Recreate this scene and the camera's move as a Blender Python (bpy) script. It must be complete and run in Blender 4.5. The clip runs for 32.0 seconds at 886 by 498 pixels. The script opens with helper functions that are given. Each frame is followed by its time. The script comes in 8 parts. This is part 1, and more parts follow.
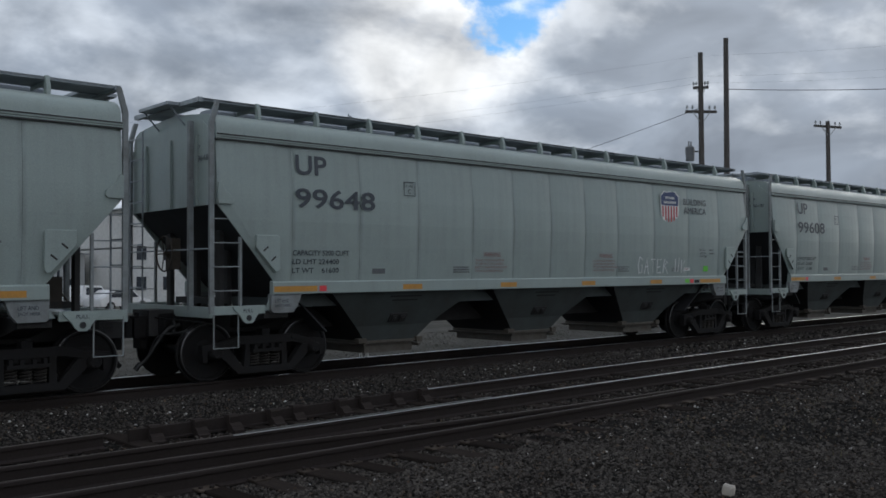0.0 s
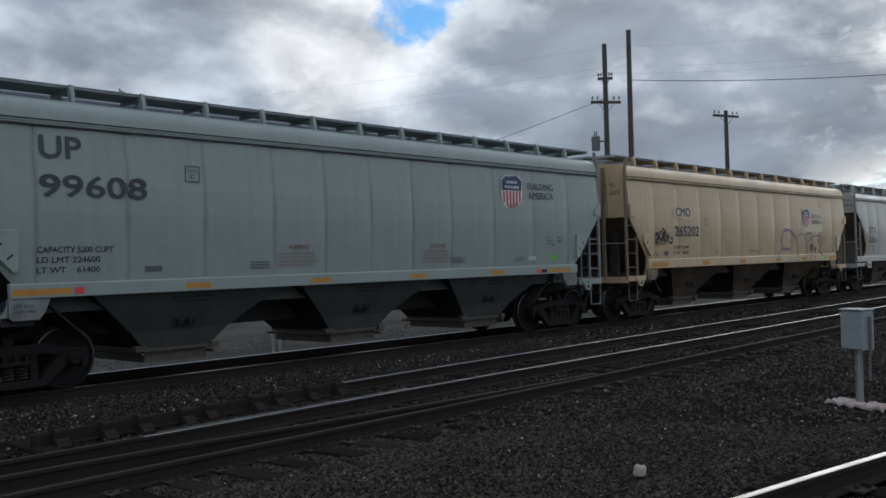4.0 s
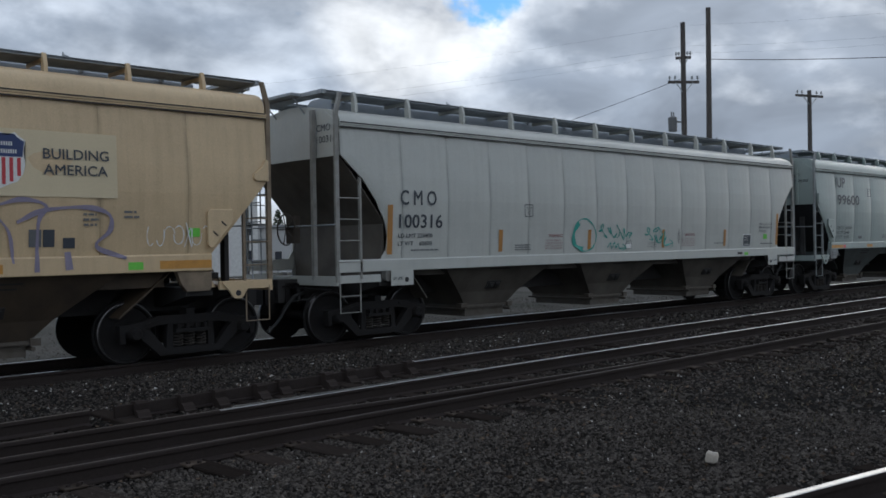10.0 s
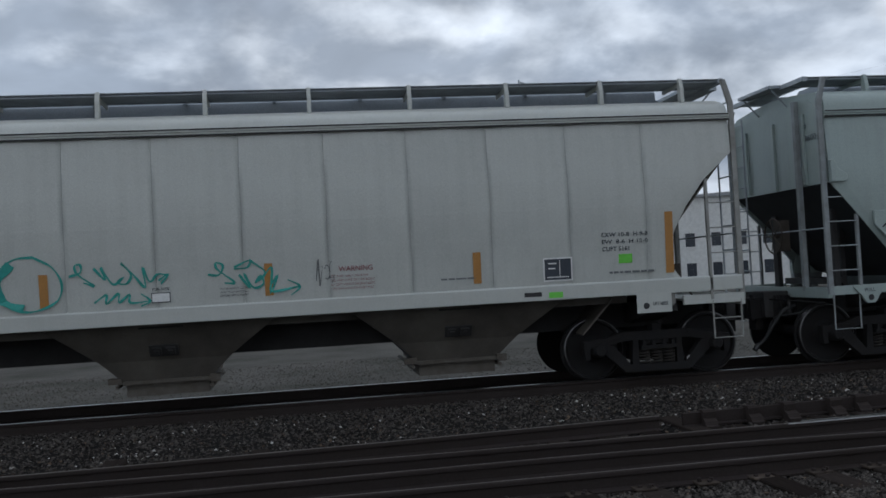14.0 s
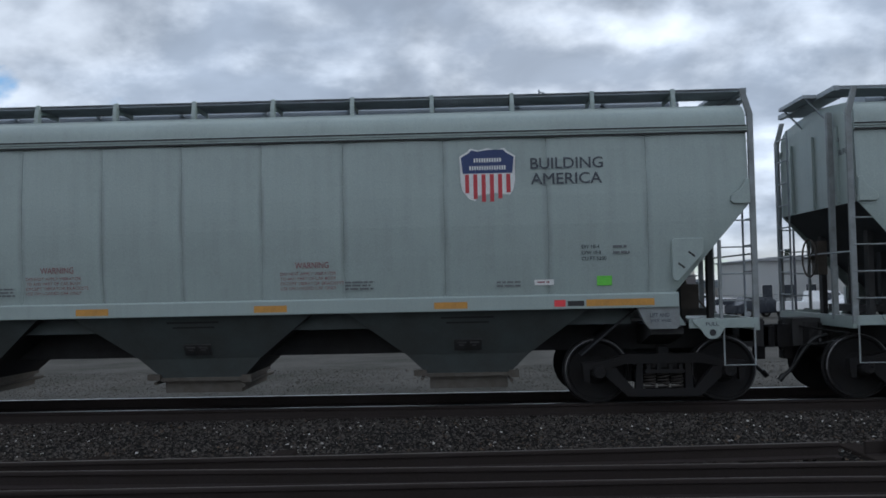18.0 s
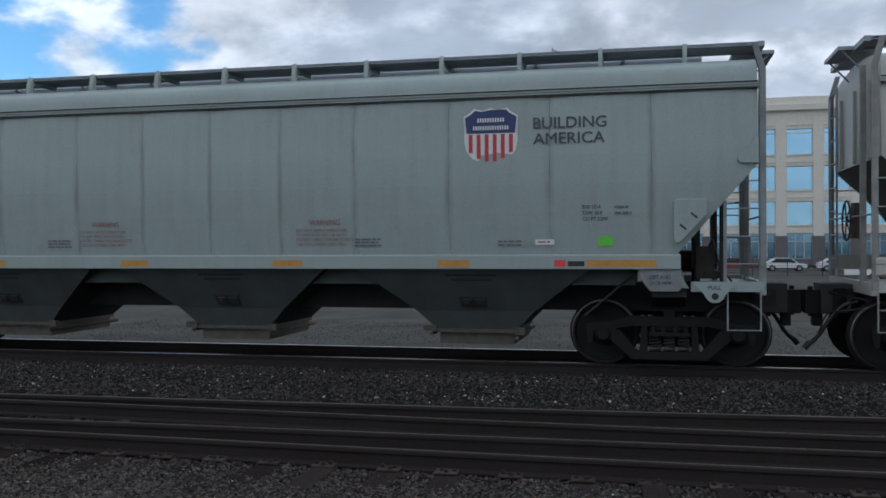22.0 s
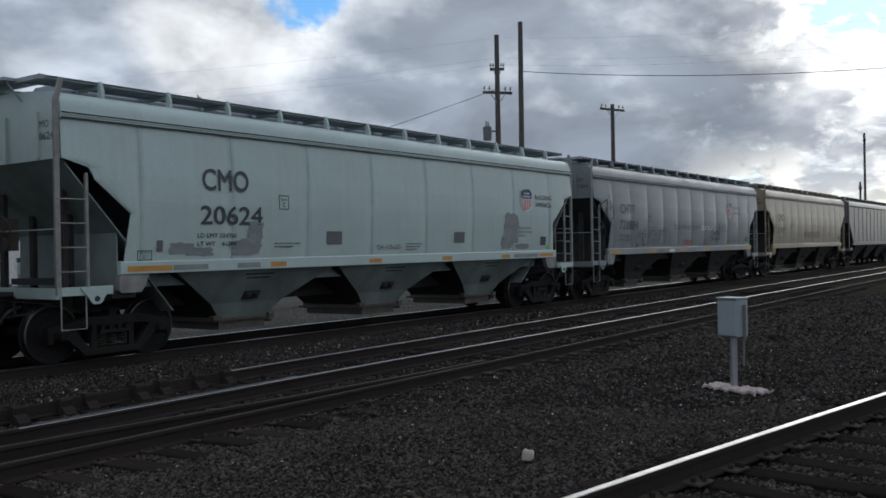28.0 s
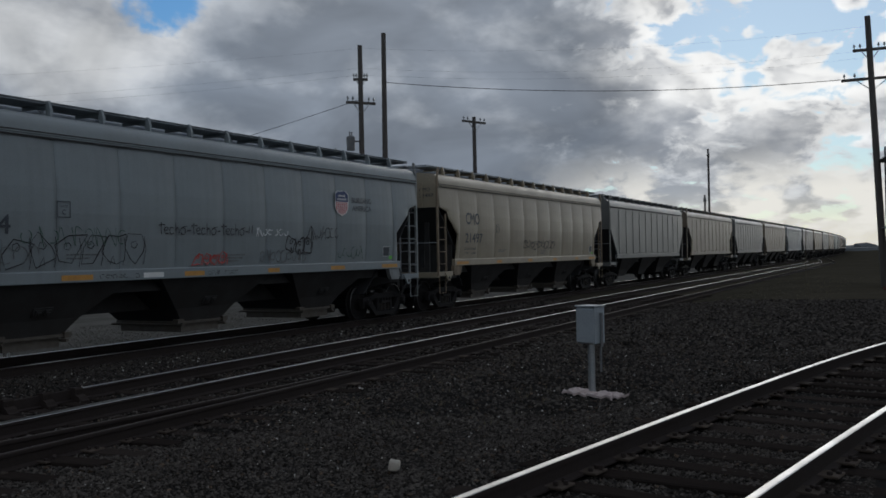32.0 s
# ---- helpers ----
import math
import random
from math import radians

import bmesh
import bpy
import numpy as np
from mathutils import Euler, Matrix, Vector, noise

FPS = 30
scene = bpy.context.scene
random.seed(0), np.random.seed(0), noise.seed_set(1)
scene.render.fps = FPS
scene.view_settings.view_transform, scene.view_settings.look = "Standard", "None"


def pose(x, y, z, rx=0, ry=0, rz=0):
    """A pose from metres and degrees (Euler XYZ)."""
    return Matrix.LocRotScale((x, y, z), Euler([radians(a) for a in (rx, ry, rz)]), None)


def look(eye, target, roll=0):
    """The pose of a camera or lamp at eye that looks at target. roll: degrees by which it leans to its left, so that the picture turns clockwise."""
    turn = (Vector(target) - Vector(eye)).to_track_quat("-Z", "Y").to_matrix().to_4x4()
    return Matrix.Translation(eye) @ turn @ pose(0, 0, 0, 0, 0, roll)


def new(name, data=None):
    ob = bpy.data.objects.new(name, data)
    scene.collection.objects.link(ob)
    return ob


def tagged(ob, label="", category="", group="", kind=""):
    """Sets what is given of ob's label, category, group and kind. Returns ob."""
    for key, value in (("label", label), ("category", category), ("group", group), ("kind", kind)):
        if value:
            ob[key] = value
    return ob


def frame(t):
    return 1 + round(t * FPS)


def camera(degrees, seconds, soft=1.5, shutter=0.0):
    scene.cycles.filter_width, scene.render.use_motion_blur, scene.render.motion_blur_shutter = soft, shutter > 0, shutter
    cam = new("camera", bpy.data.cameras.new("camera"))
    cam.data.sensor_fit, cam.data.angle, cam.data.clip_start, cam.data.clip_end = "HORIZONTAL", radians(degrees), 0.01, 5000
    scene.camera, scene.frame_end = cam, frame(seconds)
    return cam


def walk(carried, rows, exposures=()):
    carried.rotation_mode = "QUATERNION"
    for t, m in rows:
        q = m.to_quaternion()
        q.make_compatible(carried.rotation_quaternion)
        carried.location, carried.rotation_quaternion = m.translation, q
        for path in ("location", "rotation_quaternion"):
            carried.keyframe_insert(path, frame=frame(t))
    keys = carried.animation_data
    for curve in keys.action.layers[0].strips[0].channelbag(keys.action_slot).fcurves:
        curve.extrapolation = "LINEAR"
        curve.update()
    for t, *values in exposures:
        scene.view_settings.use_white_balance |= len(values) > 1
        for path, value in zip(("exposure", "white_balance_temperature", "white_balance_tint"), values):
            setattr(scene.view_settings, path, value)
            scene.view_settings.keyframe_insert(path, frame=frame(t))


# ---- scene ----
cam = camera(51.52, 32.0, soft=1.65)

# seconds, yaw, pitch, roll; the phone turns round the holder, a little behind the turning point
REACH, EYE_HEIGHT = -0.152, 1.685
PATH = (
    (0.0, -42.18, 1.43, 0.34),
    (0.5, -41.40, 2.03, 1.20),
    (1.0, -40.52, 1.83, 1.03),
    (1.5, -41.03, 1.70, 0.19),
    (2.0, -42.56, 1.99, 0.46),
    (2.5, -47.30, 2.43, 0.95),
    (4.5, -46.84, 0.01, 1.96),
    (5.0, -41.13, -0.74, 1.79),
    (5.5, -33.87, -0.30, 1.83),
    (6.0, -31.06, 0.13, 1.72),
    (6.5, -31.01, 0.05, 1.35),
    (7.0, -32.27, 0.00, 2.12),
    (7.5, -33.95, 0.18, 2.26),
    (8.0, -36.14, -0.51, 1.93),
    (8.5, -38.73, -0.37, 2.21),
    (9.0, -40.27, 0.18, 2.34),
    (9.5, -42.10, 0.03, 2.01),
    (10.0, -43.17, -0.27, 0.95),
    (10.5, -42.92, -0.02, 0.75),
    (11.0, -42.56, 0.37, 0.69),
    (11.5, -43.77, 0.60, 0.62),
    (12.0, -42.34, 1.09, 0.45),
    (12.5, -35.03, 1.15, 0.80),
    (13.0, -23.51, 1.32, 1.50),
    (13.5, -14.95, 1.27, 2.91),
    (15.5, 3.17, 2.06, 1.98),
    (16.0, 5.84, 2.53, 3.34),
    (16.5, 6.35, 3.48, 3.63),
    (17.0, 6.76, 3.86, 3.48),
    (17.5, 5.39, 3.16, 3.03),
    (18.0, 1.63, 2.36, 1.18),
    (18.5, -2.49, 0.78, -0.17),
    (19.0, -4.55, -1.24, -3.44),
    (19.5, -5.30, 3.11, 0.42),
    (20.0, -2.76, 2.63, -2.49),
    (20.5, -1.44, 1.49, -0.84),
    (21.0, -0.36, 1.36, 2.12),
    (21.5, 4.15, 1.33, 0.27),
    (22.0, 12.83, -0.25, 0.26),
    (22.5, 21.94, -2.14, 0.42),
    (23.0, 29.42, -2.90, -0.03),
    (23.5, 36.51, -2.62, -1.02),
    (24.0, 44.33, -2.62, -1.78),
    (24.5, 45.91, -2.21, -1.28),
    (26.5, -17.92, 1.25, -0.98),
    (27.0, -31.64, 1.00, -0.05),
    (27.5, -43.89, 0.50, 0.34),
    (28.0, -54.47, -0.11, 1.03),
    (28.5, -59.54, -0.29, 2.18),
    (29.0, -60.95, -0.17, 2.32),
    (29.5, -62.73, 0.01, 0.93),
    (30.0, -63.46, 0.23, -0.01),
    (30.5, -63.37, 0.31, 0.23),
    (31.0, -63.74, 0.44, 0.66),
    (31.5, -63.91, 0.27, 0.78),
    (32.0, -62.99, 0.37, 1.17),
)
EXPOSURES = [(t, v, k, 10.0) for t, v, k in ((0.0, 0.08, 6400.0), (1.0, -0.1, 6400.0), (2.0, -0.08, 6400.0), (2.5, 0.0, 6400.0), (4.5, 0.0, 6250.0), (5.0, -0.03, 6250.0), (6.0, 0.12, 6250.0), (9.0, 0.2, 6200.0), (10.5, 0.16, 6200.0), (13.0, 0.15, 6250.0), (16.0, 0.38, 6200.0), (18.2, 0.38, 6100.0), (18.6, 0.7, 6500.0), (19.0, 1.35, 7500.0), (19.3, 1.25, 7100.0), (19.6, 0.50, 6150.0), (20.0, -0.08, 6150.0), (20.5, 0.15, 6200.0), (21.0, 0.45, 6250.0), (22.0, 0.45, 6150.0), (23.0, 0.75, 6350.0), (24.0, 0.68, 6250.0), (24.5, 0.2, 6100.0), (26.5, 0.2, 6500.0), (27.0, 0.2, 6500.0), (27.8, 0.13, 6350.0), (28.0, 0.03, 6300.0), (29.0, -0.38, 6300.0), (30.0, -0.4, 6300.0), (31.0, -0.62, 6300.0), (32.0, -0.65, 6300.0))]
walk(cam, [(t, pose(-math.sin(radians(y)) * REACH, math.cos(radians(y)) * REACH, EYE_HEIGHT, 90 + p, r, y)) for t, y, p, r in PATH], EXPOSURES)


def travel(t):
    """How far the train has rolled (towards -x) at t seconds."""
    u = (t - 16) / 16
    return 4.7779 * t + 16 * (-0.03135 * u ** 2 + -0.01643 * u ** 3 + 0.00561 * u ** 4)


# ---------------------------------------------------------------- world, sun, materials


def node(tree, kind, **values):
    n = tree.nodes.new(kind)
    for key, value in values.items():
        if key in n.inputs:
            n.inputs[key].default_value = value
    return n


def sky_world():
    world = bpy.data.worlds.new("sky")
    scene.world = world
    world.use_nodes = True
    tree = world.node_tree
    tree.nodes.clear()
    link = tree.links.new

    def math_node(op, a, b=None, c=None, clamp=False):
        n = tree.nodes.new("ShaderNodeMath")
        n.operation, n.use_clamp = op, clamp
        for i, v in enumerate((a, b, c)):
            if v is None:
                continue
            if isinstance(v, (int, float)):
                n.inputs[i].default_value = v
            else:
                link(v, n.inputs[i])
        return n.outputs[0]

    def ramp(value, a, b):
        n = tree.nodes.new("ShaderNodeMapRange")
        n.interpolation_type = "SMOOTHSTEP"
        n.inputs["From Min"].default_value, n.inputs["From Max"].default_value = a, b
        link(value, n.inputs["Value"])
        return n.outputs["Result"]

    def mix(f, a, b):
        n = tree.nodes.new("ShaderNodeMix")
        n.data_type = "RGBA"
        for sock, v in ((n.inputs[0], f), (n.inputs[6], a), (n.inputs[7], b)):
            if isinstance(v, (int, float, tuple)):
                sock.default_value = v
            else:
                link(v, sock)
        return n.outputs[2]

    def vec(op, p, q):
        n = tree.nodes.new("ShaderNodeVectorMath")
        n.operation = op
        for i, v in enumerate((p, q)):
            if isinstance(v, tuple):
                n.inputs[i].default_value = v
            elif isinstance(v, (int, float)):
                n.inputs["Scale"].default_value = v
            elif v is not None:
                link(v, n.inputs[i])
        return n.outputs[0]

    sky = tree.nodes.new("ShaderNodeTexSky")
    sky.sky_type = "NISHITA"
    sky.sun_disc = False
    sky.sun_elevation, sky.sun_rotation = radians(SUN_ELEVATION), radians(SUN_BEARING)
    sky.dust_density, sky.air_density, sky.ozone_density = 0.2, 1.2, 3.0
    blue = vec("MULTIPLY", sky.outputs[0], (0.100, 0.144, 0.190))
    blue_sky = blue

    coord = tree.nodes.new("ShaderNodeTexCoord")
    split = tree.nodes.new("ShaderNodeSeparateXYZ")
    link(coord.outputs["Generated"], split.inputs[0])
    x, y, z = split.outputs
    height = math_node("ADD", math_node("MAXIMUM", z, 0.0), 0.42)
    flat = tree.nodes.new("ShaderNodeCombineXYZ")
    link(math_node("DIVIDE", x, height), flat.inputs[0])
    link(math_node("DIVIDE", y, height), flat.inputs[1])
    flat.inputs[2].default_value = 3.7
    flat = flat.outputs[0]

    def fbm(at, scale, detail, rough, shift, warp=0.0):
        n = node(tree, "ShaderNodeTexNoise", Scale=scale, Detail=detail, Roughness=rough, Distortion=warp)
        link(vec("ADD", at, shift), n.inputs["Vector"])
        return n.outputs["Fac"]

    # directions stirred a little, so that every break and bank has a ragged outline
    stir = node(tree, "ShaderNodeTexNoise", Scale=8.0, Detail=6.0, Roughness=0.6)
    link(coord.outputs["Generated"], stir.inputs["Vector"])
    drift = vec("NORMALIZE", vec("ADD", coord.outputs["Generated"], vec("SCALE", vec("SUBTRACT", stir.outputs["Color"], (0.5, 0.5, 0.5)), 0.11)), None)

    def toward(bearing, elevation, wide, narrow):
        """1 round that direction, 0 further off than the wide angle."""
        b, e = radians(bearing), radians(elevation)
        n = tree.nodes.new("ShaderNodeVectorMath")
        n.operation = "DOT_PRODUCT"
        n.inputs[1].default_value = (math.sin(b) * math.cos(e), math.cos(b) * math.cos(e), math.sin(e))
        link(drift, n.inputs[0])
        return ramp(n.outputs["Value"], math.cos(radians(wide)), math.cos(radians(narrow)))

    def add(*terms):
        total = None
        for factor, value in terms:
            v = value if factor == 1 else math_node("MULTIPLY", value, factor)
            total = v if total is None else math_node("ADD", total, v)
        return total

    def clouds(at):
        return add((0.68, fbm(at, 1.9, 7.0, 0.5, (1.3, 4.2, 0.0), 0.2)), (0.32, fbm(at, 6.0, 5.0, 0.52, (7.1, 2.6, 1.5), 0.15)))

    # relief: the cloud's thickness against its thickness a little nearer to the sun and to the zenith
    b, e = radians(SUN_BEARING), radians(SUN_ELEVATION)
    reach = math.cos(e) / (math.sin(e) + 0.42)
    sunward = vec("NORMALIZE", vec("SUBTRACT", (math.sin(b) * reach, math.cos(b) * reach, 3.7), flat), None)
    upward = vec("NORMALIZE", vec("MULTIPLY", flat, (-1.0, -1.0, 0.0)), None)
    offset = vec("ADD", vec("SCALE", sunward, 0.035), vec("SCALE", upward, 0.055))
    thick = clouds(flat)
    relief = math_node("SUBTRACT", thick, clouds(vec("ADD", flat, offset)))
    # fair weather to the north-west, small breaks elsewhere, a heavy deck to the east
    field = add((1, thick), (-0.115, toward(-37, 13, 13, 5)), (-0.115, toward(46.8, 17, 4.5, 1)), (0.05, toward(42.5, 14, 4.5, 1.5)), (0.05, toward(50, 9, 7, 2)), (-0.07, toward(-24, 10.5, 5, 2)), (0.05, toward(-22, 18, 8, 3)), (-0.045, toward(84, 10, 12, 4)), (-0.07, toward(88, 17, 8, 3)), (0.10, toward(64, 11, 13, 6)),
                (0.06, toward(-56, 12, 15, 5)), (0.035, toward(180, 12, 50, 20)), (0.07, toward(10, 15, 13, 3)), (0.06, toward(28, 10, 10, 3)))
    # small ragged pieces near the sun
    ragged = math_node("SUBTRACT", fbm(flat, 12.0, 6.0, 0.55, (3.1, 8.4, 2.0), 0.3), 0.5)
    field = add((1, field), (0.72, math_node("MULTIPLY", ragged, toward(84, 11, 26, 11))), (0.062, 1.0), (0.05, toward(34, 12.5, 8, 4)), (0.05, toward(49, 8.0, 5, 2)))
    mask = ramp(field, 0.44, 0.515)
    deep = ramp(field, 0.50, 0.63)
    # near the sun thin edges shine and thick middles stay dark
    rim = math_node("MULTIPLY", math_node("SUBTRACT", 0.42, deep), toward(76, 12, 40, 12))
    shaded = ramp(add((1, relief), (-0.045, deep), (0.058, rim), (0.03, toward(42, 18, 16, 3)), (0.02, toward(84, 10, 12, 3)), (-0.02, toward(65, 13, 13, 5)), (-0.085, toward(-64, 15, 20, 6)), (-0.05, toward(-10, 14, 9, 3))), 0.085, -0.11)
    glow = add((1.0, toward(83, 14, 13, 2)), (0.6, toward(42, 15, 8, 2)), (0.4, toward(104, 12, 28, 6)), (0.25, toward(64, 23, 22, 6)), (0.15, toward(5, 8, 14, 3)))
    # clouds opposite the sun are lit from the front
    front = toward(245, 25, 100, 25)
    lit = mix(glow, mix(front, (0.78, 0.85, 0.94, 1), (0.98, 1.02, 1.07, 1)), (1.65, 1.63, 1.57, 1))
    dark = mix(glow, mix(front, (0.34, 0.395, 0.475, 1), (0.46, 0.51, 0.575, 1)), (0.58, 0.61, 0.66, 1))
    # billows: soft lighter and darker swells inside the cloud
    swell = tree.nodes.new("ShaderNodeMapRange")
    swell.inputs["From Min"].default_value, swell.inputs["From Max"].default_value = 0.34, 0.66
    swell.inputs["To Min"].default_value, swell.inputs["To Max"].default_value = 0.76, 1.22
    link(fbm(flat, 3.4, 4.0, 0.5, (5.2, 0.7, 3.0), 0.6), swell.inputs["Value"])
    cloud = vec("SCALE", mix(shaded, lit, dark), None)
    link(swell.outputs[0], cloud.node.inputs["Scale"])
    blue = mix(math_node("MULTIPLY", toward(83, 11, 24, 4), 0.5), blue_sky, (1.0, 1.06, 1.12, 1))
    low = ramp(z, 0.07, 0.0)
    bright = toward(86, 5, 24, 3)
    veil = mix(math_node("MULTIPLY", low, 0.8), cloud, mix(bright, (0.64, 0.65, 0.62, 1), (1.55, 1.45, 1.18, 1)))
    # under the heavy deck the sky clears towards the sun
    clear = math_node("MULTIPLY", ramp(z, 0.12, 0.045), toward(88, 3, 22, 10))
    veil = mix(math_node("MULTIPLY", clear, add((0.2, 1.0), (0.9, ramp(fbm(flat, 7.0, 5.0, 0.55, (2.2, 6.1, 4.0), 0.3), 0.58, 0.42)))), veil, (1.5, 1.45, 1.32, 1))
    total = mix(math_node("MAXIMUM", mask, math_node("MULTIPLY", low, 0.7)), blue, veil)
    back = tree.nodes.new("ShaderNodeBackground")
    back.inputs["Strength"].default_value = SKY_STRENGTH
    link(total, back.inputs["Color"])
    out = tree.nodes.new("ShaderNodeOutputWorld")
    link(back.outputs[0], out.inputs[0])


SUN_BEARING, SUN_ELEVATION, SKY_STRENGTH = 82.0, 14.0, 0.85
sky_world()
lamp = bpy.data.lights.new("sun", "SUN")
lamp.energy, lamp.angle, lamp.color = 0.8, radians(40), (1.0, 0.95, 0.87)
sun = new("sun", lamp)
b, e = radians(SUN_BEARING), radians(SUN_ELEVATION)
sun.matrix_world = look((60 * math.sin(b) * math.cos(e), 60 * math.cos(b) * math.cos(e), 60 * math.sin(e)), (0, 0, 0))


def surface(name, base, rough=0.6, metal=0.0, stain=None, amount=0.5, scale=3.0, grain=40.0, stretch=(1, 1, 1), bump=0.1, depth=0.01,
            island=0.0, piece=0.0, spec=0.5, streak=None, streak_amount=0.0, seam=None):
    """A weathered material: base colour, large stains, fine grain, optional streaks that run down, and a fine relief."""
    mat = bpy.data.materials.new(name)
    mat.use_nodes = True
    tree = mat.node_tree
    link = tree.links.new
    bsdf = tree.nodes["Principled BSDF"]
    bsdf.inputs["Roughness"].default_value, bsdf.inputs["Metallic"].default_value = rough, metal
    bsdf.inputs["Specular IOR Level"].default_value = spec
    coord = tree.nodes.new("ShaderNodeTexCoord")
    mapping = node(tree, "ShaderNodeMapping", Scale=stretch)
    link(coord.outputs["Object"], mapping.inputs["Vector"])

    def noise_fac(s, detail, vec, lo, hi):
        n = node(tree, "ShaderNodeTexNoise", Scale=s, Detail=detail, Roughness=0.6)
        link(vec, n.inputs["Vector"])
        r = tree.nodes.new("ShaderNodeMapRange")
        r.inputs["From Min"].default_value, r.inputs["From Max"].default_value = lo, hi
        link(n.outputs["Fac"], r.inputs["Value"])
        return n.outputs["Fac"], r.outputs["Result"]

    def blend(f, a, c, kind="MIX"):
        n = tree.nodes.new("ShaderNodeMix")
        n.data_type, n.blend_type = "RGBA", kind
        for sock, v in ((n.inputs[0], f), (n.inputs[6], a), (n.inputs[7], c)):
            if isinstance(v, (int, float, tuple)):
                sock.default_value = v
            else:
                link(v, sock)
        return n.outputs[2]

    colour = (*base, 1)
    stain = stain or tuple(v * 0.55 for v in base)
    raw, fac = noise_fac(scale, 5, mapping.outputs[0], 0.38, 0.78)
    m = tree.nodes.new("ShaderNodeMath")
    m.operation = "MULTIPLY"
    m.inputs[1].default_value = amount
    link(fac, m.inputs[0])
    colour = blend(m.outputs[0], colour, (*stain, 1))
    if streak:
        down = node(tree, "ShaderNodeMapping", Scale=(9.0, 9.0, 0.35))
        link(coord.outputs["Object"], down.inputs["Vector"])
        _, sf = noise_fac(1.0, 4, down.outputs[0], 0.50, 0.78)
        k = tree.nodes.new("ShaderNodeMath")
        k.operation = "MULTIPLY"
        k.inputs[1].default_value = streak_amount
        link(sf, k.inputs[0])
        colour = blend(k.outputs[0], colour, (*streak, 1))
    if seam:
        # dirt that has run down along the seams at both edges of a sheet
        uv = tree.nodes.new("ShaderNodeUVMap")
        su = tree.nodes.new("ShaderNodeSeparateXYZ")
        link(uv.outputs[0], su.inputs[0])
        edge = tree.nodes.new("ShaderNodeMapRange")
        edge.interpolation_type = "SMOOTHSTEP"
        edge.inputs["From Min"].default_value, edge.inputs["From Max"].default_value = 0.88, 1.0
        link(su.outputs[0], edge.inputs["Value"])
        run = node(tree, "ShaderNodeMapping", Scale=(5.0, 5.0, 1.1))
        link(coord.outputs["Object"], run.inputs["Vector"])
        info = tree.nodes.new("ShaderNodeObjectInfo")
        link(info.outputs["Random"], run.inputs["Location"])
        _, rf = noise_fac(1.0, 3, run.outputs[0], 0.36, 0.66)
        km = tree.nodes.new("ShaderNodeMath")
        km.operation = "MULTIPLY"
        link(edge.outputs[0], km.inputs[0])
        link(rf, km.inputs[1])
        k2 = tree.nodes.new("ShaderNodeMath")
        k2.operation = "MULTIPLY"
        k2.inputs[1].default_value = 0.5
        link(km.outputs[0], k2.inputs[0])
        colour = blend(k2.outputs[0], colour, (*seam, 1))
    fine, ff = noise_fac(grain, 3, coord.outputs["Object"], 0.25, 0.75)
    g = tree.nodes.new("ShaderNodeMapRange")
    g.inputs["To Min"].default_value, g.inputs["To Max"].default_value = 0.86, 1.12
    link(ff, g.inputs["Value"])
    shade = tree.nodes.new("ShaderNodeVectorMath")
    shade.operation = "SCALE"
    link(colour, shade.inputs[0])
    link(g.outputs[0], shade.inputs["Scale"])
    final = shade.outputs[0]
    for strength, kind, socket in ((island, "ShaderNodeNewGeometry", "Random Per Island"), (piece, "ShaderNodeObjectInfo", "Random")):
        if strength:
            src = tree.nodes.new(kind)
            r = tree.nodes.new("ShaderNodeMapRange")
            r.inputs["To Min"].default_value, r.inputs["To Max"].default_value = 1 - strength, 1 + strength
            link(src.outputs[socket], r.inputs["Value"])
            v = tree.nodes.new("ShaderNodeVectorMath")
            v.operation = "SCALE"
            link(final, v.inputs[0])
            link(r.outputs[0], v.inputs["Scale"])
            final = v.outputs[0]
    link(final, bsdf.inputs["Base Color"])
    rr = tree.nodes.new("ShaderNodeMapRange")
    rr.inputs["To Min"].default_value, rr.inputs["To Max"].default_value = max(0.03, rough - 0.12), min(1, rough + 0.12)
    link(raw, rr.inputs["Value"])
    link(rr.outputs[0], bsdf.inputs["Roughness"])
    if bump:
        bn = node(tree, "ShaderNodeBump", Strength=bump, Distance=depth)
        link(fine, bn.inputs["Height"])
        link(bn.outputs[0], bsdf.inputs["Normal"])
    return mat


def paint(name, base, grime=(0.10, 0.095, 0.085), amount=0.35, streak_amount=0.35, rough=0.40):
    return surface(name, base, rough=rough, stain=tuple(0.5 * v + 0.5 * g for v, g in zip(base, grime)), amount=amount, scale=0.9, grain=70, bump=0.05,
                   depth=0.004, streak=grime, streak_amount=streak_amount * 0.35, seam=tuple(0.35 * v for v in base), piece=0.03)


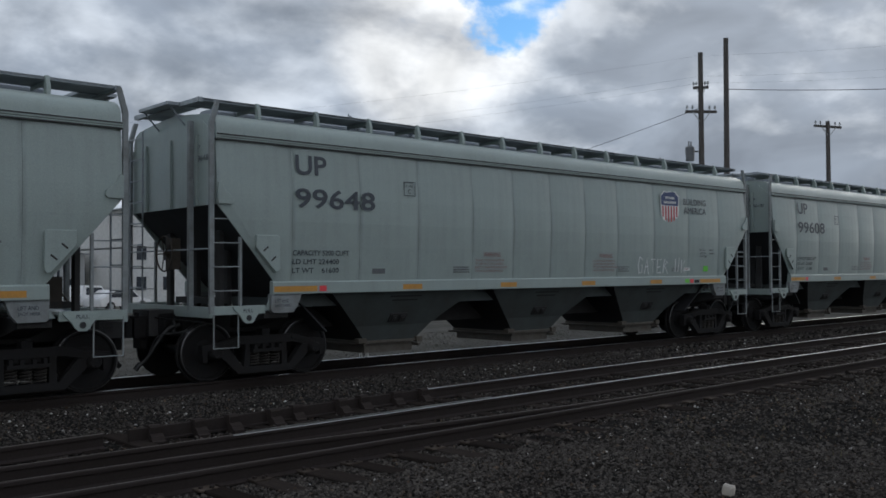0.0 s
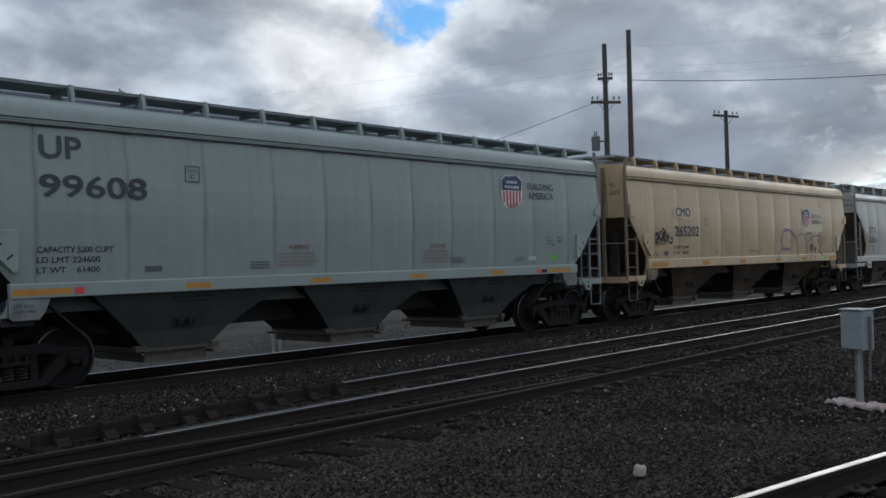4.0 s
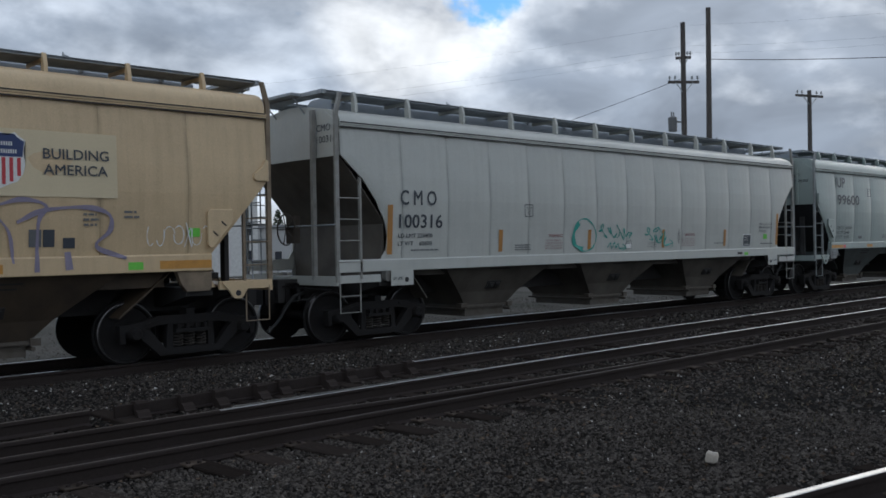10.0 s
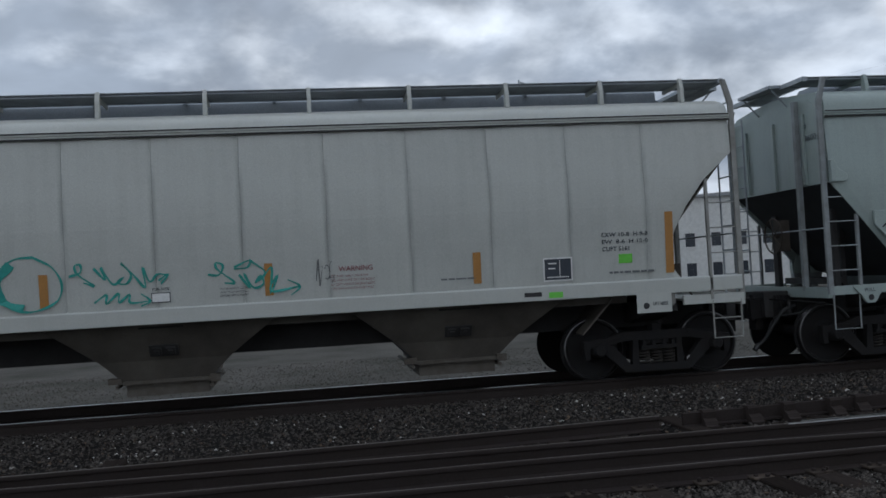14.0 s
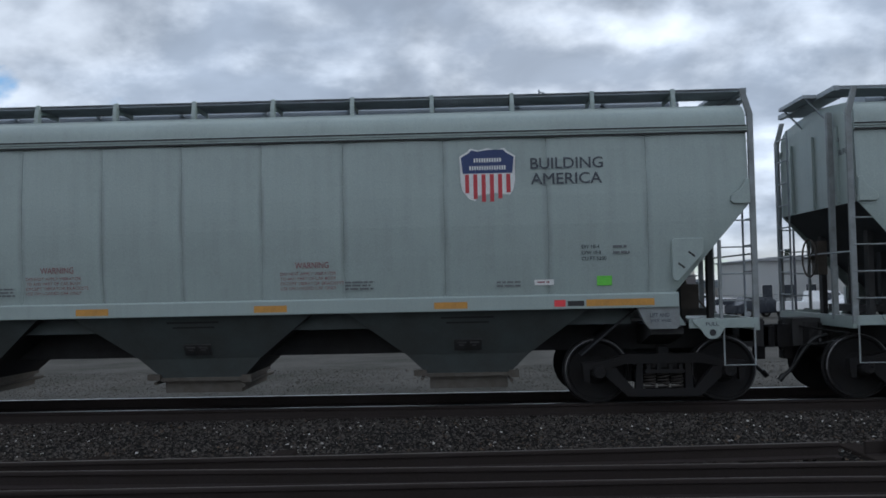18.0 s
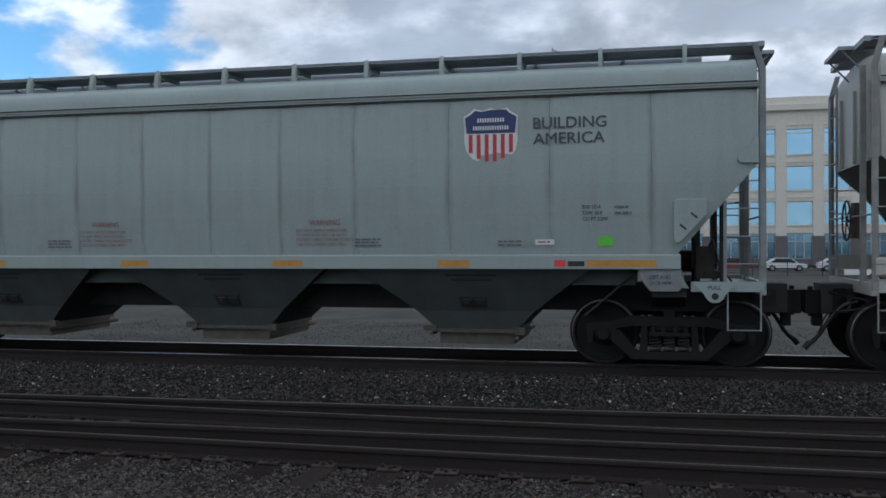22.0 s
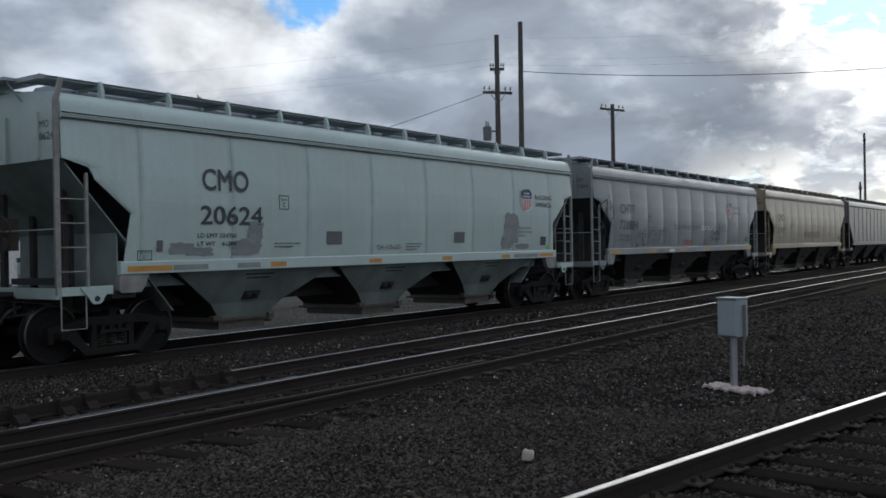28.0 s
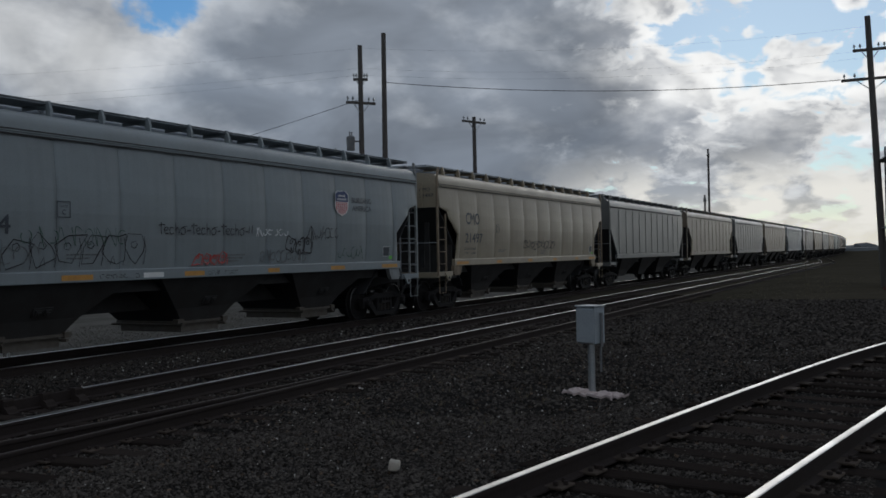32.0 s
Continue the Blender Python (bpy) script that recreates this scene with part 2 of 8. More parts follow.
M = {
    "grey": paint("grey_car_paint", (0.321, 0.378, 0.356)),
    "grey_light": paint("light_grey_car_paint", (0.49, 0.50, 0.465), amount=0.3, streak_amount=0.25),
    "grey_warm": paint("warm_grey_car_paint", (0.43, 0.42, 0.378), amount=0.3, streak_amount=0.25),
    "mint": paint("pale_green_car_paint", (0.46, 0.56, 0.54), amount=0.3, streak_amount=0.25),
    "tan": paint("tan_car_paint", (0.62, 0.465, 0.28), grime=(0.13, 0.09, 0.05), amount=0.45, streak_amount=0.5),
    "dull": paint("dull_grey_car_paint", (0.222, 0.255, 0.268), amount=0.55, streak_amount=0.4),
    "beige": paint("dusty_beige_car_paint", (0.34, 0.29, 0.21), amount=0.5, streak_amount=0.4),
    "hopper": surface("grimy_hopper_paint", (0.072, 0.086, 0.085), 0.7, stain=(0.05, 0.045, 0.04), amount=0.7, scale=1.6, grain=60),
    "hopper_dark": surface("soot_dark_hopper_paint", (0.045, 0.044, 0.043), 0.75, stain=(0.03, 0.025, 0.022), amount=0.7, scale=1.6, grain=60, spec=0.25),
    # the pale green body paint under grime, base darkened to stand for shade
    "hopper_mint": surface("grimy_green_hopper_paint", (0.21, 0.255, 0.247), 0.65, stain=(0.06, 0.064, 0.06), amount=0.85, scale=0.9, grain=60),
    "trim_grey": surface("grimy_grey_ironwork", (0.27, 0.295, 0.30), 0.6, stain=(0.09, 0.078, 0.066), amount=0.8, scale=2.5, grain=60),
    "trim_tan": surface("grimy_tan_ironwork", (0.26, 0.20, 0.135), 0.65, stain=(0.07, 0.05, 0.035), amount=0.9, scale=2.5, grain=60),
    "trim_light": surface("grimy_light_grey_ironwork", (0.30, 0.30, 0.28), 0.6, stain=(0.10, 0.085, 0.07), amount=0.8, scale=2.5, grain=60),
    "gear": surface("dusty_brake_gear", (0.085, 0.072, 0.060), 0.75, stain=(0.04, 0.033, 0.027), amount=0.7, scale=4, grain=60, spec=0.25),
    "far_grey": paint("weathered_dark_grey_car_paint", (0.15, 0.155, 0.15), amount=0.5, streak_amount=0.4, rough=0.38),
    "far_brown": paint("weathered_brown_car_paint", (0.20, 0.165, 0.12), amount=0.5, streak_amount=0.4, rough=0.38),
    "yard": surface("weedy_yard_dirt", (0.062, 0.055, 0.042), 0.95, stain=(0.035, 0.034, 0.026), amount=0.9, scale=0.25, grain=12, bump=0.8, depth=0.04, spec=0.0),
    "touch_up": surface("dull_grey_touch_up_paint", (0.20, 0.215, 0.225), 0.6, stain=(0.34, 0.37, 0.36), amount=0.7, scale=3.0, grain=40),
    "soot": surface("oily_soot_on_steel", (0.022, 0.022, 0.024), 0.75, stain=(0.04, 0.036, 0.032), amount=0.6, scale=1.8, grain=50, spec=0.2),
    "cream": paint("cream_repaint", (0.62, 0.52, 0.34), amount=0.2, streak_amount=0.1),
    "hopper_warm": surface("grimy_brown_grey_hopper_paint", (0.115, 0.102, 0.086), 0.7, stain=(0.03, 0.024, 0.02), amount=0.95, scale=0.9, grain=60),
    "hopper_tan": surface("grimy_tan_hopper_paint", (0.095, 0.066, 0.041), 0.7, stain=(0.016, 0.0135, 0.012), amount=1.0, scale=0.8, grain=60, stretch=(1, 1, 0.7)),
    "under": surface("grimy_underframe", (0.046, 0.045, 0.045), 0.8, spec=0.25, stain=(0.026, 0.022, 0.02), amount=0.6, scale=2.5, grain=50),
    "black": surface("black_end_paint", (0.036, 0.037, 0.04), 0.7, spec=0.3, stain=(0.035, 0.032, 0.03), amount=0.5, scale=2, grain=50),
    "truck": surface("cast_steel_truck", (0.018, 0.0175, 0.018), 0.8, spec=0.15, stain=(0.024, 0.019, 0.016), amount=0.5, scale=4, grain=60, bump=0.3),
    "tread": surface("polished_wheel_tread", (0.13, 0.125, 0.125), 0.42, metal=1.0, amount=0.3, scale=8, grain=80, bump=0.02),
    "spring": surface("dusty_spring_steel", (0.046, 0.041, 0.037), 0.7, stain=(0.03, 0.025, 0.022), amount=0.5, scale=6, grain=60, spec=0.3),
    "gate": surface("rusty_outlet_gate", (0.10, 0.088, 0.074), 0.8, stain=(0.06, 0.045, 0.033), amount=0.7, scale=5, grain=60),
    "hatch": surface("weathered_hatch_cover", (0.30, 0.33, 0.36), 0.8, stain=(0.2, 0.22, 0.24), amount=0.6, scale=1.5, grain=50, spec=0.2),
    "grate": surface("galvanised_grating", (0.33, 0.36, 0.385), 0.6, stain=(0.1, 0.1, 0.1), amount=0.4, scale=4, grain=60),
    "rail": surface("brown_rail_steel", (0.036, 0.029, 0.027), 0.88, spec=0.08, stain=(0.03, 0.024, 0.02), amount=0.6, scale=2, grain=50, bump=0.15),
    "railtop": surface("polished_rail_head", (0.48, 0.475, 0.47), 0.34, metal=1.0, stain=(0.24, 0.22, 0.20), amount=0.7, scale=2.2, grain=30, bump=0.02),
    "raildull": surface("dull_rail_head", (0.10, 0.085, 0.075), 0.5, metal=0.4, stain=(0.05, 0.042, 0.036), amount=0.7, scale=2, grain=30, bump=0.05),
    "tie": surface("creosoted_tie_wood", (0.025, 0.0205, 0.0185), 0.95, spec=0.0, stain=(0.042, 0.035, 0.030), amount=0.6, scale=4, grain=30, stretch=(6, 0.8, 4), bump=0.5, depth=0.02, piece=0.35),
    "plate": surface("rusty_tie_plate", (0.064, 0.051, 0.042), 0.85, spec=0.1, stain=(0.045, 0.033, 0.024), amount=0.7, scale=12, grain=60, piece=0.3),
    "ballast": surface("ballast_bed", (0.025, 0.024, 0.023), 0.9, stain=(0.017, 0.0155, 0.014), amount=0.8, scale=0.7, grain=22, bump=1.0, depth=0.05, spec=0.0),
    "stone": surface("crushed_basalt", (0.070, 0.0625, 0.056), 0.95, stain=(0.042, 0.036, 0.032), amount=0.6, scale=1.2, grain=60, bump=0.2, island=0.7, spec=0.0),
    "brown_stone": surface("rusty_brown_stone", (0.10, 0.074, 0.055), 0.9, stain=(0.05, 0.038, 0.03), amount=0.6, scale=8, grain=60, island=0.5, spec=0.0),
    "pebble": surface("pale_pebble", (0.40, 0.38, 0.35), 0.8, amount=0.4, scale=30, grain=80, island=0.4),
    "lot_stone": surface("pale_gravel", (0.12, 0.112, 0.10), 0.95, stain=(0.07, 0.068, 0.057), amount=0.8, scale=0.5, grain=30, island=0.25, spec=0.0),
    "lot": surface("gravel_lot", (0.12, 0.115, 0.105), 0.95, stain=(0.06, 0.06, 0.052), amount=0.9, scale=0.5, grain=14, bump=1.0, spec=0.0, depth=0.05),
    "pole": surface("weathered_pole_wood", (0.088, 0.079, 0.073), 0.85, stain=(0.05, 0.042, 0.036), amount=0.6, scale=2, grain=20, stretch=(5, 5, 0.5), bump=0.4),
    "wire": surface("black_cable", (0.03, 0.03, 0.032), 0.6, bump=0),
    "mast": surface("weathered_mast_steel", (0.16, 0.165, 0.17), 0.6, metal=0.3, amount=0.4, scale=4, grain=40),
    "galv": surface("galvanised_steel", (0.36, 0.38, 0.39), 0.45, metal=0.7, amount=0.4, scale=6, grain=60),
    "box": surface("grey_cabinet_paint", (0.30, 0.335, 0.36), 0.55, stain=(0.2, 0.22, 0.235), amount=0.4, scale=5, grain=60, bump=0.03),
    "rag": surface("dirty_pink_cloth", (0.50, 0.42, 0.40), 0.9, stain=(0.3, 0.22, 0.21), amount=0.6, scale=14, grain=60),
    "rock": surface("pale_chipped_stone", (0.50, 0.46, 0.40), 0.85, stain=(0.3, 0.26, 0.2), amount=0.6, scale=12, grain=50, bump=0.5),
    "letter": surface("dark_grey_lettering", (0.045, 0.053, 0.066), 0.44, amount=0.2, bump=0),
    "faded": surface("faded_lettering", (0.13, 0.135, 0.14), 0.44, amount=0.3, bump=0),
    "red_letter": surface("faded_red_lettering", (0.27, 0.10, 0.11), 0.6, amount=0.3, bump=0),
    "white": surface("white_sign_paint", (0.74, 0.74, 0.72), 0.5, amount=0.2, bump=0),
    "blue": surface("shield_blue", (0.025, 0.045, 0.14), 0.45, amount=0.2, bump=0),
    "red": surface("shield_red", (0.50, 0.045, 0.055), 0.45, amount=0.2, bump=0),
    "orange": surface("orange_reflector_tape", (0.56, 0.27, 0.05), 0.45, stain=(0.35, 0.17, 0.04), amount=0.6, scale=6, bump=0),
    "bar": surface("brown_orange_marker_bar", (0.42, 0.20, 0.05), 0.5, stain=(0.28, 0.13, 0.04), amount=0.5, scale=5, bump=0),
    "red_tape": surface("red_reflector_tape", (0.80, 0.06, 0.07), 0.4, amount=0.2, bump=0),
    "green_tape": surface("green_sticker", (0.16, 0.60, 0.07), 0.5, amount=0.2, bump=0),
    "teal": surface("teal_spray_paint", (0.03, 0.30, 0.25), 0.6, amount=0.2, bump=0),
    "spray_black": surface("black_spray_paint", (0.03, 0.03, 0.035), 0.6, amount=0.2, bump=0),
    "spray_purple": surface("faded_purple_spray_paint", (0.25, 0.22, 0.30), 0.6, amount=0.3, bump=0),
    "spray_green": surface("dull_green_spray_paint", (0.04, 0.10, 0.07), 0.6, amount=0.3, bump=0),
    "spray_white": surface("white_spray_paint", (0.74, 0.76, 0.76), 0.6, amount=0.2, bump=0),
    "spray_red": surface("red_spray_paint", (0.45, 0.06, 0.05), 0.6, amount=0.2, bump=0),
    "stucco": surface("cream_stucco", (0.70, 0.66, 0.58), 0.85, stain=(0.60, 0.56, 0.48), amount=0.4, scale=0.3, grain=6, bump=0.1),
    "stone_dark": surface("dark_base_cladding", (0.14, 0.13, 0.13), 0.7, amount=0.4, scale=0.5, grain=8),
    "glass": surface("reflecting_window_glass", (0.34, 0.58, 0.74), 0.05, metal=0.95, amount=0.15, scale=0.3, bump=0),
    "frame": surface("white_window_frame", (0.65, 0.65, 0.63), 0.5, bump=0),
    "shed": surface("white_metal_wall", (0.42, 0.43, 0.43), 0.6, stain=(0.5, 0.5, 0.49), amount=0.4, scale=0.4, grain=10, bump=0.05),
    "shed_roof": surface("grey_metal_roof", (0.30, 0.31, 0.32), 0.6, amount=0.3, scale=0.5, grain=10),
    "bark": surface("bark", (0.06, 0.045, 0.035), 0.9, amount=0.5, scale=3, grain=20),
    "leaf": surface("conifer_needles", (0.06, 0.08, 0.05), 0.8, stain=(0.035, 0.048, 0.03), amount=0.6, scale=1, grain=10, island=0.5, bump=0),
    "car_white": surface("white_car_paint", (0.75, 0.75, 0.75), 0.25, amount=0.1, bump=0),
    "car_dark": surface("dark_car_paint", (0.03, 0.035, 0.045), 0.25, amount=0.1, bump=0),
    "car_red": surface("red_car_paint", (0.25, 0.03, 0.03), 0.3, amount=0.1, bump=0),
    "stand_red": surface("rusty_red_paint", (0.12, 0.03, 0.025), 0.75, amount=0.5, scale=6, grain=50),
    "purple": surface("faded_purple_paint", (0.22, 0.16, 0.27), 0.6, amount=0.3, scale=1.0, bump=0.02),
    "trailer_red": surface("red_trailer_paint", (0.42, 0.035, 0.045), 0.45, amount=0.3, scale=1.5, bump=0.02),
    "tyre": surface("tyre_rubber", (0.02, 0.02, 0.02), 0.8, bump=0),
    "grass": surface("dry_weeds", (0.10, 0.08, 0.05), 0.9, stain=(0.06, 0.06, 0.03), amount=0.7, scale=2, grain=20, island=0.4),
    "rust_patch": surface("rust_patch", (0.27, 0.13, 0.06), 0.85, stain=(0.40, 0.25, 0.15), amount=0.6, scale=9, grain=40),
    "hose": surface("black_rubber_hose", (0.02, 0.02, 0.02), 0.5, bump=0),
    "hazy": surface("hazy_far_woods", (0.10, 0.112, 0.118), 0.95, amount=0.4, scale=0.01, grain=0.1, bump=0),
}


# ---------------------------------------------------------------- mesh helpers
def part(name, bm, material, parent, label=""):
    """Links a bmesh as one mesh object under a thing or a part."""
    mesh = bm if isinstance(bm, bpy.types.Mesh) else finish(name, bm, material)
    ob = new(name, mesh)
    ob.parent = parent
    if label:
        ob["label"] = label
    return ob


def finish(name, bm, material):
    mesh = bpy.data.meshes.new(name)
    bm.normal_update()
    bm.to_mesh(mesh)
    bm.free()
    mesh.materials.append(M[material] if isinstance(material, str) else material)
    return mesh


def thing(name, label, category, group="", kind="", at=None):
    ob = new(name)
    ob.empty_display_size = 0.3
    if at is not None:
        ob.matrix_basis = at
    return tagged(ob, label, category, group, kind)


def solid(name, bm, material, label, category, group="", kind="", at=None):
    ob = new(name, finish(name, bm, material))
    if at is not None:
        ob.matrix_basis = at
    return tagged(ob, label, category, group, kind)


def box(bm, x0, x1, y0, y1, z0, z1):
    vs = [bm.verts.new(p) for p in ((x0, y0, z0), (x1, y0, z0), (x1, y1, z0), (x0, y1, z0), (x0, y0, z1), (x1, y0, z1), (x1, y1, z1), (x0, y1, z1))]
    for f in ((3, 2, 1, 0), (4, 5, 6, 7), (0, 1, 5, 4), (1, 2, 6, 5), (2, 3, 7, 6), (3, 0, 4, 7)):
        bm.faces.new([vs[i] for i in f])
    return bm


def bevel_box(x0, x1, y0, y1, z0, z1, r=0.01, seg=2):
    bm = bmesh.new()
    box(bm, x0, x1, y0, y1, z0, z1)
    bmesh.ops.bevel(bm, geom=bm.edges[:], offset=r, segments=seg, affect="EDGES", profile=0.5)
    return bm


def prism(bm, poly, y0, y1, axes=(0, 2, 1)):
    """A polygon in the plane of axes[0] and axes[1], drawn out along axes[2]."""
    def at(p, w):
        v = [0, 0, 0]
        v[axes[0]], v[axes[1]], v[axes[2]] = p[0], p[1], w
        return v
    a = [bm.verts.new(at(p, y0)) for p in poly]
    c = [bm.verts.new(at(p, y1)) for p in poly]
    n = len(poly)
    bm.faces.new(a)
    bm.faces.new(c[::-1])
    for i in range(n):
        bm.faces.new((a[i], c[i], c[(i + 1) % n], a[(i + 1) % n]))
    bmesh.ops.recalc_face_normals(bm, faces=bm.faces[:])
    return bm


def rod(bm, a, c, r=0.012, n=6, r2=None):
    a, c = Vector(a), Vector(c)
    d = c - a
    q = d.to_track_quat("Z", "Y").to_matrix()
    r2 = r if r2 is None else r2
    ra, rc = [], []
    for i in range(n):
        w = 2 * math.pi * i / n
        o = Vector((math.cos(w), math.sin(w), 0))
        ra.append(bm.verts.new(a + q @ (o * r)))
        rc.append(bm.verts.new(c + q @ (o * r2)))
    for i in range(n):
        bm.faces.new((ra[i], ra[(i + 1) % n], rc[(i + 1) % n], rc[i]))
    bm.faces.new(ra[::-1])
    bm.faces.new(rc)
    return bm


def lathe(bm, profile, n=24, axis="Y", centre=(0, 0, 0)):
    """Turns a profile of (along the axis, radius) round the axis."""
    rings = []
    for along, r in profile:
        ring = []
        for i in range(n):
            w = 2 * math.pi * i / n
            u, v = r * math.cos(w), r * math.sin(w)
            p = (u, along, v) if axis == "Y" else (u, v, along)
            ring.append(bm.verts.new(Vector(p) + Vector(centre)))
        rings.append(ring)
    for a, c in zip(rings, rings[1:]):
        for i in range(n):
            bm.faces.new((a[i], a[(i + 1) % n], c[(i + 1) % n], c[i]))
    bm.faces.new(rings[0][::-1])
    bm.faces.new(rings[-1])
    bmesh.ops.recalc_face_normals(bm, faces=bm.faces[:])
    return bm


def pipe(bm, points, r=0.012, n=6):
    """One bent tube through the points."""
    pts = [Vector(p) for p in points]
    rings = []
    side = None
    for i, p in enumerate(pts):
        d = (pts[min(i + 1, len(pts) - 1)] - pts[max(i - 1, 0)]).normalized()
        if side is None:
            side = d.orthogonal().normalized()
        side = (side - d * side.dot(d)).normalized()
        up = d.cross(side)
        rings.append([bm.verts.new(p + (side * math.cos(2 * math.pi * k / n) + up * math.sin(2 * math.pi * k / n)) * r) for k in range(n)])
    for a, c in zip(rings, rings[1:]):
        for k in range(n):
            bm.faces.new((a[k], a[(k + 1) % n], c[(k + 1) % n], c[k]))
    bm.faces.new(rings[0][::-1])
    bm.faces.new(rings[-1])
    return bm


def loft(bm, sections, closed=True, caps=True):
    rings = [[bm.verts.new(p) for p in s] for s in sections]
    n = len(rings[0])
    for a, c in zip(rings, rings[1:]):
        for i in range(n if closed else n - 1):
            bm.faces.new((a[i], a[(i + 1) % n], c[(i + 1) % n], c[i]))
    if caps and closed:
        bm.faces.new(rings[0][::-1])
        bm.faces.new(rings[-1])
    bmesh.ops.recalc_face_normals(bm, faces=bm.faces[:])
    return bm


def smooth_shade(mesh, angle=40):
    for p in mesh.polygons:
        p.use_smooth = True
    mesh.set_sharp_from_angle(angle=radians(angle))
    return mesh


text_cache = {}


def embolden(bm, d):
    """Moves the outline of flat lettering outwards by d."""
    push = {}
    for e in bm.edges:
        if len(e.link_faces) != 1:
            continue
        a, c = e.verts
        n = (c.co - a.co).cross(Vector((0, 0, 1))).normalized()
        if n.dot(e.link_faces[0].calc_center_median() - a.co) > 0:
            n = -n
        for v in e.verts:
            push.setdefault(v, []).append(n)
    for v, ns in push.items():
        m = sum(ns, Vector())
        if m.length > 1e-4:
            m.normalize()
            v.co += m * d / max(m.dot(ns[0]), 0.6)


def glyphs_of(bm):
    """The separate letters of flat lettering, from left to right, as lists of faces."""
    left, out = set(bm.faces), []
    while left:
        todo, island = [left.pop()], []
        while todo:
            f = todo.pop()
            island.append(f)
            for e in f.edges:
                for g in e.link_faces:
                    if g in left:
                        left.discard(g)
                        todo.append(g)
        out.append(island)
    return sorted(out, key=lambda fs: min(v.co.x for f in fs for v in f.verts))


def text_mesh(words, height, width, material, bold=0.0, split=False):
    """Built-in font, its capitals that high, squeezed to that width; thin sheets in the plane of x and z, facing -y: one mesh, or one a letter."""
    key = (words, height, width, material, bold, split)
    if key not in text_cache:
        cu = bpy.data.curves.new("lettering", "FONT")
        cu.body, cu.extrude, cu.resolution_u = words, 0.0, 3
        ob = bpy.data.objects.new("lettering", cu)
        scene.collection.objects.link(ob)
        bpy.context.view_layer.update()
        raw = bpy.data.meshes.new_from_object(ob.evaluated_get(bpy.context.evaluated_depsgraph_get()))
        bpy.data.objects.remove(ob)
        bm = bmesh.new()
        bm.from_mesh(raw)
        bmesh.ops.remove_doubles(bm, verts=bm.verts[:], dist=1e-5)
        embolden(bm, bold)
        lo = [min(v.co[i] for v in bm.verts) for i in (0, 1)]
        hi = [max(v.co[i] for v in bm.verts) for i in (0, 1)]
        kz = height / (hi[1] - lo[1])
        kx = width / (hi[0] - lo[0]) if width else kz
        for v in bm.verts:
            v.co = ((v.co.x - lo[0]) * kx, 0, (v.co.y - lo[1]) * kz)
        meshes = []
        for faces in glyphs_of(bm) if split else [bm.faces[:]]:
            verts = list({v for f in faces for v in f.verts})
            at = {v: i for i, v in enumerate(verts)}
            mesh = bpy.data.meshes.new("letter" if meshes else "lettering")
            mesh.from_pydata([tuple(v.co) for v in verts], [], [[at[v] for v in f.verts] for f in faces])
            mesh.materials.append(M[material])
            meshes.append(mesh)
        bm.free()
        text_cache[key] = meshes
    return text_cache[key] if split else text_cache[key][0]


def ribbon(bm, points, width=0.03, y=0.0):
    """A flat brush stroke in the plane of x and z."""
    pts = [Vector((p[0], y, p[1])) for p in points]
    left, right = [], []
    for i, p in enumerate(pts):
        d = (pts[min(i + 1, len(pts) - 1)] - pts[max(i - 1, 0)]).normalized()
        o = Vector((-d.z, 0, d.x)) * (width / 2)
        left.append(bm.verts.new(p + o))
        right.append(bm.verts.new(p - o))
    for i in range(len(pts) - 1):
        bm.faces.new((right[i], right[i + 1], left[i + 1], left[i]))
    return bm


# ---------------------------------------------------------------- the ground and the tracks
TRAIN_Y = 13.75          # centre of the train's track; its rail tops are at z = 0
MID_Z, NEAR_Z = -0.10, 0.18


def lerp(x, pts):
    return np.interp(x, [p[0] for p in pts], [p[1] for p in pts])


def curved(pts):
    """A smooth line through a few (x, y) knots."""
    xs = np.arange(-420, 620, 1.0)
    ys = lerp(xs, pts)
    k = np.hanning(9)
    ys2 = np.convolve(np.pad(ys, 4, mode="edge"), k / k.sum(), "valid")
    return lambda x: np.interp(x, xs, ys2)


near_rail_y = curved([(-420, 18), (-60, 6.1), (-20, 4.72), (-11.3, 4.38), (-8.2, 4.22), (-5.2, 3.97), (-3.5, 3.74), (0, 3.25), (5.6, 2.38), (7.2, 2.08), (9.9, 1.60), (14, 0.78), (34, -4.6)])

MID_RAILS = (
    curved([(-420, 5.0), (-60, 8.6), (-17.5, 9.3), (-7.4, 9.55), (0, 9.8), (4.5, 10.12), (9.5, 10.55), (20, 10.8), (40, 11.1), (120, 11.2), (620, 60)]),
    curved([(-420, 9.0), (-7, 9.2), (0, 8.98), (5, 8.97), (10, 9.12), (20, 9.15), (40, 9.3), (120, 9.6), (620, 58)]),
    curved([(-420, 3.6), (-60, 7.2), (-8, 8.15), (0, 8.28), (4, 8.36), (7, 8.0), (10, 7.8), (12, 7.78)]),
    curved([(-420, 7.5), (-7, 7.68), (0, 7.54), (9, 7.6), (18, 7.68), (40, 7.85), (120, 8.1), (620, 56.5)]),
)


def step(a, b, v):
    u = np.clip((v - a) / (b - a), 0, 1)
    return u * u * (3 - 2 * u)


def train_offset(x):
    """The line curves gently away to the north beyond 110 m."""
    return np.maximum(x - 110, 0) ** 2 / (2 * 3600)


